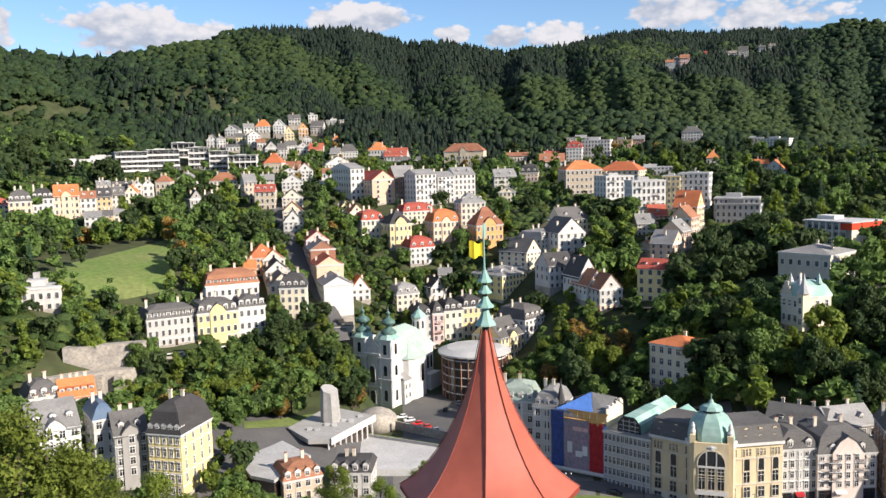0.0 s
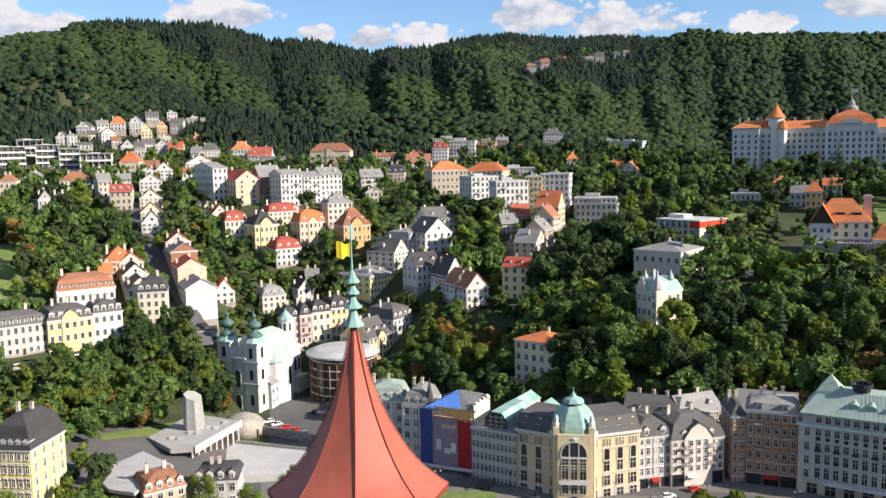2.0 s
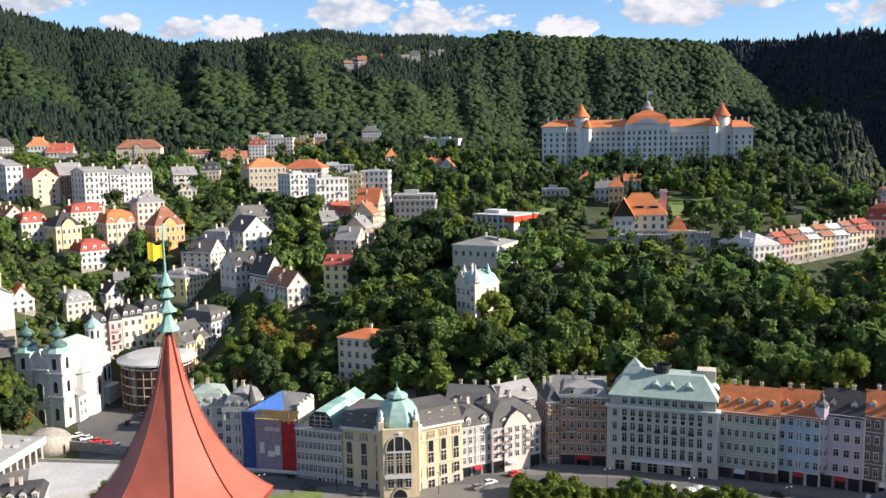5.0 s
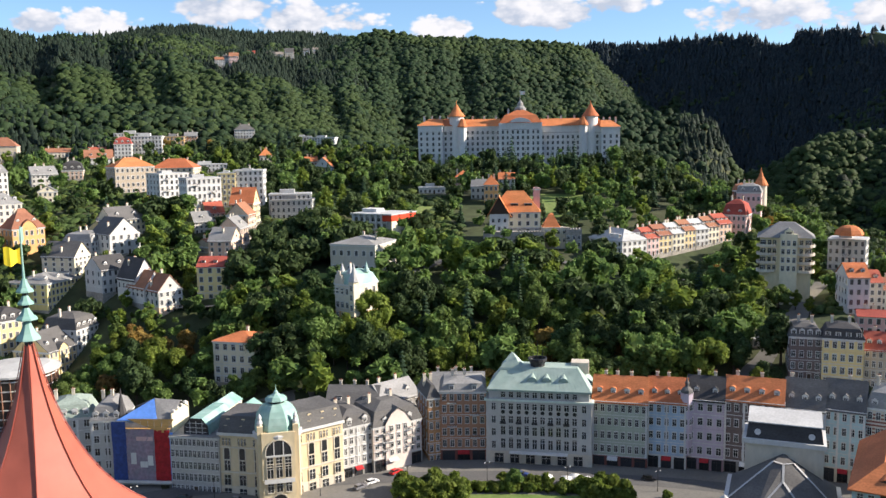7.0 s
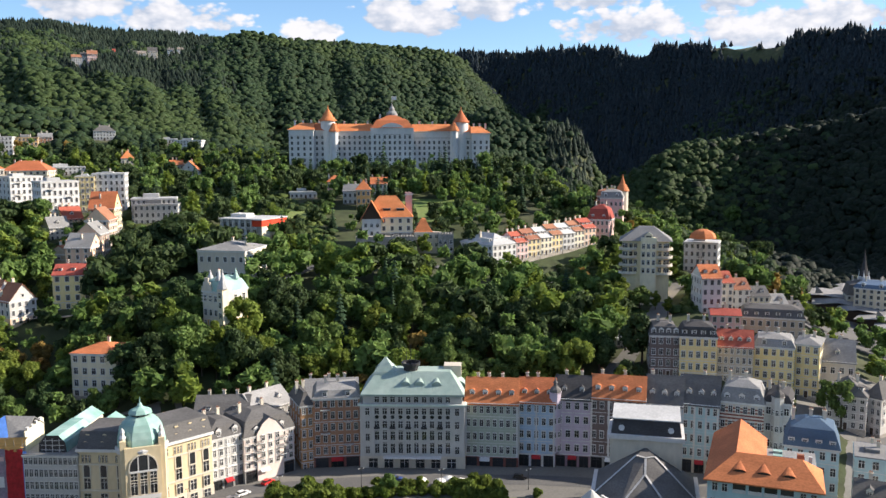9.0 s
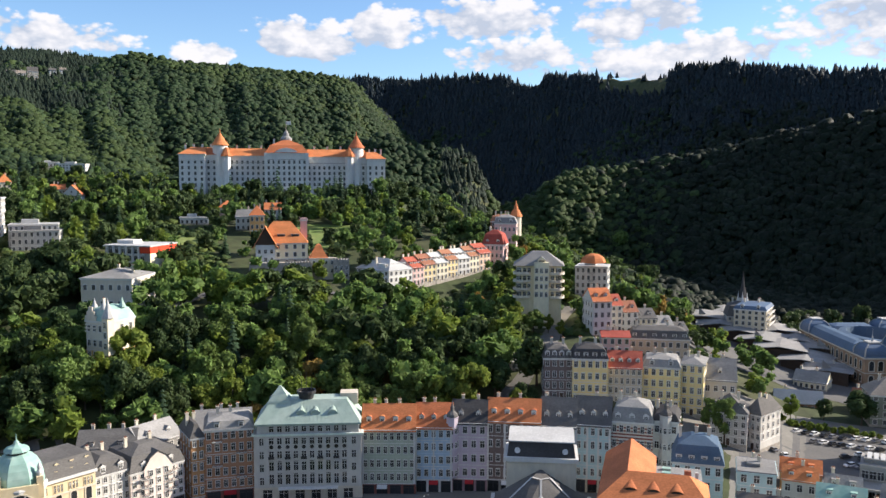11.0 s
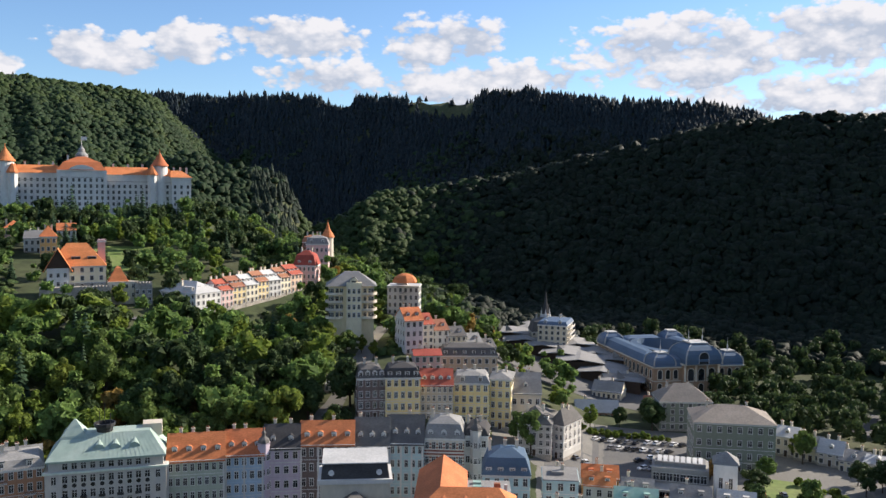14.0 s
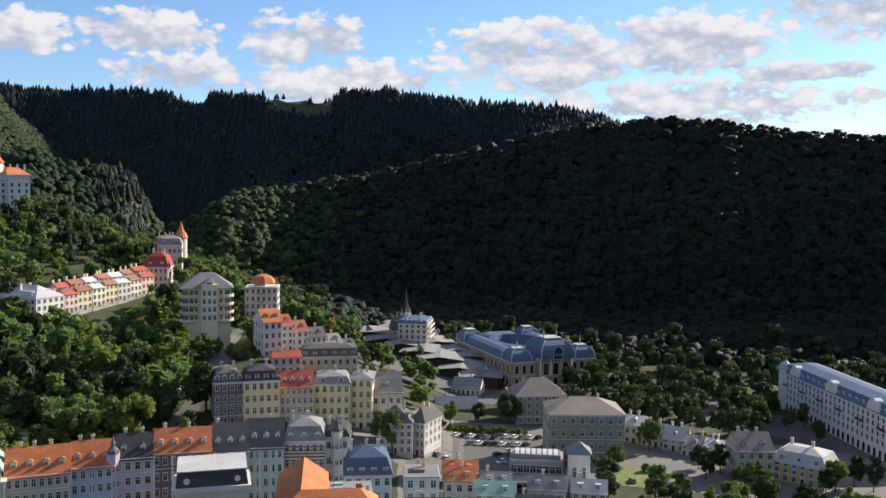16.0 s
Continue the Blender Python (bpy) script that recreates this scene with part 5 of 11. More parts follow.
def grand_hotel():
    """The long white hotel on the hill, with round towers under orange cones."""
    r = thing("grand_hotel", "long white hilltop hotel with orange tiled roofs and round towers", "hotel", pose(352.6, 529.2, 80, 0, 0, -33.6))
    E = 32.0
    blocks = [  # x0, x1, forward, depth, eave, ridge
        (-71.5, -54, -7, 22, 32.5, 5.0), (-54, -38, -2, 20, 32.0, 5.5), (-38, -12, 3, 18, 31.5, 5.5), (-12, 17, -4, 26, 33.5, 11.0), (17, 46, 3, 18, 31.0, 5.5), (46, 60, -2, 20, 30.5, 5.5), (60, 73, -8, 24, 29.5, 5.0)]
    for k, (x0, x1, y0, dep, ev, rg) in enumerate(blocks):
        box_part("wing", r, (x0, x1, y0, y0 + dep, -12, ev), TRIM, "white plaster wing")
        band("cornice", r, (x0, x1, y0, y0 + dep), 0.6, ev - 0.9, ev - 0.02, WHITE)
        band("ledge", r, (x0, x1, y0, y0 + dep), 0.3, ev - 5.0, ev - 4.6, GREY if k not in (0, 6) else WHITE)
        bm = bmesh.new()
        w, cx = x1 - x0, (x0 + x1) / 2
        o = 0.9
        ins = min(dep, w) * 0.42
        a = [(x0 - o, y0 - o, ev), (x1 + o, y0 - o, ev), (x1 + o, y0 + dep + o, ev), (x0 - o, y0 + dep + o, ev)]
        if k == 3:
            b = [(x0 + 3, y0 + 3, ev + 5.5), (x1 - 3, y0 + 3, ev + 5.5), (x1 - 3, y0 + dep - 3, ev + 5.5), (x0 + 3, y0 + dep - 3, ev + 5.5)]
            c = [(x0 + 12, y0 + 9, ev + 9.5), (x1 - 12, y0 + 9, ev + 9.5), (x1 - 12, y0 + dep - 9, ev + 9.5), (x0 + 12, y0 + dep - 9, ev + 9.5)]
            rr = [a, b, c]
        else:
            b = [(x0 + (ins if k in (0,) else 0.4), y0 + dep * 0.45, ev + rg), (x1 - (ins if k in (6,) else 0.4), y0 + dep * 0.45, ev + rg), (x1 - (ins if k in (6,) else 0.4), y0 + dep * 0.6, ev + rg), (x0 + (ins if k in (0,) else 0.4), y0 + dep * 0.6, ev + rg)]
            rr = [a, b]
        for p, q in zip(rr, rr[1:]):
            for i in range(4):
                polygon(bm, (p[i], p[(i + 1) % 4], q[(i + 1) % 4], q[i]))
        polygon(bm, rr[-1])
        polygon(bm, list(reversed(a)))
        bmesh.ops.remove_doubles(bm, verts=bm.verts, dist=0.01)
        part("roof", bm, RUST, r, "orange tiled roof")
        rows = [1.5 + 4.05 * i for i in range(int((ev - 3) / 4.05))]
        windows_on(r, pose(cx, y0 - 0.02, 0), w, rows, max(3, int(w / 3.6)), "far", 1.5, 2.3, WHITE, separate=False)
        for s in (-1, 1):
            windows_on(r, pose(x0 - 0.02 if s < 0 else x1 + 0.02, y0 + dep / 2, 0, 0, 0, 90 * s), dep, rows, max(3, int(dep / 4)), "far", 1.4, 2.2, WHITE, separate=False)
        for i in range(3 if k != 3 else 2):
            part("chimney", chimney_mesh(2.4, 1.3, WHITE), None, r, m=pose(x0 + w * (i + 0.6) / 3, y0 + dep * 0.5, ev + rg - 0.4 if k != 3 else ev + 8))
    for cx, cy, ev in ((-44, 2, 39.0), (53, 2, 37.6)):
        bm = bmesh.new()
        lathe(bm, [(5.2, -10), (5.2, ev)], 20, cx, cy)
        part("tower", bm, TRIM, r, smooth=False)
        bm = bmesh.new()
        lathe(bm, [(6.3, ev - 0.2), (6.1, ev + 0.3), (4.0, ev + 3.0), (2.0, ev + 6.2), (0.3, ev + 9.2), (0.1, ev + 11.6)], 20, cx, cy)
        part("tower_roof", bm, RUST, r, "orange cone roof", smooth=False)
    # turret bays with their own orange hoods
    for cx in (-39.5, 47.5):
        bm = bmesh.new()
        lathe(bm, [(3.2, -10), (3.2, 31.0)], 8, cx, -3.0, 0, math.pi / 8)
        part("bay", bm, TRIM, r)
        bm = bmesh.new()
        lathe(bm, [(4.1, 31.0), (3.9, 31.8), (2.2, 35.0), (1.4, 36.6), (0.3, 37.4)], 8, cx, -3.0, 0, math.pi / 8)
        part("bay_roof", bm, RUST, r)
    # lit end pilasters, middle gable, cupola and flag
    for x in (-12, -5, 10, 17):
        box_part("pilaster", r, (x - 1.1, x + 1.1, -5.2, -4, -10, 33.5), TRIM)
    bm = bmesh.new()
    polygon(bm, [(-6, -4.6, 33.4), (11, -4.6, 33.4), (9, -4.6, 35.4), (6, -4.6, 36.6), (2.5, -4.6, 37.2), (-1, -4.6, 36.6), (-4, -4.6, 35.4)])
    ext = bmesh.ops.extrude_face_region(bm, geom=bm.faces[:])
    bmesh.ops.translate(bm, verts=[v for v in ext["geom"] if isinstance(v, bmesh.types.BMVert)], vec=(0, 5.0, 0))
    bmesh.ops.recalc_face_normals(bm, faces=bm.faces)
    part("gable", bm, TRIM, r)
    bm = bmesh.new()
    lathe(bm, [(4.2, 42.0), (4.2, 44.0), (3.8, 44.8), (2.2, 46.2), (2.0, 48.0), (1.2, 49.2), (0.2, 50.6)], 12, 2.5, 9)
    part("cupola", bm, LEAD, r, "grey metal cupola")
    bm = bmesh.new()
    lathe(bm, [(0.16, 50), (0.12, 57)], 6, 2.5, 9)
    quad_box(bm, 2.5, 6.0, 8.96, 9.04, 54.2, 56.8)
    part("flag", bm, TRIM, r, "white flag on a pole")
    # terrace and its blue awning band
    box_part("terrace", r, (-40, 46, -12, 3, -14, 3.4), WHITE)
    box_part("awning", r, (-36, -2, -9.5, 2.9, 6.2, 6.8), NAVY)
    box_part("annex", r, (66, 80, -16, -6, -14, 8), TRIM)


def spa_palace():
    r = thing("spa_palace", "brownish stone bath palace with blue-grey domed roofs round an oval court", "spa building", pose(429, 128.5, 2, 0, 0, -45))
    W, L = 48.0, 74.0
    E = 13.0
    sandy = SANDSTONE
    wing = 12.0
    walls = [(-W / 2, W / 2, 0, 14), (-W / 2, -W / 2 + wing, 14, L), (W / 2 - wing, W / 2, 14, L), (-W / 2 + wing, W / 2 - wing, L - 12, L)]
    for x0, x1, y0, y1 in walls:
        box_part("wing", r, (x0, x1, y0, y1, -6, E), sandy)
        band("cornice", r, (x0, x1, y0, y1), 0.6, E - 0.7, E - 0.02, BEIGE)
        band("ledge", r, (x0, x1, y0, y1), 0.25, 5.6, 6.0, BEIGE)
        bm = bmesh.new()
        a = [(x0 - 0.5, y0 - 0.5, E), (x1 + 0.5, y0 - 0.5, E), (x1 + 0.5, y1 + 0.5, E), (x0 - 0.5, y1 + 0.5, E)]
        b = [(x0 + 1.6, y0 + 1.6, E + 3.4), (x1 - 1.6, y0 + 1.6, E + 3.4), (x1 - 1.6, y1 - 1.6, E + 3.4), (x0 + 1.6, y1 - 1.6, E + 3.4)]
        c = [(x0 + 4.5, y0 + 4.5, E + 4.4), (x1 - 4.5, y0 + 4.5, E + 4.4), (x1 - 4.5, y1 - 4.5, E + 4.4), (x0 + 4.5, y1 - 4.5, E + 4.4)]
        for p, q in ((a, b), (b, c)):
            for i in range(4):
                polygon(bm, (p[i], p[(i + 1) % 4], q[(i + 1) % 4], q[i]))
        polygon(bm, c)
        bmesh.ops.remove_doubles(bm, verts=bm.verts, dist=0.01)
        part("roof", bm, NAVY, r, "blue-grey sheet roof")
    for x in [-W / 2 + 3 + i * 4.2 for i in range(3)] + [W / 2 - 3 - i * 4.2 for i in range(3)]:
        for z, h in ((1.0, 3.6), (6.8, 4.6)):
            add_arch(r, 2.2, h, pose(x, -0.02, z), BEIGE)
    for x in (-5.6, 0, 5.6):
        add_arch(r, 3.2, 6.2, pose(x, -2.52, 6.0), BEIGE)
        add_arch(r, 2.6, 4.0, pose(x, -2.52, 0.6), BEIGE)
    for i in range(14):
        for z, h in ((1.0, 3.4), (6.8, 4.2)):
            add_arch(r, 2.0, h, pose(-W / 2 - 0.02, 4 + i * 5.0, z, 0, 0, -90), BEIGE)
    box_part("portico", r, (-9.5, 9.5, -2.5, 6, -6, E + 1.5), sandy)
    band("cornice", r, (-9.5, 9.5, -2.5, 6), 0.6, E + 0.8, E + 1.5, BEIGE)
    for x in (-9, -3, 3, 9):
        bm = bmesh.new()
        lathe(bm, [(0.55, 5.8), (0.5, 6.4), (0.42, E), (0.6, E + 0.7)], 10, x, -3.0)
        part("column", bm, BEIGE, r)

    def square_dome(cx, cy, half, z0, hgt, spires=0, ribs=True):
        bm = bmesh.new()
        prof = [(1.0, 0), (1.02, 0.25), (0.97, 0.5), (0.86, 0.72), (0.66, 0.9), (0.42, 1.0)]
        rings = [[(cx + sx * half * k, cy + sy * half * k, z0 + hgt * q) for sx, sy in ((-1, -1), (1, -1), (1, 1), (-1, 1))] for k, q in prof]
        for p, q in zip(rings, rings[1:]):
            for i in range(4):
                polygon(bm, (p[i], p[(i + 1) % 4], q[(i + 1) % 4], q[i]))
        polygon(bm, rings[-1])
        bmesh.ops.remove_doubles(bm, verts=bm.verts, dist=0.01)
        part("dome", bm, NAVY, r, "blue-grey square dome")
        for sx, sy in ((-1, -1), (1, -1), (1, 1), (-1, 1)):
            bm = bmesh.new()
            for (k, q), (k2, q2) in zip(prof, prof[1:]):
                a = Vector((cx + sx * half * k * 1.02, cy + sy * half * k * 1.02, z0 + hgt * q))
                b = Vector((cx + sx * half * k2 * 1.02, cy + sy * half * k2 * 1.02, z0 + hgt * q2))
                quad = [(a.x - 0.4, a.y, a.z), (a.x + 0.4, a.y, a.z), (b.x + 0.4, b.y, b.z + 0.1), (b.x - 0.4, b.y, b.z + 0.1)]
                polygon(bm, quad)
                polygon(bm, [(a.x, a.y - 0.4, a.z), (a.x, a.y + 0.4, a.z), (b.x, b.y + 0.4, b.z + 0.1), (b.x, b.y - 0.4, b.z + 0.1)])
            bmesh.ops.remove_doubles(bm, verts=bm.verts, dist=0.01)
            part("rib", bm, PALE, r, "pale metal rib")
        bm = bmesh.new()
        quad_box(bm, cx - half * 0.5, cx + half * 0.5, cy - half * 0.5, cy + half * 0.5, z0 + hgt, z0 + hgt + 0.7)
        part("cresting", bm, PALE, r)
        for i in range(spires):
            bm = bmesh.new()
            sx = cx + (-half * 0.4 if i == 0 else half * 0.4) * (spires > 1)
            lathe(bm, [(0.5, z0 + hgt + 0.6), (0.3, z0 + hgt + 2), (0.45, z0 + hgt + 2.3), (0.12, z0 + hgt + 4), (0.05, z0 + hgt + 7)], 8, sx, cy)
            part("spire", bm, PALE, r)

    square_dome(0, 4.5, 9.4, E + 1.5, 9.5, 2)
    square_dome(-W / 2 + 5.5, 5.5, 5.6, E, 6.0, 1)
    square_dome(W / 2 - 5.5, 5.5, 5.6, E, 6.0, 1)
    square_dome(-W / 2 + 5, L - 6, 5.6, E, 6.5, 0)
    square_dome(W / 2 - 6, L - 6, 5.6, E, 6.5, 0)
    # round light over the portico
    add_arch(r, 5.0, 6.0, pose(0, -5.0 + 0.05, E + 1.6), PALE)
    # oval court roof
    bm = bmesh.new()
    n = 28
    for k0, z0, k1, z1 in ((1.0, E + 4.0, 0.82, E + 4.6), (0.82, E + 4.6, 0.80, E - 2)):
        for i in range(n):
            a, b = 2 * math.pi * i / n, 2 * math.pi * (i + 1) / n
            f = lambda q, k, z: (17 * k * math.cos(q), 38 + 24 * k * math.sin(q), z)
            polygon(bm, (f(a, k0, z0), f(b, k0, z0), f(b, k1, z1), f(a, k1, z1)))
    bmesh.ops.remove_doubles(bm, verts=bm.verts, dist=0.01)
    part("court_roof", bm, NAVY, r)


def riverside_palace():
    """The long white hotel at the valley's bend."""
    r = thing("riverside_hotel", "long white riverside hotel with a blue mansard roof and arcade", "hotel", pose(440, 18, 0, 0, 0, -151.6))
    L, E = 92.0, 17.5
    box_part("wall", r, (0, L, 0, 18, -4, E), TRIM)
    band("cornice", r, (0, L, 0, 18), 0.5, E - 0.7, E - 0.02, WHITE)
    band("ledge", r, (0, L, 0, 18), 0.25, 4.6, 5.0, WHITE)
    bm = bmesh.new()
    a = [(-0.5, -0.5, E), (L + 0.5, -0.5, E), (L + 0.5, 18.5, E), (-0.5, 18.5, E)]
    b = [(1.4, 1.4, E + 4.2), (L - 1.4, 1.4, E + 4.2), (L - 1.4, 16.6, E + 4.2), (1.4, 16.6, E + 4.2)]
    c = [(6, 7, E + 5.6), (L - 6, 7, E + 5.6), (L - 6, 11, E + 5.6), (6, 11, E + 5.6)]
    for p, q in ((a, b), (b, c)):
        for i in range(4):
            polygon(bm, (p[i], p[(i + 1) % 4], q[(i + 1) % 4], q[i]))
    polygon(bm, c)
    bmesh.ops.remove_doubles(bm, verts=bm.verts, dist=0.01)
    part("roof", bm, NAVY, r, "blue-grey mansard roof")
    windows_on(r, pose(L / 2, 0, 0), L, [5.6, 8.8, 12.0, 14.8], 26, "far", 1.3, 2.0, WHITE, separate=False)
    for i in range(24):
        add_arch(r, 2.0, 3.6, pose(2 + i * 3.8, -0.02, 0.2), WHITE)
    for i in range(18):
        part("dormer", dormer_mesh(NAVY, TRIM, "round" if i % 3 else "gable"), None, r, m=pose(4 + i * 5.0, 0.1, E + 0.4))
    for i in range(6):
        bm = bmesh.new()
        quad_box(bm, -3, 3, -1.4, 0, 0, 0.2)
        quad_box(bm, -3, 3, -1.4, -1.3, 0.2, 1.1, 1)
        part("balcony", bm, [TRIM, IRON], r, m=pose(6 + i * 15.5, -0.02, 11.7))
    for x in (12, 44, 76):
        bm = bmesh.new()
        polygon(bm, [(x - 4.5, -0.3, E), (x + 4.5, -0.3, E), (x + 4, -0.3, E + 2.4), (x + 2, -0.3, E + 4.6), (x, -0.3, E + 5.4), (x - 2, -0.3, E + 4.6), (x - 4, -0.3, E + 2.4)])
        ext = bmesh.ops.extrude_face_region(bm, geom=bm.faces[:])
        bmesh.ops.translate(bm, verts=[v for v in ext["geom"] if isinstance(v, bmesh.types.BMVert)], vec=(0, 3.0, 0))
        bmesh.ops.recalc_face_normals(bm, faces=bm.faces)
        part("gable", bm, TRIM, r)
    bm = bmesh.new()
    lathe(bm, [(3.0, -4), (3.0, E + 1.5), (3.4, E + 1.6), (3.3, E + 2.2), (2.6, E + 3.6), (1.0, E + 4.8), (0.3, E + 5.4), (0.08, E + 7.5)], 14, 0.5, 1.0)
    part("corner_turret", bm, TRIM, r)
    bm = bmesh.new()
    lathe(bm, [(3.45, E + 1.6), (3.35, E + 2.25), (2.65, E + 3.65), (1.05, E + 4.85), (0.35, E + 5.5)], 14, 0.5, 1.0)
    part("turret_cap", bm, COPPER, r)


def corner_bank():
    """Pale stone corner house: two wings and a round corner under a copper dome."""
    r = thing("corner_house", "pale stone corner building with a green copper dome", "bank building", pose(71.5, 229.5, -1.3, 0, 0, -16))
    E = 20.2
    for side, length in ((-1, 14.0), (1, 17.0)):
        rot = -24 if side < 0 else 24
        base = pose(0, 0, 0, 0, 0, rot)
        x0, x1 = (-length - 4, -4) if side < 0 else (4, length + 4)
        w, cx = x1 - x0, (x0 + x1) / 2

        def sub(name, bm, mats, label=""):
            return part(name, bm, mats, r, label, m=base)

        for nm, dims, mt in (("wing", (x0, x1, 0, 15, -5, E), HONEY), ("plinth", (x0 - 0.1, x1 + 0.1, -0.2, 15, -5, 4.2), BEIGE), ("cornice", (x0 - 0.3, x1 + 0.3, -0.7, 15.3, E - 0.8, E - 0.02), TRIM), ("ledge", (x0 - 0.2, x1 + 0.2, -0.35, 15.2, E - 4.6, E - 4.2), BEIGE), ("ledge", (x0 - 0.2, x1 + 0.2, -0.3, 15.2, 8.2, 8.6), BEIGE)):
            bm = bmesh.new()
            quad_box(bm, *dims)
            sub(nm, bm, mt)
        bm = bmesh.new()
        a = [(x0, -0.5, E), (x1, -0.5, E), (x1, 15.5, E), (x0, 15.5, E)]
        b = [(x0 + 0.3, 1.6, E + 4.4), (x1 - 0.3, 1.6, E + 4.4), (x1 - 0.3, 13.5, E + 4.4), (x0 + 0.3, 13.5, E + 4.4)]
        for i in range(4):
            polygon(bm, (a[i], a[(i + 1) % 4], b[(i + 1) % 4], b[i]))
        polygon(bm, b)
        bmesh.ops.remove_doubles(bm, verts=bm.verts, dist=0.01)
        sub("roof", bm, SLATE)
        cols = int(round(w / 4.4))
        for c in range(cols):
            xx = x0 + w * (c + 0.5) / cols
            for dx in (-0.95, 0, 0.95):
                part("window", window_mesh(0.6, 2.1, "plain", HONEY), None, r, m=base @ pose(xx + dx, -0.01, E - 3.9))
            add_arch(r, 1.7, 3.6, base @ pose(xx, -0.02, 12.2), BEIGE)
            part("window", window_mesh(1.8, 3.0, "hood", BEIGE), None, r, m=base @ pose(xx, -0.01, 8.8))
            part("window", window_mesh(1.9, 3.0, "plain", BEIGE), None, r, m=base @ pose(xx, -0.21, 4.6))
            part("window", window_mesh(2.2, 3.0, "plain", BEIGE), None, r, m=base @ pose(xx, -0.21, 0.6))
            for k, zz in ((0.3, 1.0), (0.75, 2.9)):
                part("dormer", dormer_mesh(SLATE, HONEY, "round", 0.9, 0.8, 1.6), None, r, m=base @ pose(xx + (k - 0.5), 0.2 + zz * 0.32, E + zz - 0.2))
    # corner tower: a great arch between piers
    bm = bmesh.new()
    lathe(bm, [(6.6, -5), (6.6, E + 1.0)], 16, 0, 3.8)
    part("corner_tower", bm, HONEY, r)
    bm = bmesh.new()
    lathe(bm, [(7.0, E - 0.8), (7.2, E + 0.4), (7.0, E + 0.9)], 16, 0, 3.8)
    part("cornice", bm, TRIM, r)
    add_arch(r, 7.0, 4.4, pose(0, -3.14, E - 4.9), BEIGE)
    for x in (-1.3, 1.3):
        box_part("mullion", r, (x - 0.16, x + 0.16, -3.3, -3.1, E - 4.8, E - 0.9), TRIM)
    box_part("transom", r, (-3.4, 3.4, -3.32, -3.1, E - 5.3, E - 4.8), TRIM)
    for x in (-2.5, 0, 2.5):
        part("window", window_mesh(1.7, 2.6, "plain", BEIGE), None, r, m=pose(x, -3.12, 12.2))
    for x in (-2.5, 0, 2.5):
        part("window", window_mesh(1.7, 4.0, "plain", BEIGE), None, r, m=pose(x, -3.2, 8.8))
        part("window", window_mesh(1.6, 3.0, "plain", BEIGE), None, r, m=pose(x, -3.2, 4.6))
    box_part("front_bay", r, (-4.6, 4.6, -3.1, 2, -5, E + 1.6), HONEY)
    bm = bmesh.new()
    quad_box(bm, -4.2, 4.2, -4.2, -3.1, 7.6, 7.9)
    quad_box(bm, -4.2, 4.2, -4.2, -4.05, 7.9, 8.8, 1)
    part("balcony", bm, [TRIM, TRIM], r)
    add_arch(r, 4.0, 4.0, pose(0, -3.12, 0), BEIGE)
    for x in (-4.9, 4.9):
        bm = bmesh.new()
        quad_box(bm, x - 0.8, x + 0.8, -2.6, 0.5, -5, E + 3.5)
        part("pier", bm, HONEY, r)
        bm = bmesh.new()
        lathe(bm, [(0.7, E + 3.5), (0.9, E + 4.2), (0.5, E + 5.0), (0.6, E + 5.8), (0.15, E + 6.8)], 8, x, -1.2)
        part("urn", bm, TRIM, r)
    bm = bmesh.new()
    z0 = E + 1.0
    lathe(bm, [(6.7, z0), (6.8, z0 + 1.0), (6.6, z0 + 2.4), (6.0, z0 + 4.2), (5.0, z0 + 5.8), (3.7, z0 + 7.0), (2.8, z0 + 7.5)], 8, 0, 3.8, 0, math.pi / 8)
    part("dome", bm, COPPER, r, "green copper eight-sided dome")
    bm = bmesh.new()
    lathe(bm, [(2.4, z0 + 7.4), (2.4, z0 + 8.4)], 8, 0, 3.8, 0, math.pi / 8)
    part("lantern", bm, IRON, r)
    bm = bmesh.new()
    lathe(bm, [(3.3, z0 + 8.2), (3.2, z0 + 8.5), (2.5, z0 + 9.2), (1.4, z0 + 9.6), (0.8, z0 + 10.0), (0.6, z0 + 10.6), (0.2, z0 + 11.0), (0.06, z0 + 12.6)], 8, 0, 3.8, 0, math.pi / 8)
    part("lantern_cap", bm, COPPER, r)


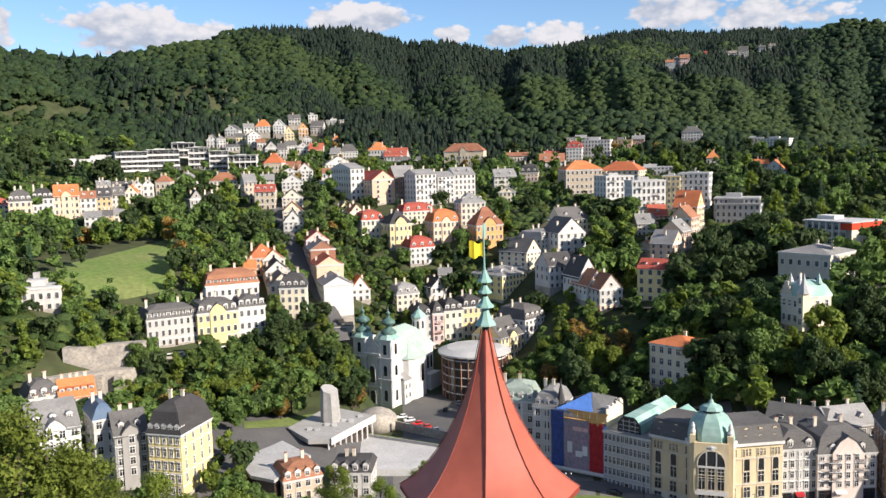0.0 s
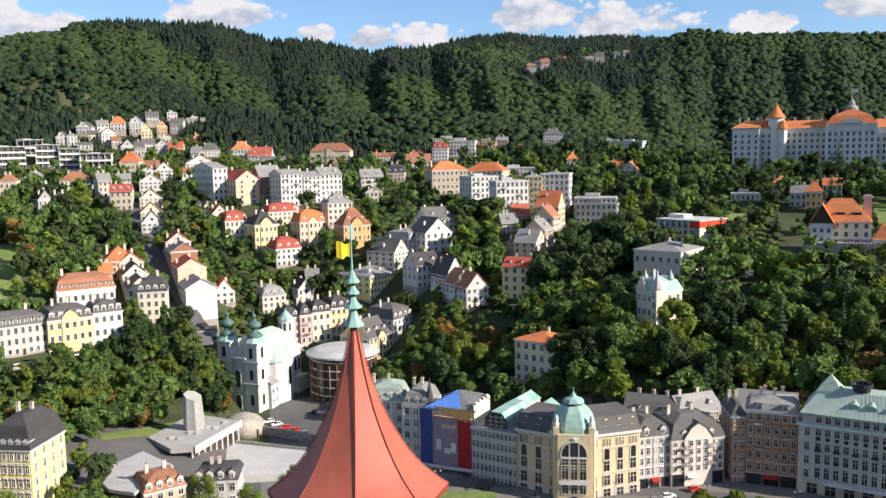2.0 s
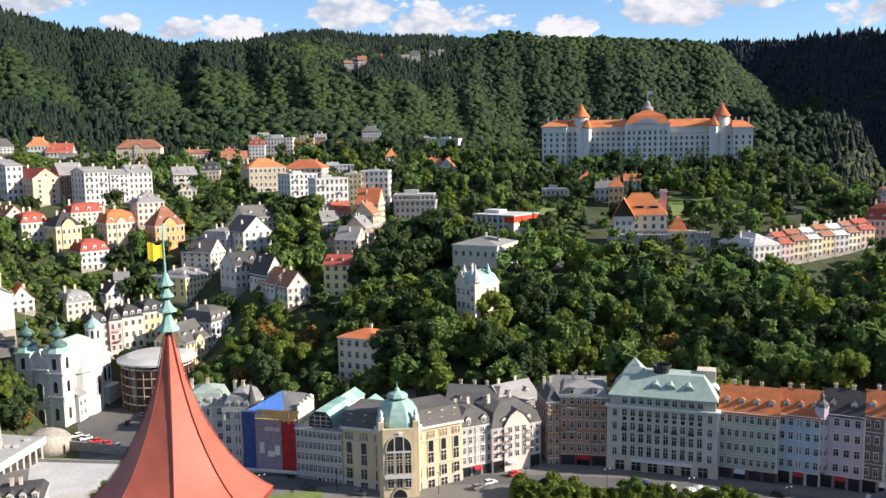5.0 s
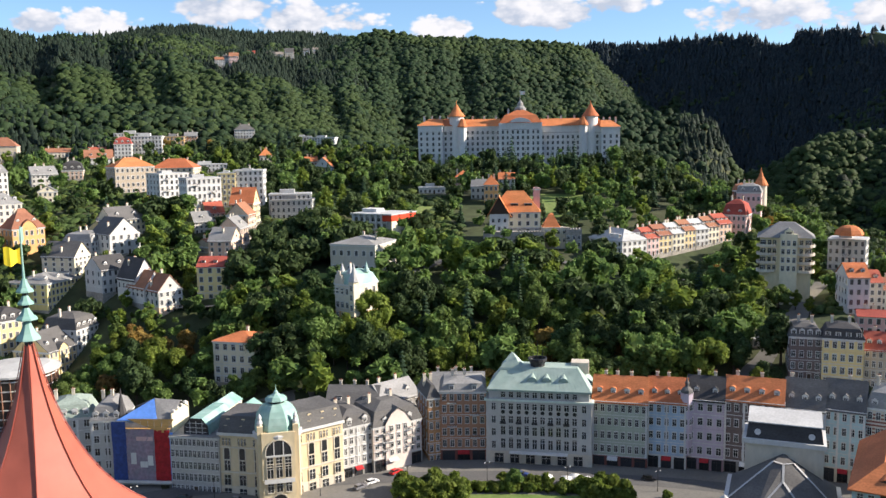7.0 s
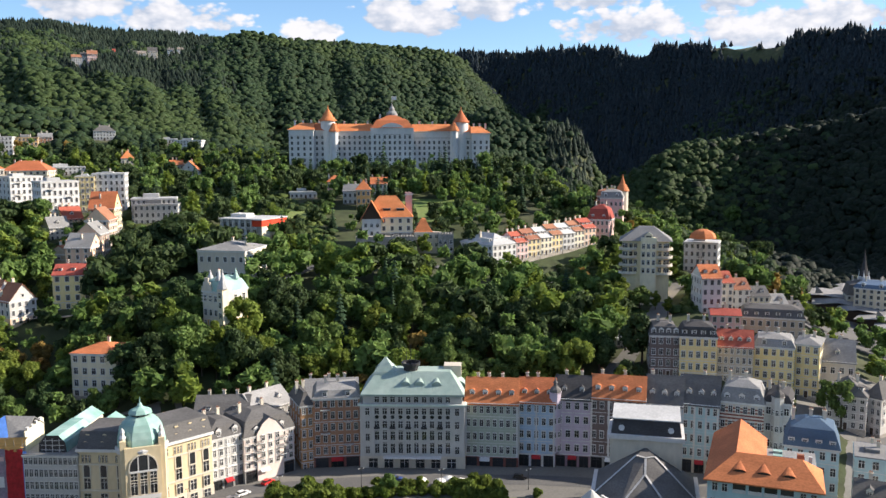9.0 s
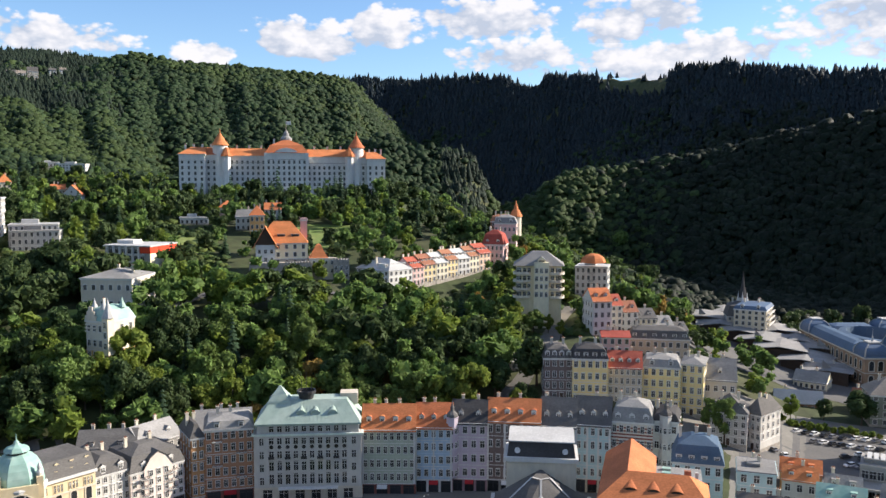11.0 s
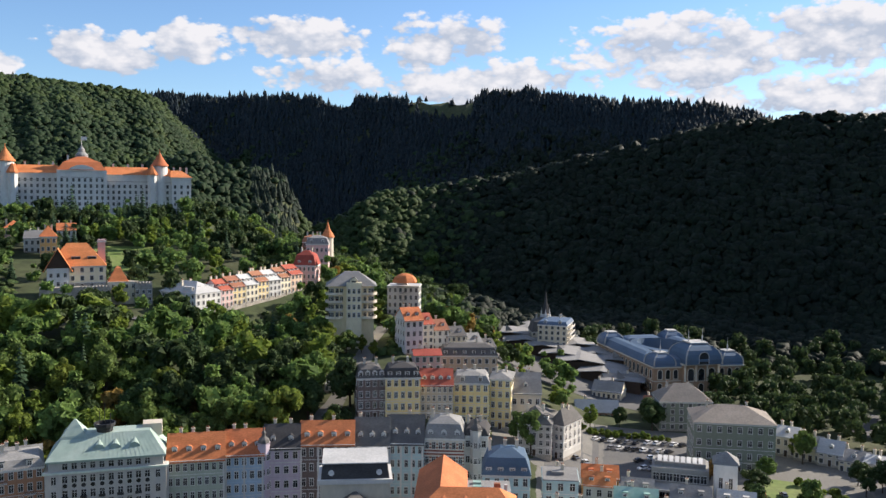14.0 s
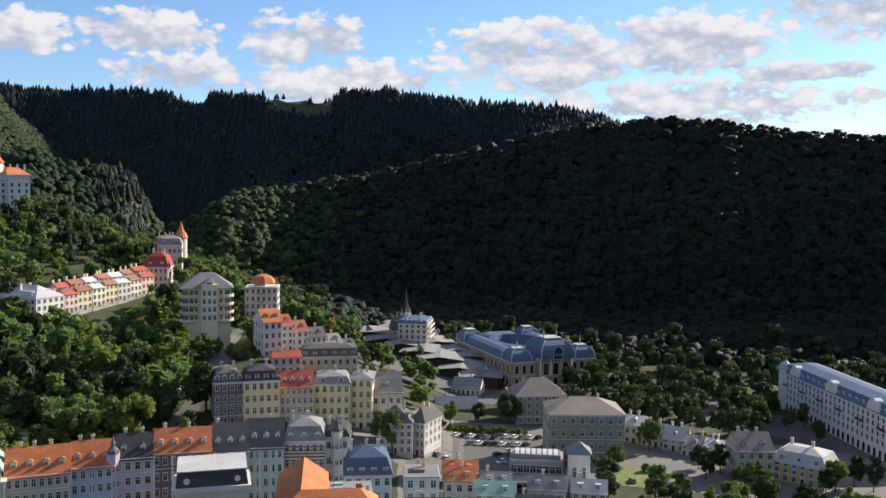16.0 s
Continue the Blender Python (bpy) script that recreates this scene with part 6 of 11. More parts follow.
def green_hotel():
    r = thing("green_roofed_hotel", "broad grey-white hotel with a mint green copper roof", "hotel", pose(149.5, 213.2, 0, 0, 0, -39.7))
    W, D, E = 32.7, 17.0, 20.6
    box_part("wall", r, (-W / 2, W / 2, 0, D, -4, E), LGREY)
    box_part("attic", r, (-W / 2 + 0.9, W / 2 - 0.9, 0.5, D, E, E + 3.0), LGREY)
    band("cornice", r, (-W / 2, W / 2, 0, D), 0.55, E - 0.6, E - 0.02, MINT)
    band("cornice", r, (-W / 2 + 0.9, W / 2 - 0.9, 0.5, D), 0.7, E + 2.5, E + 3.1, PATINA)
    band("plinth", r, (-W / 2, W / 2, 0, D), 0.12, -4, 3.9, BEIGE)
    for x in (-W / 2 + 2.4, W / 2 - 2.4):
        box_part("pilaster", r, (x - 2.2, x + 2.2, -0.35, 0, 3.9, E - 0.6), LGREY)
    cols = [-W / 2 + 5.3 + i * (W - 10.6) / 9 for i in range(10)]
    for i, x in enumerate(cols):
        for z, h, st in ((4.9, 3.0, "arch" if i % 2 else "plain"), (9.2, 2.6, "hood" if i % 2 == 0 else "arch"), (13.0, 2.2, "plain"), (17.4, 1.9, "plain"), (E + 0.5, 1.7, "bare")):
            part("window", window_mesh(1.3, h, st, LGREY), None, r, m=pose(x, -0.01 if z < E else 0.49, z))
        bm = bmesh.new()
        lathe(bm, [(0.62, 0), (0.62, 0.1)], 12)
        part("roundel", bm, GLASS, r, m=pose(x, -0.02, 16.5, 90, 0, 0))
        if i % 2 == 0:
            bm = bmesh.new()
            quad_box(bm, -0.9, 0.9, -0.75, 0, 0, 0.14)
            quad_box(bm, -0.9, 0.9, -0.75, -0.68, 0.14, 0.95, 1)
            part("balcony", bm, [LGREY, IRON], r, m=pose(x, -0.02, 12.7))
    for x in (-W / 2 + 2.4, W / 2 - 2.4):
        for z in (4.9, 9.0, 13.0, 17.2):
            part("window", window_mesh(1.2, 2.2, "plain", LGREY), None, r, m=pose(x, -0.36 if x < W / 2 - 1 else -0.01, z))
    for i in range(6):
        part("window", window_mesh(2.6, 2.6, "bare", IRON), None, r, m=pose(-W / 2 + 4 + i * 4.9, -0.14, 0.4))
    box_part("canopy", r, (-9, 9, -2.2, 0, 3.7, 4.0), TRIM)
    bm = bmesh.new()
    x0, x1, y0, y1, z0 = -W / 2 + 0.2, W / 2 - 0.2, -0.2, D + 0.4, E + 3.1
    a = [(x0, y0, z0), (x1, y0, z0), (x1, y1, z0), (x0, y1, z0)]
    b = [(x0 + 4.5, y0 + 7, z0 + 5.6), (x1 - 4.5, y0 + 7, z0 + 5.6), (x1 - 4.5, y1 - 4, z0 + 5.6), (x0 + 4.5, y1 - 4, z0 + 5.6)]
    for i in range(4):
        polygon(bm, (a[i], a[(i + 1) % 4], b[(i + 1) % 4], b[i]))
    polygon(bm, b)
    bmesh.ops.remove_doubles(bm, verts=bm.verts, dist=0.01)
    part("roof", bm, PATINA, r, "mint green standing-seam copper roof")
    for i in range(26):
        t = (i + 0.5) / 26
        xa, xb = x0 + (x1 - x0) * t, x0 + 4.5 + (x1 - x0 - 9) * t
        bm = bmesh.new()
        polygon(bm, [(xa - 0.05, y0, z0 + 0.02), (xa + 0.05, y0, z0 + 0.02), (xb + 0.05, y0 + 7, z0 + 5.68), (xb - 0.05, y0 + 7, z0 + 5.68)])
        polygon(bm, [(xa, y0, z0), (xa, y0, z0 + 0.06), (xb, y0 + 7, z0 + 5.66), (xb, y0 + 7, z0 + 5.6)])
        part("seam", bm, PATINA, r)
    # left pavilion roof
    bm = bmesh.new()
    lathe(bm, [(7.0, z0 + 1.5), (5.2, z0 + 4.8), (4.8, z0 + 5.4), (0.3, z0 + 9.6)], 4, x0 + 7.0, y0 + 9.5, 0, math.pi / 4)
    part("pavilion_roof", bm, PATINA, r)
    for x in (-2.2, 2.2, 7.5):
        bm = bmesh.new()
        n = 6
        arc = [(1.6 * math.cos(math.pi * (1 - i / n)), 1.5 * math.sin(math.pi * i / n)) for i in range(n + 1)]
        f = [bm.verts.new((px, 0, pz)) for px, pz in arc]
        tip = bm.verts.new((0, 3.4, 2.4))
        for p, q in zip(f, f[1:]):
            bm.faces.new((p, q, tip))
        bm.faces.new(list(reversed(f)))
        part("eye_dormer", bm, PATINA, r, m=pose(x, y0 + 2.6, z0 + 2.0))
    # round lookout platform with aerials
    bm = bmesh.new()
    lathe(bm, [(2.2, z0 + 5.6), (2.4, z0 + 6.6), (3.0, z0 + 7.4), (3.0, z0 + 8.2), (2.7, z0 + 8.2), (2.7, z0 + 7.6)], 14, -1.0, y0 + 9, cap=False)
    part("lookout", bm, IRON, r, "dark round rooftop platform")
    for i, (x, h) in enumerate(((-2.4, 3.5), (-1.0, 6.0), (0.6, 3.0))):
        bm = bmesh.new()
        lathe(bm, [(0.12, z0 + 8.0), (0.06, z0 + 8.0 + h)], 6, x, y0 + 9)
        part("aerial", bm, IRON, r)
    box_part("plant_room", r, (9.5, 15.0, 10, 15, z0 + 3.0, z0 + 6.6), BEIGE)


church()
grand_hotel()
spa_palace()
riverside_palace()
corner_bank()
green_hotel()


def prism(bm, pts, z0, z1, mat=0, top=None):
    """An upright block over a plan outline."""
    lo = [bm.verts.new((x, y, z0)) for x, y in pts]
    hi = [bm.verts.new((x, y, z1)) for x, y in pts]
    n = len(pts)
    for i in range(n):
        bm.faces.new((lo[i], lo[(i + 1) % n], hi[(i + 1) % n], hi[i])).material_index = mat
    bm.faces.new(hi).material_index = mat if top is None else top
    bm.faces.new(list(reversed(lo))).material_index = mat
    bmesh.ops.recalc_face_normals(bm, faces=bm.faces)


def prism_part(name, root, pts, z0, z1, mat, label=""):
    bm = bmesh.new()
    prism(bm, pts, z0, z1)
    return part(name, bm, mat, root, label)


def geyser_hall():
    """The flat concrete spring hall by the river with its steam chimney."""
    r = thing("spring_hall", "modern flat-roofed concrete spring hall with a steam chimney", "colonnade", pose(0, 0, 0))
    roof = [(-55, 284), (-46, 271), (-38.6, 271), (-26.6, 295.6), (-44, 308)]
    inner = [(x * 0.9 - 4.2, y * 0.9 + 28.6) for x, y in roof]
    prism_part("glass_wall", r, inner, -2, 8.0, BRONZE)
    prism_part("roof", r, roof, 8.0, 9.6, CONCRETE, "pale concrete roof slab")
    prism_part("fascia", r, [(-38.7, 270.8), (-26.3, 295.5), (-26.0, 295.3), (-38.4, 270.6)], 7.6, 9.9, TRIM)
    for k in range(9):
        f = k / 8
        x, y = -38.6 + 12 * f - 0.8, 271 + 24.6 * f + 0.4
        box_part("column", r, (x - 0.25, x + 0.25, y - 0.25, y + 0.25, -2, 8.0), TRIM)
    # fluted chimney with a sloping mouth
    bm = bmesh.new()
    n = 14
    lo, hi = [], []
    for i in range(n):
        a = 2 * math.pi * i / n
        k = 1.0 if i % 2 else 0.88
        lo.append(bm.verts.new((-41 + 3.7 * k * math.cos(a), 290 + 2.6 * k * math.sin(a), 9.0)))
        hi.append(bm.verts.new((-41.2 + 3.0 * k * math.cos(a), 290 + 2.2 * k * math.sin(a), 21.0 + 1.3 * math.cos(a - 2.2))))
    for i in range(n):
        bm.faces.new((lo[i], lo[(i + 1) % n], hi[(i + 1) % n], hi[i]))
    bm.faces.new(hi)
    part("chimney", bm, CONCRETE, r, "fluted concrete steam chimney")
    for i in range(7):
        x, y = -47 + 2.6 * i, 281 + 2.2 * i - (3 if i % 2 else 0)
        box_part("roof_light", r, (x - 0.8, x + 0.8, y - 0.6, y + 0.6, 9.6, 10.3), PALE)
    low = [(-63.7, 247.9), (-53.1, 264.9), (-42.0, 250.7), (-49.2, 231.2), (-56.4, 235.1)]
    prism_part("wing", r, [(x * 0.96 - 2.2, y * 0.96 + 10) for x, y in low], -2, 10.6, BRONZE)
    prism_part("roof", r, low, 10.6, 11.5, PALE, "pale flat roof")
    dome = thing("mound_roof", "low sandy domed roof beside the spring hall", "roof", pose(-27, 311, 0))
    bm = bmesh.new()
    lathe(bm, [(7.5, 0), (7.4, 4.5), (5.6, 6.2), (2.8, 7.4), (0.3, 8.0)], 18)
    part("shell", bm, STONE, dome, smooth=True)
    t = thing("terrace", "broad pale terrace slab with a grass strip by the river", "terrace", pose(0, 0, 0))
    prism_part("slab", t, [(-33, 296), (-4, 281), (-8, 262), (-30, 262)], -2, 2.4, PALE)
    prism_part("parapet", t, [(-33, 296.4), (-4, 281.4), (-4, 281.0), (-33, 296)], 2.4, 3.4, CONCRETE)
    prism_part("river_wall", t, [(-29, 316), (2, 293), (2, 292.2), (-29, 315.2)], -2, 3.2, STONE)
    prism_part("grass_strip", t, [(-31, 300), (0, 285), (0, 287), (-31, 302.5)], -2, 1.2, LAWN)


def curved_house():
    r = thing("curved_glass_house", "curved dark-glazed building with white floor bands and a white roof", "building", pose(11, 353, 0))
    bm = bmesh.new()
    lathe(bm, [(13.5, -2), (13.5, 18.5)], 28)
    part("glazing", bm, BRONZE, r, "dark bronze curved glazing")
    for i in range(5):
        bm = bmesh.new()
        lathe(bm, [(13.7, 3.2 + 3.4 * i), (13.85, 3.3 + 3.4 * i), (13.85, 3.6 + 3.4 * i), (13.7, 3.7 + 3.4 * i)], 28, cap=False)
        part("floor_band", bm, LGREY if i < 4 else TRIM, r)
    for i in range(28):
        a = 2 * math.pi * i / 28
        box_part("fin", r, (-0.12, 0.12, -14.0, -13.4, -2, 18), BROWN, m=pose(0, 0, 0, 0, 0, math.degrees(a)))
    bm = bmesh.new()
    lathe(bm, [(15.2, 18.5), (15.2, 19.2), (11.5, 20.6), (0.5, 21.4)], 28)
    part("roof", bm, PALE, r, "white sheet roof with a wide brim")


def scaffold_house():
    r = thing("scaffolded_house", "town house under repair behind blue and red scaffold sheeting", "house", pose(38.5, 254.7, 0, 0, 0, -33.3))
    HOUSES.append((38.5, 254.7, 18))
    box_part("wall", r, (-8.75, 8.75, 1.4, 14, -4, 20.5), LGREY)
    for x0, x1, z1, mt, nm in ((-8.7, -4.4, 21.2, TARP_BLUE, "blue_sheeting"), (-4.4, 4.0, 19.0, NET, "netting"), (4.0, 8.6, 18.8, TARP_RED, "red_netting")):
        bm = bmesh.new()
        n = 9
        rows = []
        rng = random.Random(int(x0 * 10))
        for j in range(8):
            rows.append([bm.verts.new((x0 + (x1 - x0) * i / n, 0.1 + rng.uniform(-0.14, 0.14), 3.6 + (z1 - 3.6) * j / 7)) for i in range(n + 1)])
        for p, q in zip(rows, rows[1:]):
            for i in range(n):
                bm.faces.new((p[i], p[i + 1], q[i + 1], q[i]))
        part(nm, bm, mt, r, smooth=True)
    for x in (-8.7, -6.5, -4.3, -2.1, 0.1, 2.2, 4.1, 6.4, 8.6):
        bm = bmesh.new()
        lathe(bm, [(0.06, -1), (0.06, 21.5)], 6, x, 0.3)
        part("scaffold_pole", bm, LEAD, r)
    for z in (5.8, 8.0, 10.2, 12.4, 14.6, 16.8, 19.0):
        box_part("scaffold_deck", r, (-8.7, 8.6, 0.25, 1.3, z, z + 0.12), BOARDS)
    box_part("hoarding", r, (-9.5, 9.0, -1.2, -0.6, 3.2, 3.9), TRIM)
    box_part("blue_sheeting", r, (8.6, 9.4, 0.0, 0.6, -1, 18), TARP_SKY)
    box_part("banner", r, (-1.6, 3.6, 0.0, 0.06, 15.6, 16.8), PINK)
    for x, z, w, h in ((-2.4, 8.6, 1.6, 3.4), (0.6, 7.6, 2.2, 1.8), (2.6, 8.2, 1.6, 3.0)):
        box_part("print_patch", r, (x - w / 2, x + w / 2, -0.06, 0.0, z, z + h), TRIM)
    # open roof: boards below, blue tarpaulin above
    bm = bmesh.new()
    slab(bm, [(-7.4, 1.0, 21.3), (4.6, 1.4, 21.6), (1.6, 7.2, 26.2)])
    part("tarpaulin", bm, TARP_SKY, r, "bright blue roof tarpaulin")
    bm = bmesh.new()
    slab(bm, [(1.7, 7.2, 26.2), (4.7, 1.4, 21.6), (8.7, 1.4, 21.6), (9.4, 7.6, 25.6)])
    slab(bm, [(1.7, 7.3, 26.2), (9.4, 7.7, 25.6), (9.4, 14.2, 21.6), (-7.4, 14.2, 21.6)])
    part("roof", bm, LEAD, r)
    box_part("fire_wall", r, (8.75, 9.15, 1.2, 14.2, -4, 23.2), CREAM)
    for y in (3.0, 6.0, 9.0, 12.0):
        box_part("wall_cap", r, (8.6, 9.3, y - 0.5, y + 0.5, 23.2, 24.0), TRIM)
    for i in range(11):
        bm = bmesh.new()
        f = i / 10
        slab(bm, [(-4.2 + 13 * f, 0.6, 22.0), (-3.0 + 13 * f, 0.6, 22.0), (5.9 + 1.2 * f, 0.1, 18.6 - 0.4 * f), (5.0 + 1.2 * f, 0.1, 18.6 - 0.4 * f)], 0.1)
        part("board", bm, BOARDS, r)
    windows_on(r, pose(0, 1.39, 0), 17, [6.4, 9.8, 13.2, 16.6], 6, "plain", 1.2, 1.8)
    # neighbour with the long green vault
    n2 = house("five-storey grey office house with a long green copper vault roof", 51.6, 245.1, 0.0, 15.0, 15, 17.2, -39.6, 5, "flat", 0.9, LGREY, LEAD, 0, cols=11, style="bare", ledges=False, chimneys=0)
    bm = bmesh.new()
    sec = [(-3.9, 17.4), (-3.6, 20.2), (-1.8, 22.2), (1.8, 22.2), (3.6, 20.2), (3.9, 17.4)]
    for (xa, za), (xb, zb) in zip(sec, sec[1:]):
        polygon(bm, [(xa, 1.6, za), (xb, 1.6, zb), (xb, 17, zb), (xa, 17, za)])
    polygon(bm, [(x, 17, z) for x, z in sec])
    bmesh.ops.remove_doubles(bm, verts=bm.verts, dist=0.01)
    bmesh.ops.recalc_face_normals(bm, faces=bm.faces)
    part("vault_roof", bm, COPPER, n2, "green copper vault")
    bm = bmesh.new()
    polygon(bm, [(x, 1.62, z) for x, z in sec])
    part("gable_glass", bm, GLASS, n2)
    for i in range(len(sec) - 1):
        (xa, za), (xb, zb) = sec[i], sec[i + 1]
        bm = bmesh.new()
        polygon(bm, [(xa, 1.5, za), (xb, 1.5, zb), (xb * 0.9, 1.5, 17.4 + (zb - 17.4) * 0.9), (xa * 0.9, 1.5, 17.4 + (za - 17.4) * 0.9)])
        part("gable_frame", bm, IRON, n2)
    for z in (18.6, 19.9, 21.2):
        box_part("glazing_bar", n2, (-3.2, 3.2, 1.5, 1.6, z - 0.5, z - 0.36), TRIM)
    for x in (-1.9, 0, 1.9):
        box_part("glazing_bar", n2, (x - 0.07, x + 0.07, 1.5, 1.6, 17.6, 21.4), TRIM)
    for i, (x0, x1, y0, y1, z, mt) in enumerate(((-5, 1.5, 18, 30, 19.5, CREAM), (3.5, 9.5, 12, 28, 18.5, CREAM))):
        box_part("rear_wing", n2, (x0, x1, y0, y1, -4, z), mt)
        bm = bmesh.new()
        slab(bm, [(x0 - 0.4, y0 - 0.4, z + 0.2), ((x0 + x1) / 2, y0 - 0.4, z + 2.4), ((x0 + x1) / 2, y1, z + 2.4), (x0 - 0.4, y1, z + 0.2)])
        slab(bm, [(x1 + 0.4, y0 - 0.4, z + 0.2), ((x0 + x1) / 2, y0 - 0.4, z + 2.4), ((x0 + x1) / 2, y1, z + 2.4), (x1 + 0.4, y1, z + 0.2)])
        part("roof", bm, COPPER, n2)


def spire_roof(root, x, y, z, r, h, mat, sides=8, name="spire"):
    bm = bmesh.new()
    lathe(bm, [(r * 1.15, z), (r * 1.05, z + h * 0.08), (r * 0.45, z + h * 0.5), (r * 0.12, z + h * 0.85), (0.05, z + h)], sides, x, y)
    return part(name, bm, mat, root)


def hill_villa():
    r = house("large villa with steep orange tiled roofs and a timber gable", 242, 365.0, 53.5, 25, 17, 11.0, -33.6, 3, "hip", 10.5, CREAM, RUST, 0, style="hood", cols=6, chimneys=0, category="villa", base=STONE)
    # left gable wing, dark timber above white
    box_part("gable_wing", r, (-13, -3.5, -3.2, 6, -7, 10.5), WHITE)
    bm = bmesh.new()
    polygon(bm, [(-13.4, -3.3, 10.4), (-3.1, -3.3, 10.4), (-8.2, -3.3, 19.0)])
    ext = bmesh.ops.extrude_face_region(bm, geom=bm.faces[:])
    bmesh.ops.translate(bm, verts=[v for v in ext["geom"] if isinstance(v, bmesh.types.BMVert)], vec=(0, 8.0, 0))
    bmesh.ops.recalc_face_normals(bm, faces=bm.faces)
    part("timber_gable", bm, TIMBER, r, "dark timber-framed gable")
    for s in (-1, 1):
        bm = bmesh.new()
        slab(bm, [(-8.2 + s * 6.2, -4.4, 8.9), (-8.2, -4.4, 19.6), (-8.2, 7, 19.6), (-8.2 + s * 6.2, 7, 8.9)], 0.4)
        part("gable_roof", bm, RUST, r)
    windows_on(r, pose(-8.2, -3.22, 0), 9, [2.2, 6.2], 3, "hood", 1.2, 1.8, separate=True)
    for x in (-0.5, 6.5):
        bm = bmesh.new()
        quad_box(bm, x - 2, x + 2, 2.2, 7, 13.4, 15.4)
        part("shed_dormer", bm, LEAD, r)
        box_part("dormer_glass", r, (x - 1.7, x + 1.7, 2.15, 2.2, 13.7, 15.1), GLASS)
    box_part("stair_tower", r, (9.2, 12.6, 8, 11.4, 0, 23.0), PINK)
    band("cornice", r, (9.2, 12.6, 8, 11.4), 0.35, 21.6, 22.2, TRIM)
    box_part("terrace_wall", r, (-16, 14, -9, -4, -16, 2.0), STONE)
    for i in range(9):
        box_part("merlon", r, (1.2 + i * 1.45, 2.0 + i * 1.45, -9.1, -8.5, 2.0, 2.9), STONE)
    # annex with its own hipped roof and crenellated tower
    box_part("annex", r, (13, 27, -3, 8, -12, 3.4), BEIGE)
    bm = bmesh.new()
    lathe(bm, [(6.6, 3.4), (5.9, 4.0), (3.0, 7.6), (1.8, 9.6), (0.3, 10.4)], 4, 18, 2.2, 0, math.pi / 4)
    part("annex_roof", bm, RUST, r)
    box_part("annex_tower", r, (25, 33, -5, 4, -14, 2.5), STONE)
    for i in range(6):
        box_part("merlon", r, (25.1 + i * 1.4, 25.9 + i * 1.4, -5.05, -4.4, 2.5, 3.4), STONE)
    windows_on(r, pose(29, -5.02, 0), 8, [-6, -2.4], 3, "plain", 1.2, 1.8, separate=True)
    windows_on(r, pose(20, -3.02, 0), 12, [-4, 0.2], 4, "plain", 1.2, 1.8, separate=True)


def castle_villa():
    r = house("ornate beige villa with stepped gable and small spires", 120.9, 298.2, 34.4, 10.4, 12.5, 13.6, -67.7, 3, "mansard", 5.0, BEIGE, COPPER, 0, style="hood", cols=4, chimneys=1, category="villa", base=OCHRE, below=14.0)
    bm = bmesh.new()
    pts = [(-5.2, 13.6), (-0.2, 13.6), (-0.2, 15.2), (-1.0, 15.2), (-1.0, 16.8), (-1.8, 16.8), (-1.8, 18.4), (-3.6, 18.4), (-3.6, 16.8), (-4.4, 16.8), (-4.4, 15.2), (-5.2, 15.2)]
    polygon(bm, [(x, -0.4, z) for x, z in pts])
    ext = bmesh.ops.extrude_face_region(bm, geom=bm.faces[:])
    bmesh.ops.translate(bm, verts=[v for v in ext["geom"] if isinstance(v, bmesh.types.BMVert)], vec=(0, 1.0, 0))
    bmesh.ops.recalc_face_normals(bm, faces=bm.faces)
    part("stepped_gable", bm, BEIGE, r)
    for z in (9.4, 10.6, 11.8, 13.0):
        box_part("stone_band", r, (-5.75, 0, -0.14, -0.02, z, z + 0.5), BEIGE)
    box_part("corner_bay", r, (3.6, 6.2, -1.4, 1.8, 2, 15.0), CREAM)
    spire_roof(r, 4.9, 0.2, 15.0, 2.0, 7.0, PALE)
    spire_roof(r, 0.6, 2.6, 17.4, 1.2, 4.2, PALE)
    spire_roof(r, -4.6, 3.6, 17.6, 1.0, 3.6, PALE)
    spire_roof(r, 3.4, 8.5, 17.6, 1.2, 4.0, COPPER)
    for z in (4.2, 8.0, 11.6):
        part("window", window_mesh(1.2, 2.0, "hood"), None, r, m=pose(4.9, -1.42, z))


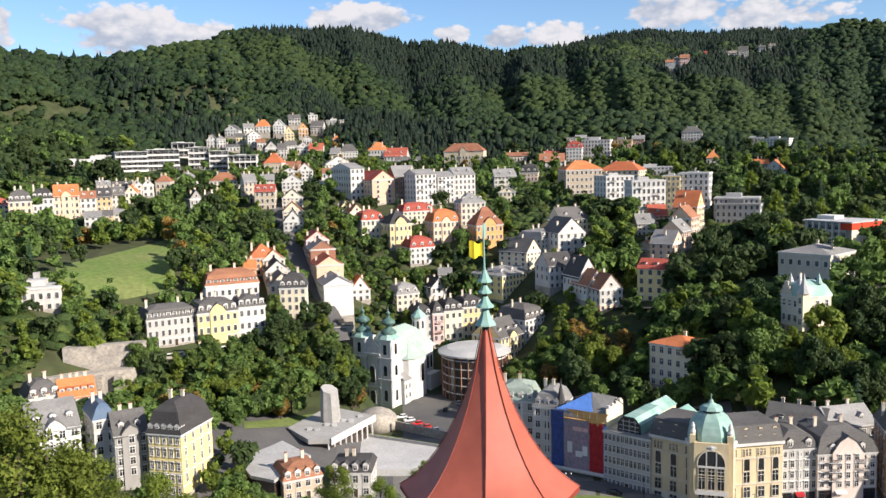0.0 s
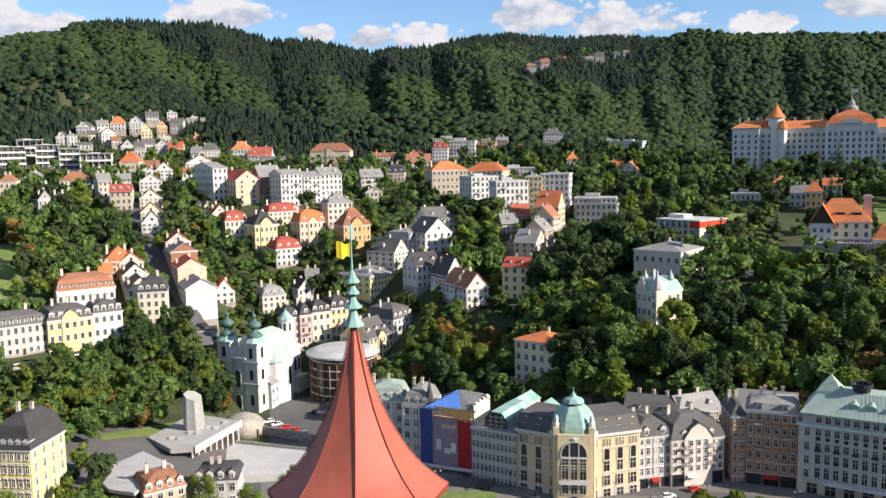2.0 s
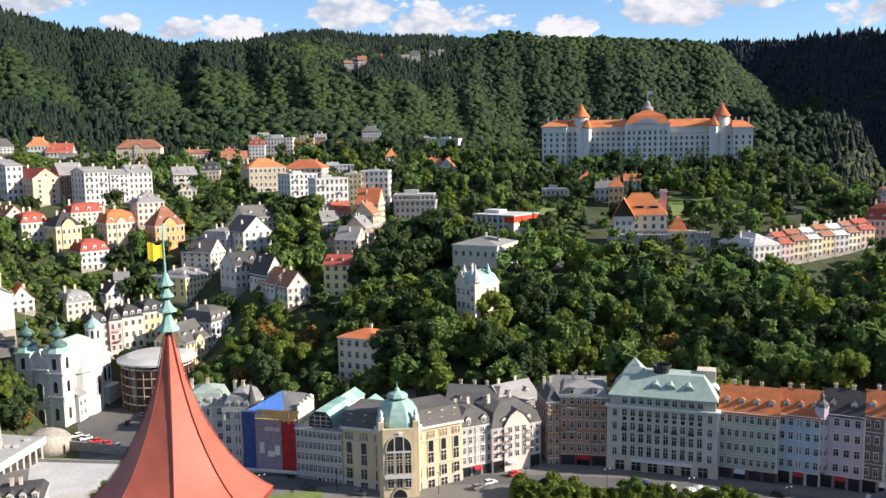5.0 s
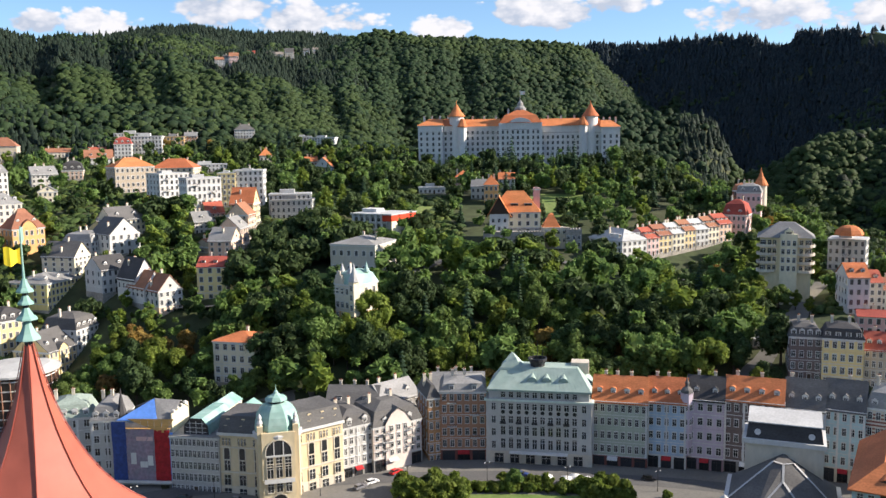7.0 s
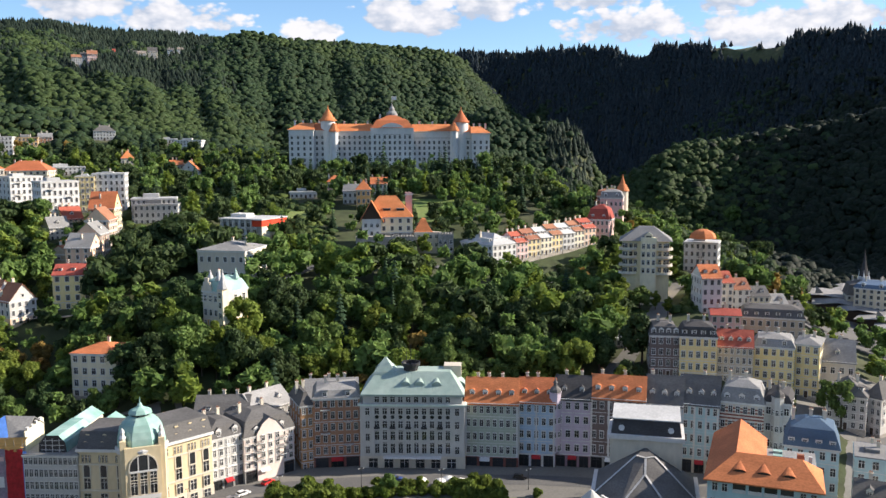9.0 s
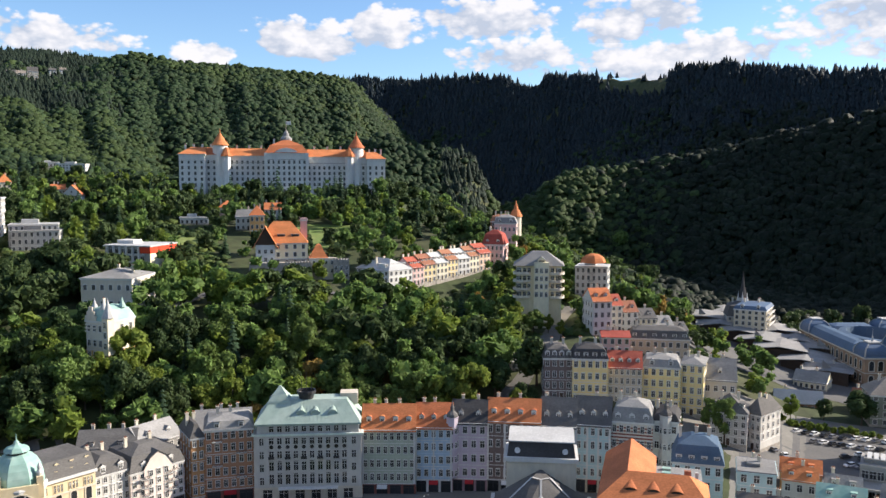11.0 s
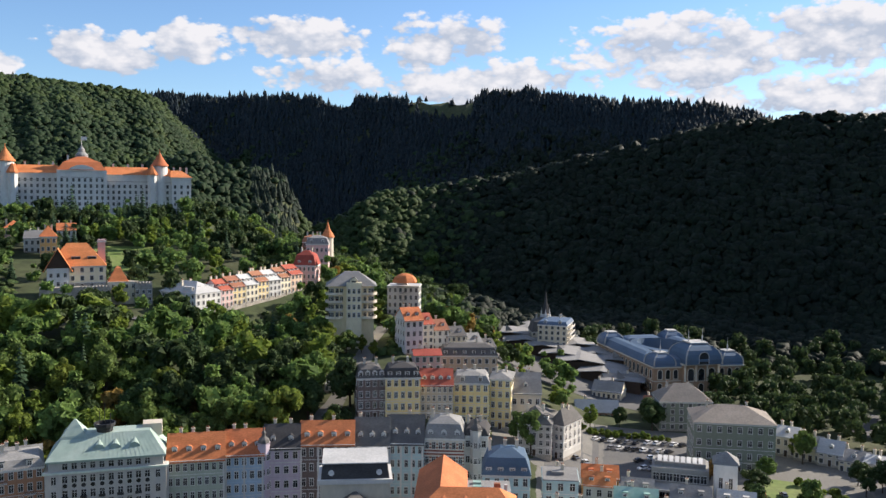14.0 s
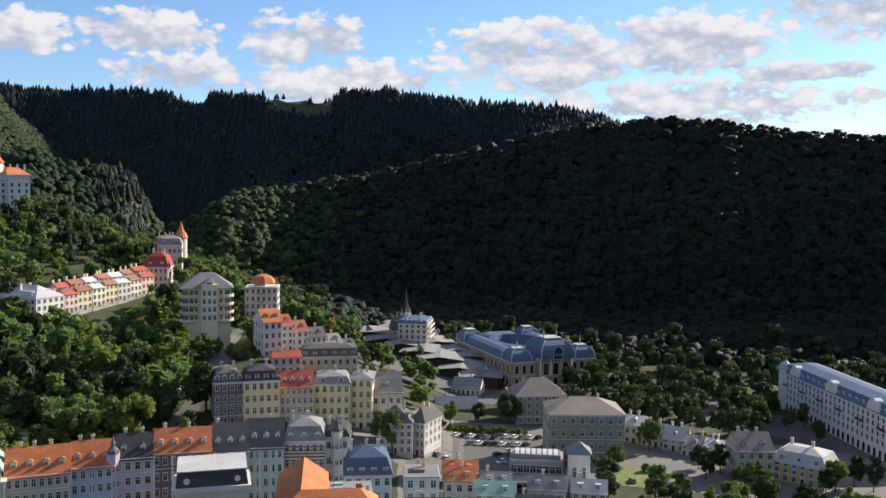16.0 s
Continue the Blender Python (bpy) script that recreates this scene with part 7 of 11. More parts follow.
def round_house():
    r = thing("apartment_house", "cream apartment house with rounded balconies and a grey hipped roof", "apartment house", pose(307.5, 253.5, 43.0, 0, 0, -50))
    HOUSES.append((307.5, 253.5, 24))
    bm = bmesh.new()
    quad_box(bm, -10.2, 10.2, -7.0, 9.0, -16, 15.0)
    part("wall", bm, HONEY, r)
    bm = bmesh.new()
    quad_box(bm, -2.2, 4.6, -8.6, -6.0, -16, 16.4)
    part("stair_bay", bm, CREAM, r, "cream middle bay")
    for i in range(4):
        z = 3.6 * i + 0.2
        for x in (-7.6, 7.6):
            bm = bmesh.new()
            lathe(bm, [(4.0, z - 0.25), (4.1, z - 0.2), (4.1, z + 0.95), (3.85, z + 0.95), (3.85, z)], 18, x, -5.2)
            part("balcony", bm, BEIGE, r, smooth=False)
        for x in (-10.1, -8.6, -6.4, -4.4, 6.2, 8.4, 10.0):
            part("window", window_mesh(1.3, 2.0, "bare"), None, r, m=pose(max(-9.4, min(9.4, x)), -7.01, z + 0.6))
        for x in (-1.0, 1.2, 3.4):
            part("window", window_mesh(1.1, 2.0, "plain"), None, r, m=pose(x, -8.61, z + 0.6))
        for y in (-3.5, 1.0, 5.5):
            part("window", window_mesh(1.4, 2.0, "bare"), None, r, m=pose(10.21, y, z + 0.6, 0, 0, 90))
    bm = bmesh.new()
    a = [(-11.6, -8.6, 14.8), (11.6, -8.6, 14.8), (11.6, 10, 14.8), (-11.6, 10, 14.8)]
    q = [(-3.0, -0.5, 20.8), (3.5, -0.5, 20.8), (3.5, 2.0, 20.8), (-3.0, 2.0, 20.8)]
    for i in range(4):
        polygon(bm, (a[i], a[(i + 1) % 4], q[(i + 1) % 4], q[i]))
    polygon(bm, q)
    polygon(bm, list(reversed(a)))
    bmesh.ops.remove_doubles(bm, verts=bm.verts, dist=0.01)
    part("roof", bm, LEAD, r, "grey sheet hipped roof")
    part("dormer", dormer_mesh(LEAD, CREAM, "gable", 3.6, 2.4, 6.0), None, r, m=pose(1.2, -7.6, 15.0))


def tower_villa():
    r = house("russet brick villa with a round tower under a red cone", 394.5, 354, 55.0, 15, 12, 15, -48, 4, "mansard", 4.0, BROWN, RUSSET, 2, style="plain", cols=4, category="villa", winmat=TRIM)
    bm = bmesh.new()
    lathe(bm, [(3.4, -8), (3.4, 18)], 14, 8.0, 1.0)
    part("tower", bm, BEIGE, r)
    bm = bmesh.new()
    lathe(bm, [(4.1, 17.8), (3.9, 18.4), (2.2, 21.6), (1.5, 22.4), (0.9, 24.6), (0.06, 28)], 14, 8.0, 1.0)
    part("tower_roof", bm, RUST, r)
    windows_on(r, pose(8.0, -2.42, 0), 3, [2, 6, 10, 14], 1, "plain", 1.1, 2.0, TRIM, separate=True)


def theatre():
    r = thing("theatre", "ornate theatre with grey hipped roofs, white balustrades and a stage tower", "theatre", pose(160.5, 130.8, -5.2, 0, 0, -50.7))
    HOUSES.append((166, 136, 30))
    box_part("hall", r, (-13, 13, 0, 26, -4, 16.0), TEAL)
    band("cornice", r, (-13, 13, 0, 26), 0.7, 15.2, 16.2, TRIM)
    bm = bmesh.new()
    a = [(-12.6, 9.0, 16.6), (-6.0, 1.6, 16.6), (6.0, 1.6, 16.6), (12.6, 9.0, 16.6), (12.6, 25.6, 16.6), (-12.6, 25.6, 16.6)]
    nose, top, back = (0, 11.5, 21.4), (0, 16.0, 24.2), (0, 25.6, 24.2)
    wide = [(-2.4, 17.5, 24.2), (2.4, 17.5, 24.2)]
    for f in ((a[1], a[2], nose), (a[0], a[1], nose, top, wide[0]), (a[2], a[3], wide[1], top, nose), (a[3], a[4], back, wide[1]), (a[5], a[0], wide[0], back), (wide[0], top, wide[1], back)):
        polygon(bm, f)
    bmesh.ops.remove_doubles(bm, verts=bm.verts, dist=0.01)
    part("roof", bm, SLATE, r, "dark grey sheet-metal tented roof")
    for x0, y0, x1, y1, n in ((-10.6, 5.6, -5.5, 0.2, 4), (-5.0, 0.0, 5.0, 0.0, 6), (5.5, 0.2, 10.6, 5.6, 4)):
        bm = bmesh.new()
        d = Vector((x1 - x0, y1 - y0, 0)).normalized() * 0.25
        for (za, zb) in ((16.2, 16.5), (17.3, 17.6)):
            prism(bm, [(x0 + d.y, y0 - d.x), (x1 + d.y, y1 - d.x), (x1 - d.y, y1 + d.x), (x0 - d.y, y0 + d.x)], za, zb)
        for i in range(n * 2 + 1):
            f = i / (n * 2)
            lathe(bm, [(0.14, 16.4), (0.2, 16.8), (0.12, 17.4)], 6, x0 + (x1 - x0) * f, y0 + (y1 - y0) * f)
        part("balustrade", bm, TRIM, r)
    for p, q in ((a[0], wide[0]), (a[3], wide[1]), (nose, top), (a[1], nose), (a[2], nose), (top, wide[0]), (top, wide[1])):
        bm = bmesh.new()
        p, q = Vector(p), Vector(q)
        s = (q - p).cross(Vector((0, 0, 1))).normalized() * 0.28
        u = Vector((0, 0, 0.22))
        polygon(bm, [p - s + u, p + s + u, q + s + u, q - s + u])
        part("ridge_cap", bm, PALE, r)
    box_part("stage_tower", r, (-9.5, 9.5, 24, 36, -4, 27.4), BEIGE)
    band("cornice", r, (-9.5, 9.5, 24, 36), 0.6, 26.4, 27.6, TRIM)
    bm = bmesh.new()
    rings = [[(-9.3, 24.3, 27.6), (9.3, 24.3, 27.6), (9.3, 35.7, 27.6), (-9.3, 35.7, 27.6)], [(-8.6, 25.6, 31.6), (8.6, 25.6, 31.6), (8.6, 34.6, 31.6), (-8.6, 34.6, 31.6)]]
    for i in range(4):
        polygon(bm, (rings[0][i], rings[0][(i + 1) % 4], rings[1][(i + 1) % 4], rings[1][i]))
    part("tower_roof", bm, DARK, r)
    bm = bmesh.new()
    slab(bm, [(-9.0, 25.0, 31.8), (9.0, 25.0, 31.8), (9.0, 35.0, 33.0), (-9.0, 35.0, 33.0)], 0.3)
    part("roof_top", bm, PALE, r)
    for x in (-6.5, 6.5):
        bm = bmesh.new()
        lathe(bm, [(0.8, 0), (0.8, 0.3)], 12)
        part("roof_eye", bm, TRIM, r, m=pose(x, 24.75, 29.2, 72, 0, 0))
    for x in (-11.5, -6, 0, 6, 11.5):
        bm = bmesh.new()
        lathe(bm, [(0.5, 16.2), (0.8, 16.9), (0.45, 17.6), (0.65, 18.3), (0.1, 19.2)], 8, x, -0.2)
        part("urn", bm, TRIM, r)
    for x in (-11, -8.4, -5.8, -3.2, 3.2, 5.8, 8.4, 11):
        part("dormer", dormer_mesh(LEAD, TRIM, "round", 1.4, 1.2, 2.0), None, r, m=pose(x, 0.5, 16.2))
    windows_on(r, pose(0, 0, 0), 25, [5.5, 10.2], 7, "arch", 1.6, 2.6)
    for s in (-1, 1):
        bm = bmesh.new()
        lathe(bm, [(3.4, -4), (3.4, 15.0), (3.9, 15.2), (3.4, 16.8), (1.6, 18.6), (0.2, 20.0)], 12, s * 13, 2.5)
        part("corner_turret", bm, LGREY, r)


def loggia_house():
    """Pale turquoise house with a broad orange roof."""
    r = thing("orange_roofed_house", "pale turquoise house with a broad orange tiled roof and loggias", "house", pose(174, 107.7, 0, 0, 0, -58.4))
    HOUSES.append((174, 107.7, 30))
    W, D, E = 24.6, 14.0, 22.6
    box_part("wall", r, (-W / 2, W / 2, 0, D, -4, E), TEAL)
    box_part("wing", r, (-W / 2, -W / 2 + 12, D, D + 20, -4, E), TEAL)
    o = 0.9
    for pts in ([(-W / 2 - o, -o, E - 0.4), (W / 2 + o, -o, E - 0.4), (W / 2 - 4, D / 2, E + 4.3), (-W / 2 + 6, D / 2, E + 4.3)],
                [(W / 2 + o, -o, E - 0.4), (W / 2 + o, D + o, E - 0.4), (W / 2 - 4, D / 2, E + 4.3), (W / 2 - 4.05, D / 2, E + 4.3)],
                [(-W / 2 - o, -o, E - 0.4), (-W / 2 + 6, D / 2, E + 4.3), (-W / 2 + 6, D + 20, E + 4.3), (-W / 2 - o, D + 20.5, E - 0.4)],
                [(-W / 2 + 6, D / 2, E + 4.3), (-W / 2 + 6, D + 20, E + 4.3), (-W / 2 + 12.8, D + 20, E - 0.4), (-W / 2 + 12.8, D, E - 0.4)],
                [(-W / 2 + 6, D / 2, E + 4.3), (W / 2 - 4, D / 2, E + 4.3), (W / 2 + o, D + o, E - 0.4), (-W / 2 + 12, D + o, E - 0.4)]):
        bm = bmesh.new()
        slab(bm, pts, 0.3)
        bmesh.ops.recalc_face_normals(bm, faces=bm.faces)
        part("roof_slope", bm, RUST, r, "orange tiled roof slope")
    for x in (-5.4, 0, 5.4):
        bm = bmesh.new()
        n = 8
        f = [bm.verts.new((1.9 * math.cos(math.pi * (1 - i / n)), 0, 0.95 * math.sin(math.pi * i / n))) for i in range(n + 1)]
        tip = bm.verts.new((0, 3.4, 2.3))
        for p, q in zip(f, f[1:]):
            bm.faces.new((p, q, tip))
        part("eyebrow_dormer", bm, RUST, r, m=pose(x, 2.0, E + 0.95))
        bm = bmesh.new()
        polygon(bm, [(1.6 * math.cos(math.pi * (1 - i / n)), -0.04, 0.72 * math.sin(math.pi * i / n)) for i in reversed(range(n + 1))])
        part("dormer_glass", bm, GLASS, r, m=pose(x, 1.98, E + 0.98))
    for x in (-5.2, -1.7, 1.7, 5.2):
        box_part("loggia", r, (x - 1.4, x + 1.4, -0.06, 0, E - 3.2, E - 1.0), GLASS)
        box_part("loggia_rail", r, (x - 1.5, x + 1.5, -0.16, -0.08, E - 3.2, E - 2.3), TRIM)
    for x in (-10.6, -8.4, 8.6, 10.8):
        part("window", window_mesh(1.1, 1.8, "plain"), None, r, m=pose(x, -0.01, E - 3.1))
    windows_on(r, pose(0, 0, 0), W, [E - 7.0, E - 10.6], 9, "plain", 1.2, 1.9)
    box_part("chimney", r, (7.2, 8.8, 9.0, 10.0, E, E + 4.6), RUSSET)
    for x in (8.5, 10.2):
        box_part("vent", r, (x, x + 0.8, D + 5, D + 5.8, E - 1.0, E + 0.9), PALE)
    for y in (D + 7, D + 10.5):
        box_part("hatch", r, (2.0, 4.2, y, y + 1.6, E - 1.0, E - 0.4), COPPER)
    # low grey roofs in the court
    box_part("court_roof", r, (0.5, 12, D, D + 14, -4, E - 1.0), LEAD)
    box_part("roof_light", r, (4, 6.5, D + 2, D + 4, E - 1.0, E + 0.6), GLASS)
    house("four-storey pale blue house with a navy mansard roof", 212.0, 117.5, 0.0, 13.5, 13, 20.0, -60, 5, "mansard", 6.5, TEAL, NAVY, 4, cols=5, dshape="flat", style="bare", chimneys=3)
    house("four-storey pale blue corner house with a flat roof", 220.5, 104.5, 0.0, 10, 12, 18.5, -62, 5, "flat", 1.2, TEAL, LEAD, 0, cols=3, style="bare", chimneys=1)
    house("low grey house with a slate roof among courtyards", 203, 93.5, 0.0, 14, 12, 14.5, -66, 4, "gable", 3.4, LGREY, SLATE, 2, cols=5, style="bare")


def parkside_hall():
    r = thing("market_hall", "flat dark hall with white roof lights beside a car park", "hall", pose(271.5, 86.5, 0, 0, 0, -72.5))
    box_part("hall", r, (-9, 9, 0, 12, -3, 11.8), GREY)
    box_part("upper_roof", r, (-8, 8, 2, 9, 11.8, 13.2), LEAD)
    for i in range(8):
        bm = bmesh.new()
        slab(bm, [(-7.2 + 1.85 * i, 2.6, 13.3), (-5.9 + 1.85 * i, 2.6, 13.3), (-5.9 + 1.85 * i, 6.5, 14.1), (-7.2 + 1.85 * i, 6.5, 14.1)], 0.15)
        part("roof_light", bm, TRIM, r)
    box_part("canopy", r, (-16, 9, -7, 0, 6.0, 6.7), CONCRETE)
    for i in range(9):
        box_part("post", r, (-8.6 + 2.1 * i, -8.3 + 2.1 * i, -6.6, -6.3, -3, 6.0), TRIM)
    windows_on(r, pose(0, 0, 0), 17, [2.0, 7.6], 8, "bare", 1.7, 2.4, LGREY)
    box_part("white_tower", r, (10.5, 17.5, -4, 5, -3, 15.4), TRIM)
    bm = bmesh.new()
    lathe(bm, [(5.8, 15.4), (5.4, 15.9), (0.3, 18.8)], 4, 14, 0.5, 0, math.pi / 4)
    part("tower_roof", bm, LEAD, r)
    windows_on(r, pose(14, -4.01, 0), 6, [3, 8], 2, "bare", 1.1, 3.4)
    for i, (x, y, z, w, rot, wl, cv) in enumerate(((255, 121, 0, 9, -64, LGREY, NAVY), (262, 110, 0, 12, -66, ORANGE, RUST), (252, 106, 0, 10, -68, LGREY, RUST), (259, 96, 0, 10, -70, BEIGE, LEAD), (247, 92, 0, 13, -70, LGREY, COPPER), (256, 78, 0, 12, -73, BEIGE, LEAD), (243, 77, 0, 13, -73, LGREY, SLATE), (262, 66, 0, 11, -76, WHITE, PALE))):
        house("low courtyard house with a %s roof" % ("pitched sheet-metal" if cv in (NAVY, LEAD, COPPER, PALE) else "pitched orange tiled" if cv is RUST else "pitched slate"), x, y, z, w, 9, 6.0 + (i % 3), rot, 2, "gable", 3.0, wl, cv, 2, dshape="flat", chimneys=1)


def red_band_house():
    r = thing("clinic", "modern white flat-roofed clinic with a bright red top storey", "clinic", pose(181.5, 384.3, 55.0, 0, 0, -59.0))
    HOUSES.append((177.5, 392.3, 26))
    top, red = 10.5, 6.9
    # The front is coloured grey for its shade, the sunlit gable side cream.
    box_part("wall", r, (-24, 0, 0, 22, -12, top - 0.6), GREY)
    box_part("gable_wall", r, (0.0, 0.3, 0, 22, -12, red), CREAM)
    box_part("red_storey", r, (0.0, 0.5, -0.3, 22, red, top - 0.6), REDBAND)
    box_part("red_storey", r, (-5, 0.5, -0.4, 0, red, top - 0.6), REDBAND)
    box_part("roof", r, (-24.6, 0.8, -0.8, 22.6, top - 0.6, top), PALE)
    box_part("roof_house", r, (-23, -14, 8, 15, top, top + 1.7), WHITE)
    for i in range(6):
        x = -22.5 + 3.4 * i
        box_part("bay", r, (x - 0.35, x + 0.35, -1.0, 0, -10, top - 0.7), TRIM)
        for z in (red - 0.3, red - 3.6, red - 6.9, red - 10.2):
            part("window", window_mesh(2.0, 2.0, "bare"), None, r, m=pose(x + 1.7, -0.02, z))
            box_part("balcony", r, (x + 0.4, x + 3.0, -0.9, -0.1, z - 0.9, z - 0.1), LGREY)


def market_roofs():
    """Low market sheds along the river under folded sheet roofs."""
    rng = random.Random(9)
    for i in range(13):
        row, k = divmod(i, 7)
        f = (k + 0.5 * row) / 6.5
        x, y = 452 - 52 * f + row * 28, 250 - 98 * f + row * 8
        g = float(height(x, y))
        r = thing("market_shed", "low market shed under a folded grey sheet roof", "market shed", pose(x, y, g, 0, 0, -62 + rng.uniform(-16, 16)), "market sheds")
        HOUSES.append((x, y, 12))
        w, dep, h = rng.uniform(23, 28), rng.uniform(20, 25), rng.uniform(4.8, 6.0) + 2.2 * row + 0.25 * (k % 2)
        box_part("wall", r, (-w * 0.4, w * 0.4, 1.5, dep - 2, -4, h), TIMBER)
        lift, low = rng.uniform(0.8, 1.8), rng.uniform(0.0, 0.5)
        for s in (-1, 1):
            bm = bmesh.new()
            slab(bm, [(0, 0, h + lift), (0, dep, h + lift + 0.8), (s * w / 2, dep - 1, h + 0.3 + low), (s * w / 2, rng.uniform(-1.5, 1.5), h - low)], 0.3)
            bmesh.ops.recalc_face_normals(bm, faces=bm.faces)
            part("roof_panel", bm, SHEET, r)
        if i % 3 == 0:
            bm = bmesh.new()
            polygon(bm, [(-2.5, 3, h + 1.0), (1.8, 3.4, h + 1.2), (-2.0, 3.2, h + 5.0)])
            polygon(bm, [(-2.5, 3.3, h + 1.0), (-2.0, 3.5, h + 5.0), (1.8, 3.7, h + 1.2)])
            part("roof_fin", bm, LEAD, r)


def spire_church():
    r = thing("chapel", "small white chapel tower with a dark needle spire", "church", pose(466, 233, 16))
    bm = bmesh.new()
    lathe(bm, [(2.7, -10), (2.7, 11.5), (3.2, 11.7), (3.0, 12.4)], 4, turn=math.pi / 4 - radians(63))
    part("tower", bm, TRIM, r)
    spire_roof(r, 0, 0, 12.2, 2.2, 15.5, DARK)
    for k in range(4):
        a = math.pi / 2 * k - radians(63)
        spire_roof(r, 2.4 * math.cos(a), 2.4 * math.sin(a), 10.5, 0.8, 5.4, TRIM, name="pinnacle")
    add_arch(r, 1.3, 4.0, pose(0, 0, 0, 0, 0, -63) @ pose(0, -1.95, 5.0))
    b = house("cream balconied house below the chapel with a dark blue roof", 447, 219, 6.0, 17, 22, 19.0, -74, 6, "mansard", 2.6, CREAM, NAVY, 2, cols=5, chimneys=2, balconies=0)
    for i in range(5):
        box_part("balcony", b, (8.5, 10.0, 2, 20, 3.0 * i + 4.2, 3.0 * i + 4.5), LGREY)
        box_part("balcony_rail", b, (9.9, 10.0, 2, 20, 3.0 * i + 4.5, 3.0 * i + 5.4), LGREY)
    o = thing("orange_cupola", "low orange cupola on an apartment block", "roof", pose(348, 252.4, 56.2))
    bm = bmesh.new()
    lathe(bm, [(6.3, -0.5), (6.1, 0.4), (5.4, 1.8), (3.9, 3.0), (2.2, 3.7), (0.2, 4.0)], 8)
    part("shell", bm, RUST, o)


market_roofs()


def rock_wall():
    r = thing("retaining_wall", "weathered sandstone retaining wall on the slope", "wall", pose(0, 0, 0), kind="structure")
    prism_part("lower_face", r, [(-140, 281), (-110, 293), (-109, 299), (-141, 287)], 6, 29, STONE)
    prism_part("upper_face", r, [(-133, 292), (-108, 300), (-107, 304), (-134, 296)], 16, 37, STONE)
    for x, y, z in ((-128, 284.2, 28.6), (-119, 287.6, 28.2), (-113, 290.0, 27.8)):
        box_part("buttress", r, (x - 1.4, x + 1.4, y - 1.6, y + 1.6, 4, z), STONE)
    w = thing("terrace_wall", "long pale garden wall below the hotel wing", "wall", pose(-95, 318.5, 24, 0, 0, 31), kind="structure")
    box_part("face", w, (-22, 36, -0.5, 0.4, -9, 4.4), STONE)
    for i in range(18):
        box_part("baluster_pier", w, (-21 + 3.3 * i, -20.4 + 3.3 * i, -0.6, 0.5, 4.4, 5.6), TRIM)
    box_part("coping", w, (-22, 36, -0.5, 0.4, 5.3, 5.6), TRIM)


geyser_hall()
curved_house()
scaffold_house()
hill_villa()
castle_villa()
round_house()
tower_villa()
theatre()
loggia_house()
parkside_hall()
red_band_house()
spire_church()
rock_wall()

# ---- the town, house by house ----
house("three-storey cream town house with a red tiled mansard roof", -242.5, 469.0, 70.3, 10.4, 11, 8.9, 27.3, 3, "mansard", 3.9, CREAM, RED, 3)
house("four-storey peach town house with a slate grey mansard roof", -224.4, 456.7, 67.2, 11.3, 12, 14.1, 26.2, 4, "mansard", 6.2, PEACH, SLATE, 4, style="hood", dshape="round")
house("four-storey white town house with a dark slate mansard roof", -215.8, 464.3, 68.2, 10.5, 12, 14.0, 24.9, 4, "mansard", 5.7, WHITE, DARK, 4, dshape="round")
house("four-storey peach town house with a orange tiled pitched roof", -207.7, 475.0, 69.0, 12.8, 12, 14.0, 23.6, 4, "gable", 6.1, PEACH, RUST, 2, gable=5.0)
house("three-storey white town house with a russet tiled pitched roof", -200.1, 485.2, 71.7, 8.5, 12, 9.6, 22.4, 3, "gable", 3.6, WHITE, RUSSET, 2)
house("three-storey ochre town house with a dark slate pitched roof", -194.7, 494.2, 72.4, 8.1, 12, 9.0, 21.5, 3, "gable", 4.7, OCHRE, DARK, 2)
house("three-storey white town house with a slate grey pitched roof", -189.8, 503.0, 73.0, 7.1, 12, 8.9, 20.7, 3, "gable", 4.4, WHITE, SLATE, 2)
house("two-storey white town house with a grey sheet-metal pitched roof", -184.4, 451.8, 67.0, 8.5, 9, 5.6, 22.2, 2, "gable", 2.7, WHITE, LEAD, 0)
house("two-storey ochre town house with a slate grey pitched roof", -179.0, 457.4, 67.5, 5.6, 9, 5.3, 21.4, 2, "gable", 2.5, OCHRE, SLATE, 0)
house("two-storey beige town house with a grey sheet-metal pitched roof", -174.5, 462.6, 68.1, 6.2, 9, 5.2, 20.7, 2, "gable", 2.8, BEIGE, LEAD, 0)
house("two-storey cream town house with a orange tiled front-gabled roof", -185.1, 511.5, 75.7, 7.4, 10, 7.0, 9.9, 2, "gablef", 4.3, CREAM, RUST, 0)
house("two-storey white town house with a grey sheet-metal pitched roof", -207.8, 528.6, 80.8, 8.1, 9, 6.3, 26.5, 2, "gable", 2.7, WHITE, LEAD, 2)
house("two-storey white town house with a slate grey pitched roof", -199.8, 536.8, 80.6, 10.9, 9, 5.2, 20.4, 2, "gable", 3.1, WHITE, SLATE, 2)
house("three-storey white town house with a grey sheet-metal front-gabled roof", -184.6, 520.2, 78.0, 5.5, 10, 9.1, 19.5, 3, "gablef", 3.0, WHITE, LEAD, 0)
house("two-storey white town house with a slate grey front-gabled roof", -180.1, 526.9, 79.0, 6.5, 10, 7.7, 18.9, 2, "gablef", 3.4, WHITE, SLATE, 0)
house("two-storey tan town house with a russet tiled hipped roof", -173.0, 532.6, 79.7, 8.9, 10, 8.4, 3.0, 2, "hip", 4.4, TAN, RUSSET, 0)
house("three-storey white town house with a grey sheet-metal front-gabled roof", -164.7, 551.9, 81.9, 10.3, 9, 7.5, -3.4, 3, "gablef", 3.6, WHITE, LEAD, 0)
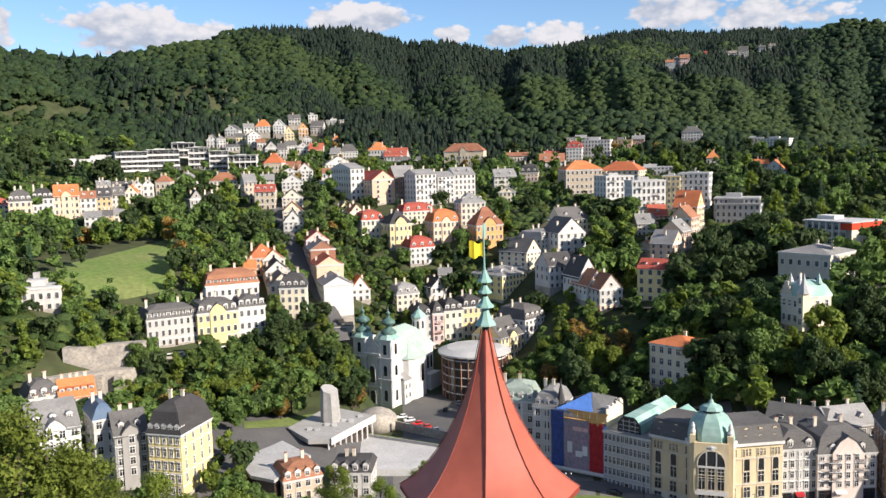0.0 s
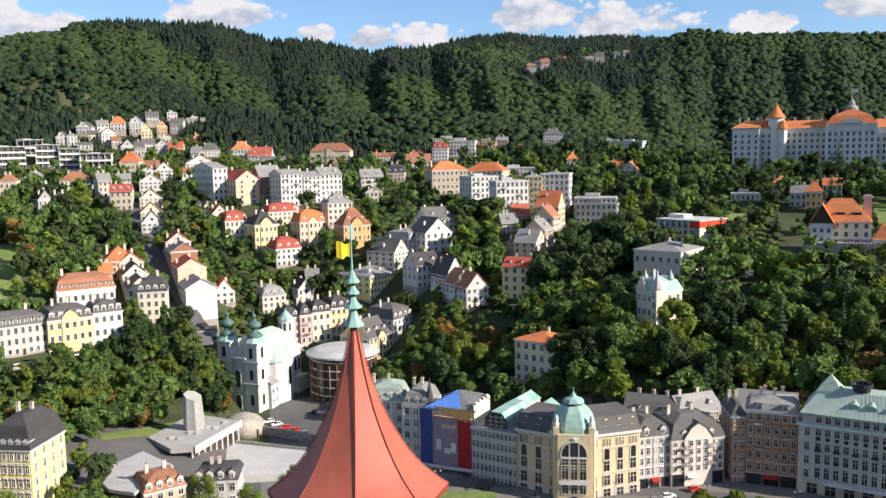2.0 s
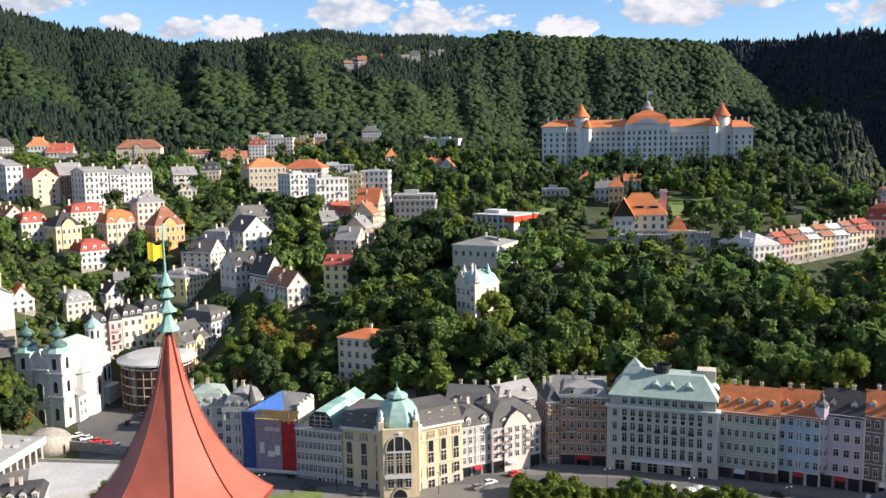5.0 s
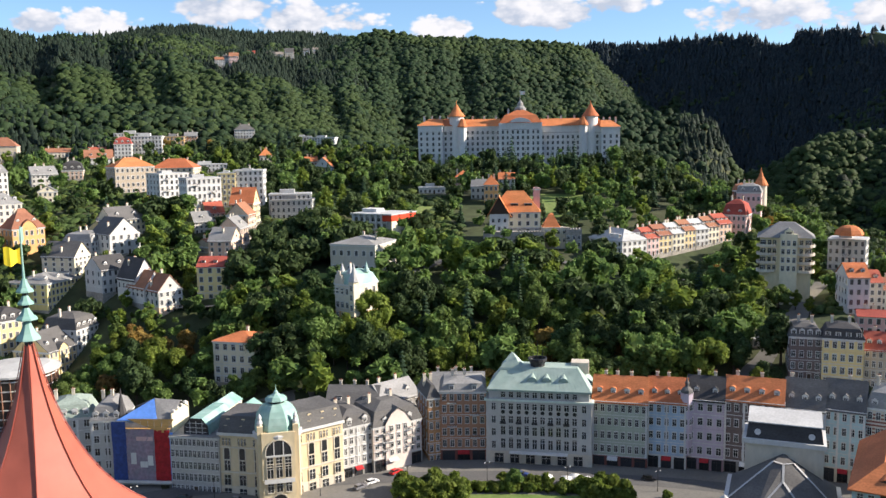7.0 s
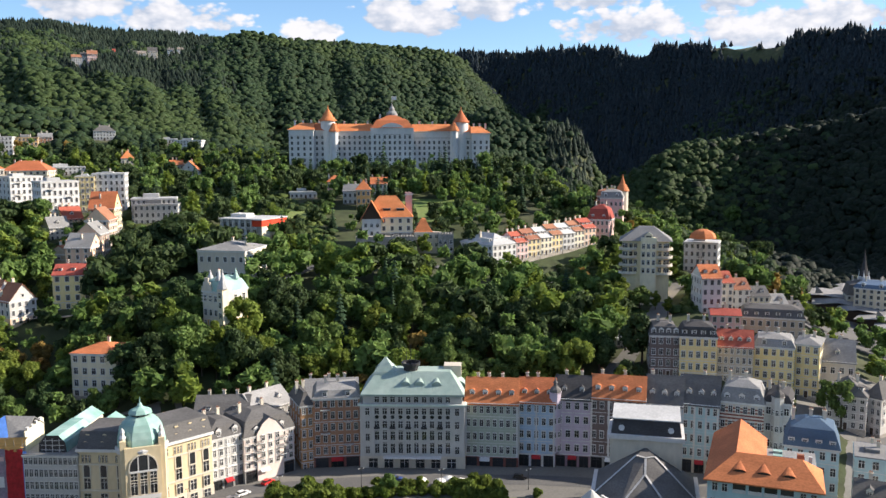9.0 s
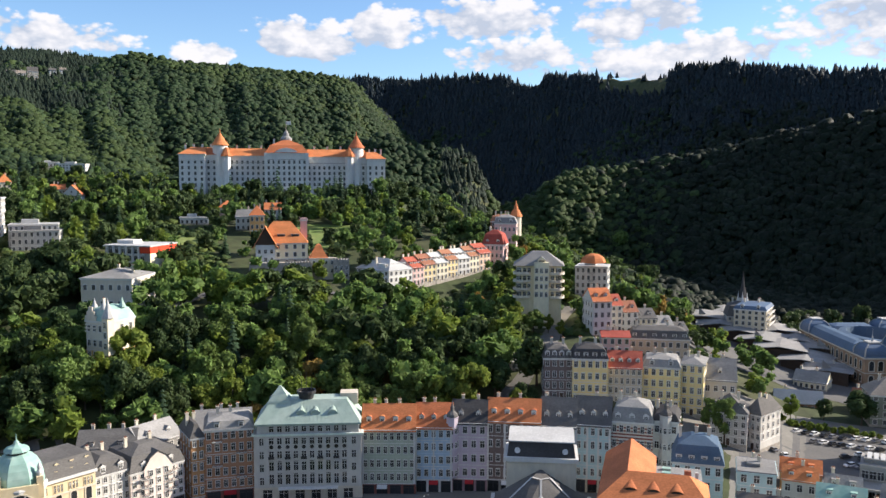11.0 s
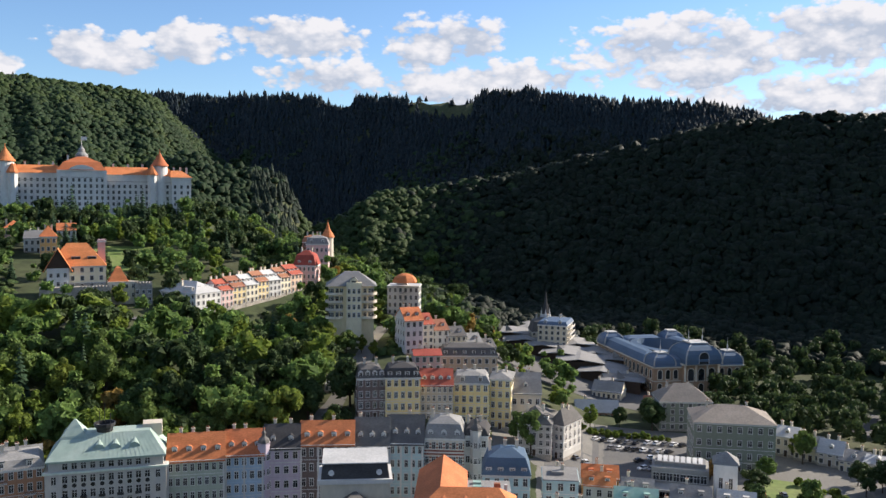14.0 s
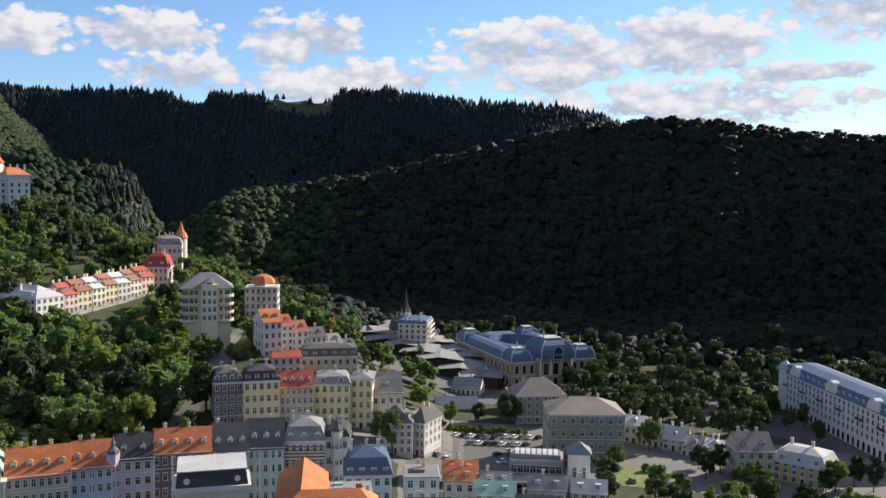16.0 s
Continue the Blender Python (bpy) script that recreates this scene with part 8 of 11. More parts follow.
house("three-storey cream villa with a russet tiled hipped roof", -138.2, 542.7, 78.7, 17.0, 13, 8.8, 6.3, 3, "hip", 5.2, CREAM, RUSSET, 0, category="villa")
house("two-storey grey town house with a dark slate front-gabled roof", -141.2, 492.2, 71.3, 7.6, 10, 7.6, 36.0, 2, "gablef", 5.1, GREY, DARK, 0)
house("two-storey grey town house with a dark slate hipped roof", -135.3, 500.4, 72.4, 8.7, 10, 5.2, 25.1, 2, "hip", 5.1, GREY, DARK, 0)
house("one-storey white low garage block with a pale sheet-metal flat roof", -255.9, 604.0, 99.0, 19.0, 8, 4.3, 31.0, 1, "flat", 0.8, WHITE, PALE, 0, chimneys=0)
house("one-storey white low garage block with a pale sheet-metal flat roof", -242.7, 619.8, 100.2, 17.5, 8, 5.5, 29.4, 1, "flat", 0.8, WHITE, PALE, 0, chimneys=0)
house("four-storey concrete apartment block with a pale sheet-metal flat roof", -215.2, 599.4, 94.1, 20.7, 16, 13.2, 25.8, 4, "flat", 1.2, CONCRETE, PALE, 0, chimneys=0, ledges=False, bands=True, category="apartment block")
house("four-storey concrete apartment block with a pale sheet-metal flat roof", -197.4, 612.2, 93.4, 21.4, 16, 15.1, 23.9, 4, "flat", 1.2, CONCRETE, PALE, 0, chimneys=0, ledges=False, bands=True, category="apartment block")
house("two-storey white apartment block with a pale sheet-metal flat roof", -196.9, 659.2, 102.8, 16.5, 14, 11.1, 22.6, 2, "flat", 1.3, WHITE, PALE, 0, chimneys=0, ledges=False, bands=True, category="apartment block")
house("four-storey white apartment block with a pale sheet-metal flat roof", -177.5, 631.5, 93.4, 14.7, 16, 16.3, 15.7, 4, "flat", 1.2, WHITE, PALE, 0, chimneys=0, ledges=False, bands=True, category="apartment block")
house("four-storey white apartment block with a pale sheet-metal flat roof", -163.3, 632.0, 92.2, 13.2, 16, 14.7, 14.5, 4, "flat", 0.8, WHITE, PALE, 0, chimneys=0, ledges=False, bands=True, category="apartment block")
house("three-storey white apartment block with a pale sheet-metal flat roof", -144.3, 623.5, 88.8, 19.9, 14, 14.4, 7.0, 3, "flat", 1.2, WHITE, PALE, 0, chimneys=0, ledges=False, bands=True, category="apartment block")
house("three-storey white villa with a slate grey front-gabled roof", -186.4, 701.7, 110.5, 8.1, 9, 6.3, 4.9, 3, "gablef", 4.5, WHITE, SLATE, 0, chimneys=1, category="villa")
house("three-storey white villa with a grey sheet-metal hipped roof", -178.7, 701.6, 110.3, 7.1, 9, 7.2, 14.3, 3, "hip", 2.8, WHITE, LEAD, 0, chimneys=1, category="villa")
house("two-storey white villa with a slate grey front-gabled roof", -178.7, 738.7, 120.2, 12.4, 9, 5.7, -6.4, 2, "gablef", 4.3, WHITE, SLATE, 0, chimneys=1, category="villa")
house("two-storey white villa with a grey sheet-metal pitched roof", -165.4, 745.9, 121.9, 9.1, 9, 5.8, 22.5, 2, "gable", 3.5, WHITE, LEAD, 0, chimneys=1, category="villa")
house("three-storey white villa with a slate grey front-gabled roof", -154.9, 715.4, 112.1, 10.6, 9, 7.8, 22.2, 3, "gablef", 4.1, WHITE, SLATE, 0, chimneys=1, category="villa")
house("two-storey yellow villa with a slate grey pitched roof", -167.4, 720.8, 114.9, 7.3, 9, 4.6, 13.1, 2, "gable", 2.9, YELLOW, SLATE, 0, chimneys=1, category="villa")
house("two-storey white villa with a orange tiled hipped roof", -155.2, 752.1, 122.8, 11.6, 9, 5.8, 1.7, 2, "hip", 6.0, WHITE, RUST, 0, chimneys=1, category="villa")
house("three-storey white villa with a grey sheet-metal front-gabled roof", -141.3, 752.9, 121.4, 9.8, 9, 7.7, 0.6, 3, "gablef", 5.3, WHITE, LEAD, 0, chimneys=1, category="villa")
house("three-storey yellow villa with a russet tiled front-gabled roof", -129.2, 732.7, 113.6, 8.4, 9, 8.0, 10.0, 3, "gablef", 6.1, YELLOW, RUSSET, 0, chimneys=1, category="villa")
house("two-storey light grey villa with a slate grey pitched roof", -134.6, 794.7, 130.4, 10.7, 9, 6.1, 9.6, 2, "gable", 3.8, LGREY, SLATE, 0, chimneys=1, category="villa")
house("three-storey orange villa with a russet tiled front-gabled roof", -120.4, 754.5, 118.5, 8.2, 9, 7.3, 9.1, 3, "gablef", 5.3, ORANGE, RUSSET, 0, chimneys=1, category="villa")
house("two-storey white villa with a pale sheet-metal flat roof", -122.2, 825.0, 134.3, 8.5, 9, 6.3, 8.4, 2, "flat", 2.1, WHITE, PALE, 0, chimneys=1, category="villa")
house("three-storey white villa with a slate grey pitched roof", -111.3, 772.0, 121.1, 11.3, 9, 6.9, -6.8, 3, "gable", 5.1, WHITE, SLATE, 0, chimneys=1, category="villa")
house("two-storey grey villa with a pale sheet-metal flat roof", -100.8, 819.8, 130.4, 16.9, 9, 4.7, 7.0, 2, "flat", 1.6, GREY, PALE, 0, chimneys=1, category="villa")
house("two-storey orange villa with a orange tiled hipped roof", -90.2, 744.6, 112.3, 7.7, 9, 3.8, 6.9, 2, "hip", 3.0, ORANGE, RUST, 0, chimneys=1, category="villa")
house("two-storey white villa with a slate grey pitched roof", -124.1, 711.3, 106.3, 9.7, 9, 4.6, 19.9, 2, "gable", 3.8, WHITE, SLATE, 0, chimneys=1, category="villa")
house("two-storey light grey villa with a grey sheet-metal front-gabled roof", -113.9, 708.9, 104.1, 10.0, 9, 5.5, 9.1, 2, "gablef", 3.7, LGREY, LEAD, 0, chimneys=1, category="villa")
house("three-storey grey villa with a dark slate front-gabled roof", -136.6, 692.7, 102.9, 10.1, 9, 6.3, 26.2, 3, "gablef", 5.4, GREY, DARK, 0, chimneys=1, category="villa")
house("three-storey light grey villa with a slate grey pitched roof", -128.4, 694.2, 101.8, 7.1, 9, 6.3, 10.5, 3, "gable", 4.6, LGREY, SLATE, 0, chimneys=1, category="villa")
house("three-storey white villa with a red tiled pitched roof", -102.8, 702.5, 100.2, 11.5, 9, 6.4, -1.7, 3, "gable", 5.5, WHITE, RED, 0, chimneys=1, category="villa")
house("three-storey yellow villa with a grey sheet-metal pitched roof", -87.0, 696.6, 97.1, 7.9, 9, 6.3, -7.9, 3, "gable", 4.6, YELLOW, LEAD, 0, chimneys=1, category="villa")
house("three-storey light grey villa with a slate grey hipped roof", -75.8, 699.9, 97.7, 14.5, 9, 7.2, 6.2, 3, "hip", 5.9, LGREY, SLATE, 0, chimneys=1, category="villa")
house("two-storey white villa with a russet tiled pitched roof", -148.0, 708.7, 109.6, 6.8, 9, 4.6, 11.8, 2, "gable", 2.8, WHITE, RUSSET, 0, chimneys=1, category="villa")
house("two-storey white villa with a slate grey pitched roof", -167.8, 694.0, 107.3, 10.5, 9, 3.6, 13.6, 2, "gable", 1.9, WHITE, SLATE, 0, chimneys=1, category="villa")
house("two-storey white villa with a russet tiled front-gabled roof", -114.0, 735.2, 111.8, 6.6, 9, 4.7, 8.8, 2, "gablef", 2.8, WHITE, RUSSET, 0, chimneys=1, category="villa")
house("two-storey tan villa with a orange tiled hipped roof", -126.4, 642.7, 87.7, 13.2, 12, 9.6, -3.9, 2, "hip", 7.5, TAN, RUST, 0, category="villa")
house("two-storey pink town house with a russet tiled pitched roof", -114.1, 650.1, 87.2, 13.4, 12, 5.9, 5.0, 2, "gable", 5.0, PINK, RUSSET, 2)
house("four-storey white town house with a red tiled front-gabled roof", -93.3, 584.6, 81.4, 10.6, 12, 10.6, 9.1, 4, "gablef", 5.3, WHITE, RED, 0)
house("three-storey white town house with a slate grey front-gabled roof", -103.3, 582.9, 83.1, 10.5, 14, 8.5, 10.0, 3, "gablef", 2.6, WHITE, SLATE, 0)
house("three-storey white town house with a grey sheet-metal front-gabled roof", -95.1, 543.8, 77.6, 13.0, 16, 8.2, 9.9, 3, "gablef", 4.6, WHITE, LEAD, 0)
house("three-storey beige town house with a slate grey front-gabled roof", -88.5, 504.3, 70.3, 12.0, 16, 7.3, 10.0, 3, "gablef", 4.9, BEIGE, SLATE, 0)
house("two-storey cream town house with a russet tiled front-gabled roof", -84.6, 480.6, 66.0, 10.9, 14, 5.0, 10.0, 2, "gablef", 5.3, CREAM, RUSSET, 0)
house("three-storey white town house with a slate grey front-gabled roof", -80.3, 457.0, 59.2, 10.4, 14, 7.8, 10.0, 3, "gablef", 6.0, WHITE, SLATE, 0)
house("four-storey tan town house with a grey sheet-metal pitched roof", -115.1, 515.3, 74.3, 7.4, 12, 12.8, 24.6, 4, "gable", 4.6, TAN, LEAD, 0)
house("three-storey tan town house with a red tiled pitched roof", -104.0, 501.3, 70.9, 11.6, 12, 10.8, 5.7, 3, "gable", 3.8, TAN, RED, 3)
house("two-storey light grey town house with a grey sheet-metal pitched roof", -113.2, 556.6, 81.9, 8.5, 10, 5.4, 11.5, 2, "gable", 3.2, LGREY, LEAD, 0)
house("two-storey white town house with a pale sheet-metal flat roof", -71.5, 555.4, 80.4, 16.2, 14, 4.7, 7.3, 2, "flat", 1.8, WHITE, PALE, 0, chimneys=1)
house("three-storey white town house with a grey sheet-metal front-gabled roof", -78.5, 652.3, 84.5, 20.2, 12, 11.0, 16.9, 3, "gablef", 5.9, WHITE, LEAD, 0)
house("two-storey white town house with a russet tiled pitched roof", -75.5, 579.1, 82.6, 10.9, 10, 7.6, 7.4, 2, "gable", 2.9, WHITE, RUSSET, 0)
house("five-storey peach town house with a red tiled front-gabled roof", -36.1, 518.8, 71.4, 14.8, 44, 14.9, 28.0, 5, "gablef", 5.4, PEACH, RED, 0, cols=2, chimneys=3)
house("five-storey white town house with a grey sheet-metal pitched roof", -52.2, 525.4, 73.9, 9.0, 30, 19.4, 29.7, 5, "gable", 3.3, WHITE, LEAD, 0)
house("five-storey brown town house with a grey sheet-metal pitched roof", -23.2, 527.5, 73.0, 13.5, 20, 14.8, 16.5, 5, "gable", 6.4, BROWN, LEAD, 0, sides=False)
house("six-storey bright white apartment house with a grey sheet-metal pitched roof", -10.5, 511.9, 70.1, 13.5, 16, 19.1, 27.0, 6, "gable", 2.6, TRIM, LEAD, 0, balconies=5, style="bare")
house("six-storey bright white apartment house with a grey sheet-metal pitched roof", 1.4, 518.4, 71.2, 10.5, 16, 16.2, 24.0, 6, "gable", 2.6, TRIM, LEAD, 0, balconies=4, style="bare")
house("five-storey bright white town house with a grey sheet-metal pitched roof", 12.9, 527.8, 71.7, 13.6, 16, 16.5, 20.0, 5, "gable", 4.0, TRIM, LEAD, 2)
house("two-storey white town house with a orange tiled hipped roof", -53.3, 704.0, 98.0, 14.8, 12, 7.3, -5.7, 2, "hip", 6.5, WHITE, RUST, 2)
house("two-storey white town house with a red tiled pitched roof", -38.5, 698.9, 93.1, 18.5, 12, 7.2, -6.8, 2, "gable", 6.4, WHITE, RED, 2)
house("three-storey light grey town house with a slate grey pitched roof", -26.7, 655.5, 85.5, 19.2, 14, 7.8, 2.3, 3, "gable", 5.9, LGREY, SLATE, 3)
house("two-storey tan villa with a russet tiled hipped roof", 17.0, 719.8, 90.9, 33.5, 14, 11.7, -13.4, 2, "hip", 6.6, TAN, RUSSET, 1, gable=6.0, category="villa")
house("three-storey light grey town house with a grey sheet-metal pitched roof", 39.8, 558.6, 76.8, 14.4, 12, 8.6, 5.9, 3, "gable", 4.6, LGREY, LEAD, 2)
house("two-storey cream town house with a grey sheet-metal front-gabled roof", 37.8, 518.6, 70.5, 9.8, 12, 6.5, -4.2, 2, "gablef", 3.0, CREAM, LEAD, 0)
house("three-storey peach town house with a dark slate mansard roof", 58.3, 593.1, 80.3, 12.4, 12, 6.2, -10.6, 3, "mansard", 6.1, PEACH, DARK, 3)
house("two-storey beige town house with a russet tiled pitched roof", 61.0, 717.4, 93.1, 20.5, 12, 4.6, -4.9, 2, "gable", 2.8, BEIGE, RUSSET, 0)
house("two-storey white town house with a russet tiled pitched roof", 83.7, 666.8, 86.9, 19.4, 12, 6.1, -7.2, 2, "gable", 6.0, WHITE, RUSSET, 2)
house("two-storey pink town house with a red tiled pitched roof", 86.1, 690.7, 90.0, 12.5, 10, 7.2, -7.1, 2, "gable", 3.6, PINK, RED, 0)
house("four-storey white town house with a red tiled mansard roof", 102.6, 680.3, 91.5, 12.3, 12, 11.5, -13.6, 4, "mansard", 5.3, WHITE, RED, 3)
house("three-storey light grey apartment block with a pale sheet-metal flat roof", 118.7, 737.5, 103.0, 27.0, 16, 8.6, -13.1, 3, "flat", 4.7, LGREY, PALE, 0, chimneys=0, balconies=3)
house("five-storey white apartment block with a pale sheet-metal flat roof", 122.1, 693.3, 93.5, 22.4, 16, 15.2, -18.0, 5, "flat", 3.6, WHITE, PALE, 0, chimneys=0, balconies=4)
house("three-storey ochre apartment block with a grey sheet-metal flat roof", 148.0, 720.0, 98.3, 16.6, 14, 10.2, -15.6, 3, "flat", 2.8, OCHRE, LEAD, 0, balconies=3)
house("three-storey brown town house with a grey sheet-metal pitched roof", 163.2, 727.1, 100.3, 10.2, 14, 8.9, -16.6, 3, "gable", 2.9, BROWN, LEAD, 0)
house("four-storey tan town house with a orange tiled hipped roof", 89.7, 552.8, 72.4, 24.0, 18, 16.2, 8.8, 4, "hip", 5.6, TAN, RUST, 0, cols=8, chimneys=4)
house("four-storey cream town house with a orange tiled hipped roof", 114.3, 564.6, 74.6, 26.2, 16, 12.4, -31.5, 4, "hip", 5.8, CREAM, RUST, 0, cols=7, chimneys=4)
house("three-storey light grey town house with a slate grey hipped roof", 211.5, 738.3, 106.3, 17.1, 12, 7.6, -16.0, 3, "hip", 4.9, LGREY, SLATE, 0)
house("two-storey cream town house with a orange tiled hipped roof", 194.5, 626.5, 84.7, 8.6, 10, 8.1, -17.2, 2, "hip", 5.7, CREAM, RUST, 0)
house("four-storey white clinic block with a pale sheet-metal flat roof", 265.1, 695.2, 96.2, 22.2, 14, 9.9, -34.9, 4, "flat", 1.8, WHITE, PALE, 0, chimneys=0)
house("one-storey light grey clinic block with a pale sheet-metal flat roof", 256.6, 716.4, 103.9, 14.9, 12, 3.7, -19.7, 1, "flat", 1.4, LGREY, PALE, 0, chimneys=0)
house("two-storey white villa with a orange tiled front-gabled roof", 222.4, 583.0, 77.9, 13.2, 12, 6.8, -34.9, 2, "gablef", 6.4, WHITE, RUST, 0, category="villa")
house("two-storey white town house with a orange tiled pitched roof", 225.5, 614.9, 84.1, 9.4, 10, 4.0, -20.1, 2, "gable", 3.1, WHITE, RUST, 0)
house("six-storey bright white apartment block with a pale sheet-metal flat roof", 100.2, 491.9, 66.2, 16.9, 18, 19.3, 12.5, 6, "flat", 1.6, TRIM, PALE, 0, chimneys=1, style="bare", ledges=False, balconies=4, category="apartment block")
house("six-storey bright white apartment block with a pale sheet-metal flat roof", 107.0, 451.5, 61.9, 17.7, 16, 22.0, 2.7, 6, "flat", 1.8, TRIM, PALE, 0, chimneys=1, style="bare", ledges=False, balconies=4, category="apartment block")
house("six-storey yellow apartment block with a pale sheet-metal flat roof", 126.9, 482.8, 66.1, 9.8, 16, 18.9, -20.7, 6, "flat", 1.3, YELLOW, PALE, 0, chimneys=1, style="bare", ledges=False, balconies=4, category="apartment block")
house("six-storey bright white apartment block with a pale sheet-metal flat roof", 138.3, 479.5, 66.0, 16.5, 16, 20.4, -24.1, 6, "flat", 0.9, TRIM, PALE, 0, chimneys=1, style="bare", ledges=False, balconies=4, category="apartment block")
house("two-storey bright white apartment block with a pale sheet-metal flat roof", 148.1, 612.3, 82.1, 26.4, 16, 5.6, -13.6, 2, "flat", 2.0, TRIM, PALE, 0, chimneys=1, style="bare", ledges=False, category="apartment block")
house("three-storey beige town house with a grey sheet-metal pitched roof", 102.1, 436.2, 55.9, 9.2, 12, 6.9, 1.8, 3, "gable", 4.7, BEIGE, LEAD, 1)
house("three-storey peach town house with a red tiled pitched roof", 110.4, 444.1, 59.3, 9.4, 12, 6.7, 1.0, 3, "gable", 5.5, PEACH, RED, 1)
house("four-storey yellow town house with a orange tiled front-gabled roof", 128.6, 433.0, 58.6, 12.5, 12, 12.5, 57.0, 4, "gablef", 7.9, YELLOW, RUST, 0)
house("four-storey peach town house with a russet tiled pitched roof", 121.8, 418.5, 55.2, 12.5, 11, 11.5, 56.0, 4, "gable", 5.7, PEACH, RUSSET, 0)
house("three-storey peach town house with a grey sheet-metal pitched roof", 114.0, 405.0, 50.6, 12.5, 11, 11.0, 54.0, 3, "gable", 5.2, PEACH, LEAD, 1)
house("four-storey peach town house with a grey sheet-metal front-gabled roof", 106.5, 392.5, 45.6, 13.0, 11, 11.8, 52.0, 4, "gablef", 5.7, PEACH, LEAD, 0)
house("three-storey tan town house with a russet tiled pitched roof", 100.6, 399.5, 48.3, 9.9, 12, 5.8, 40.0, 3, "gable", 3.6, TAN, RUSSET, 1)
house("four-storey yellow town house with a red tiled pitched roof", 88.1, 361.4, 35.5, 14.9, 15, 14.5, -27.7, 4, "gable", 3.4, YELLOW, RED, 3, dshape="flat", style="hood", cols=4)
house("three-storey light grey town house with a grey sheet-metal flat roof", 149.3, 439.3, 60.8, 21.8, 14, 10.4, -26.8, 3, "flat", 2.3, LGREY, LEAD, 0, chimneys=3, winmat=None)
house("two-storey yellow town house with a slate grey front-gabled roof", -56.1, 485.6, 64.9, 7.1, 12, 5.7, 16.6, 2, "gablef", 4.5, YELLOW, SLATE, 0)
house("two-storey cream town house with a russet tiled front-gabled roof", -48.5, 477.5, 61.5, 8.3, 12, 8.2, 25.8, 2, "gablef", 4.4, CREAM, RUSSET, 0)
house("three-storey beige villa with a red tiled mansard roof", -38.5, 461.2, 55.5, 12.4, 13, 11.0, 24.0, 3, "mansard", 5.2, BEIGE, RED, 3, style="hood", category="villa")
house("three-storey yellow villa with a dark slate hipped roof", -23.2, 453.6, 51.5, 12.3, 13, 13.2, 26.0, 3, "hip", 7.3, YELLOW, DARK, 0, gable=6.5, style="hood", category="villa")
house("three-storey cream villa with a red tiled mansard roof", -14.3, 479.8, 61.1, 18.5, 12, 8.3, 24.0, 3, "mansard", 4.6, CREAM, RED, 3, category="villa")
house("three-storey peach villa with a orange tiled mansard roof", 0.8, 460.0, 53.5, 14.6, 13, 11.2, 22.0, 3, "mansard", 6.4, PEACH, RUST, 3, gable=5.0, style="hood", category="villa")
house("three-storey orange villa with a russet tiled hipped roof", 23.5, 450.6, 51.1, 15.1, 13, 12.0, 20.0, 3, "hip", 9.1, ORANGE, RUSSET, 2, gable=7.0, style="hood", category="villa")
house("four-storey beige town house with a grey sheet-metal hipped roof", 15.9, 472.9, 60.8, 14.0, 13, 12.9, 16.0, 4, "hip", 5.3, BEIGE, LEAD, 3)
house("two-storey tan town house with a russet tiled flat roof", 18.6, 456.2, 53.1, 7.2, 8, 5.4, -2.3, 2, "flat", 3.0, TAN, RUSSET, 0)
house("three-storey white villa with a red tiled mansard roof", -11.8, 440.6, 44.1, 13.5, 12, 9.1, 24.0, 3, "mansard", 5.6, WHITE, RED, 3, style="bare", category="villa")
house("two-storey white town house with a orange tiled front-gabled roof", -40.1, 399.0, 32.8, 9.1, 10, 5.9, 15.7, 2, "gablef", 5.9, WHITE, RUST, 0)
house("three-storey cream town house with a grey sheet-metal mansard roof", -18.2, 402.8, 26.4, 11.3, 12, 8.9, 24.0, 3, "mansard", 4.9, CREAM, LEAD, 3)
house("two-storey white town house with a dark slate front-gabled roof", -3.6, 416.0, 29.2, 8.7, 12, 7.0, 28.0, 2, "gablef", 4.4, WHITE, DARK, 0)
house("two-storey white town house with a grey sheet-metal pitched roof", -0.5, 429.0, 36.4, 6.8, 10, 4.0, 0.1, 2, "gable", 2.8, WHITE, LEAD, 0)
house("four-storey yellow town house with a low grey sheet-metal roof", 34.5, 412.8, 30.0, 23.0, 21, 12.4, 46, 4, "hip", 3.2, SUNNY, LEAD, 3, cols=9, style="hood", side_wall=OCHRE)
house("four-storey cream town house with a slate grey front-gabled roof", 43.5, 423.5, 41.0, 12.0, 17, 10.5, 48, 4, "gablef", 6.4, CREAM, SLATE, 0, cols=4)
house("four-storey white town house with a grey sheet-metal mansard roof", 52.5, 433.4, 46.0, 13.0, 15, 11.0, 48, 4, "mansard", 4.6, WHITE, LEAD, 3, gable=4.5, style="hood")
house("three-storey pale yellow town house with a slate grey pitched roof", 61.5, 443.5, 51.0, 12.0, 13, 9.5, 48, 3, "gable", 4.8, LEMON, SLATE, 2)
house("four-storey pale yellow town house with a slate grey pitched roof", 27.8, 362.2, 9.5, 15.0, 17, 13.0, 44, 4, "gable", 7.0, LEMON, SLATE, 3, gable=4.5, style="hood")
house("four-storey white town house with a slate grey mansard roof", 38.3, 372.5, 16.0, 13.5, 16, 12.0, 46, 4, "mansard", 6.0, WHITE, SLATE, 4, dshape="round")
house("four-storey light grey town house with a dark slate mansard roof", -10.5, 386.4, 14.3, 8.0, 13, 13.6, 20.0, 4, "mansard", 4.6, LGREY, DARK, 2)
house("four-storey pink town house with a dark slate mansard roof", -3.9, 387.6, 11.5, 5.6, 13, 17.0, 20.0, 4, "mansard", 4.8, PINK, DARK, 1, dshape="round", balconies=3)
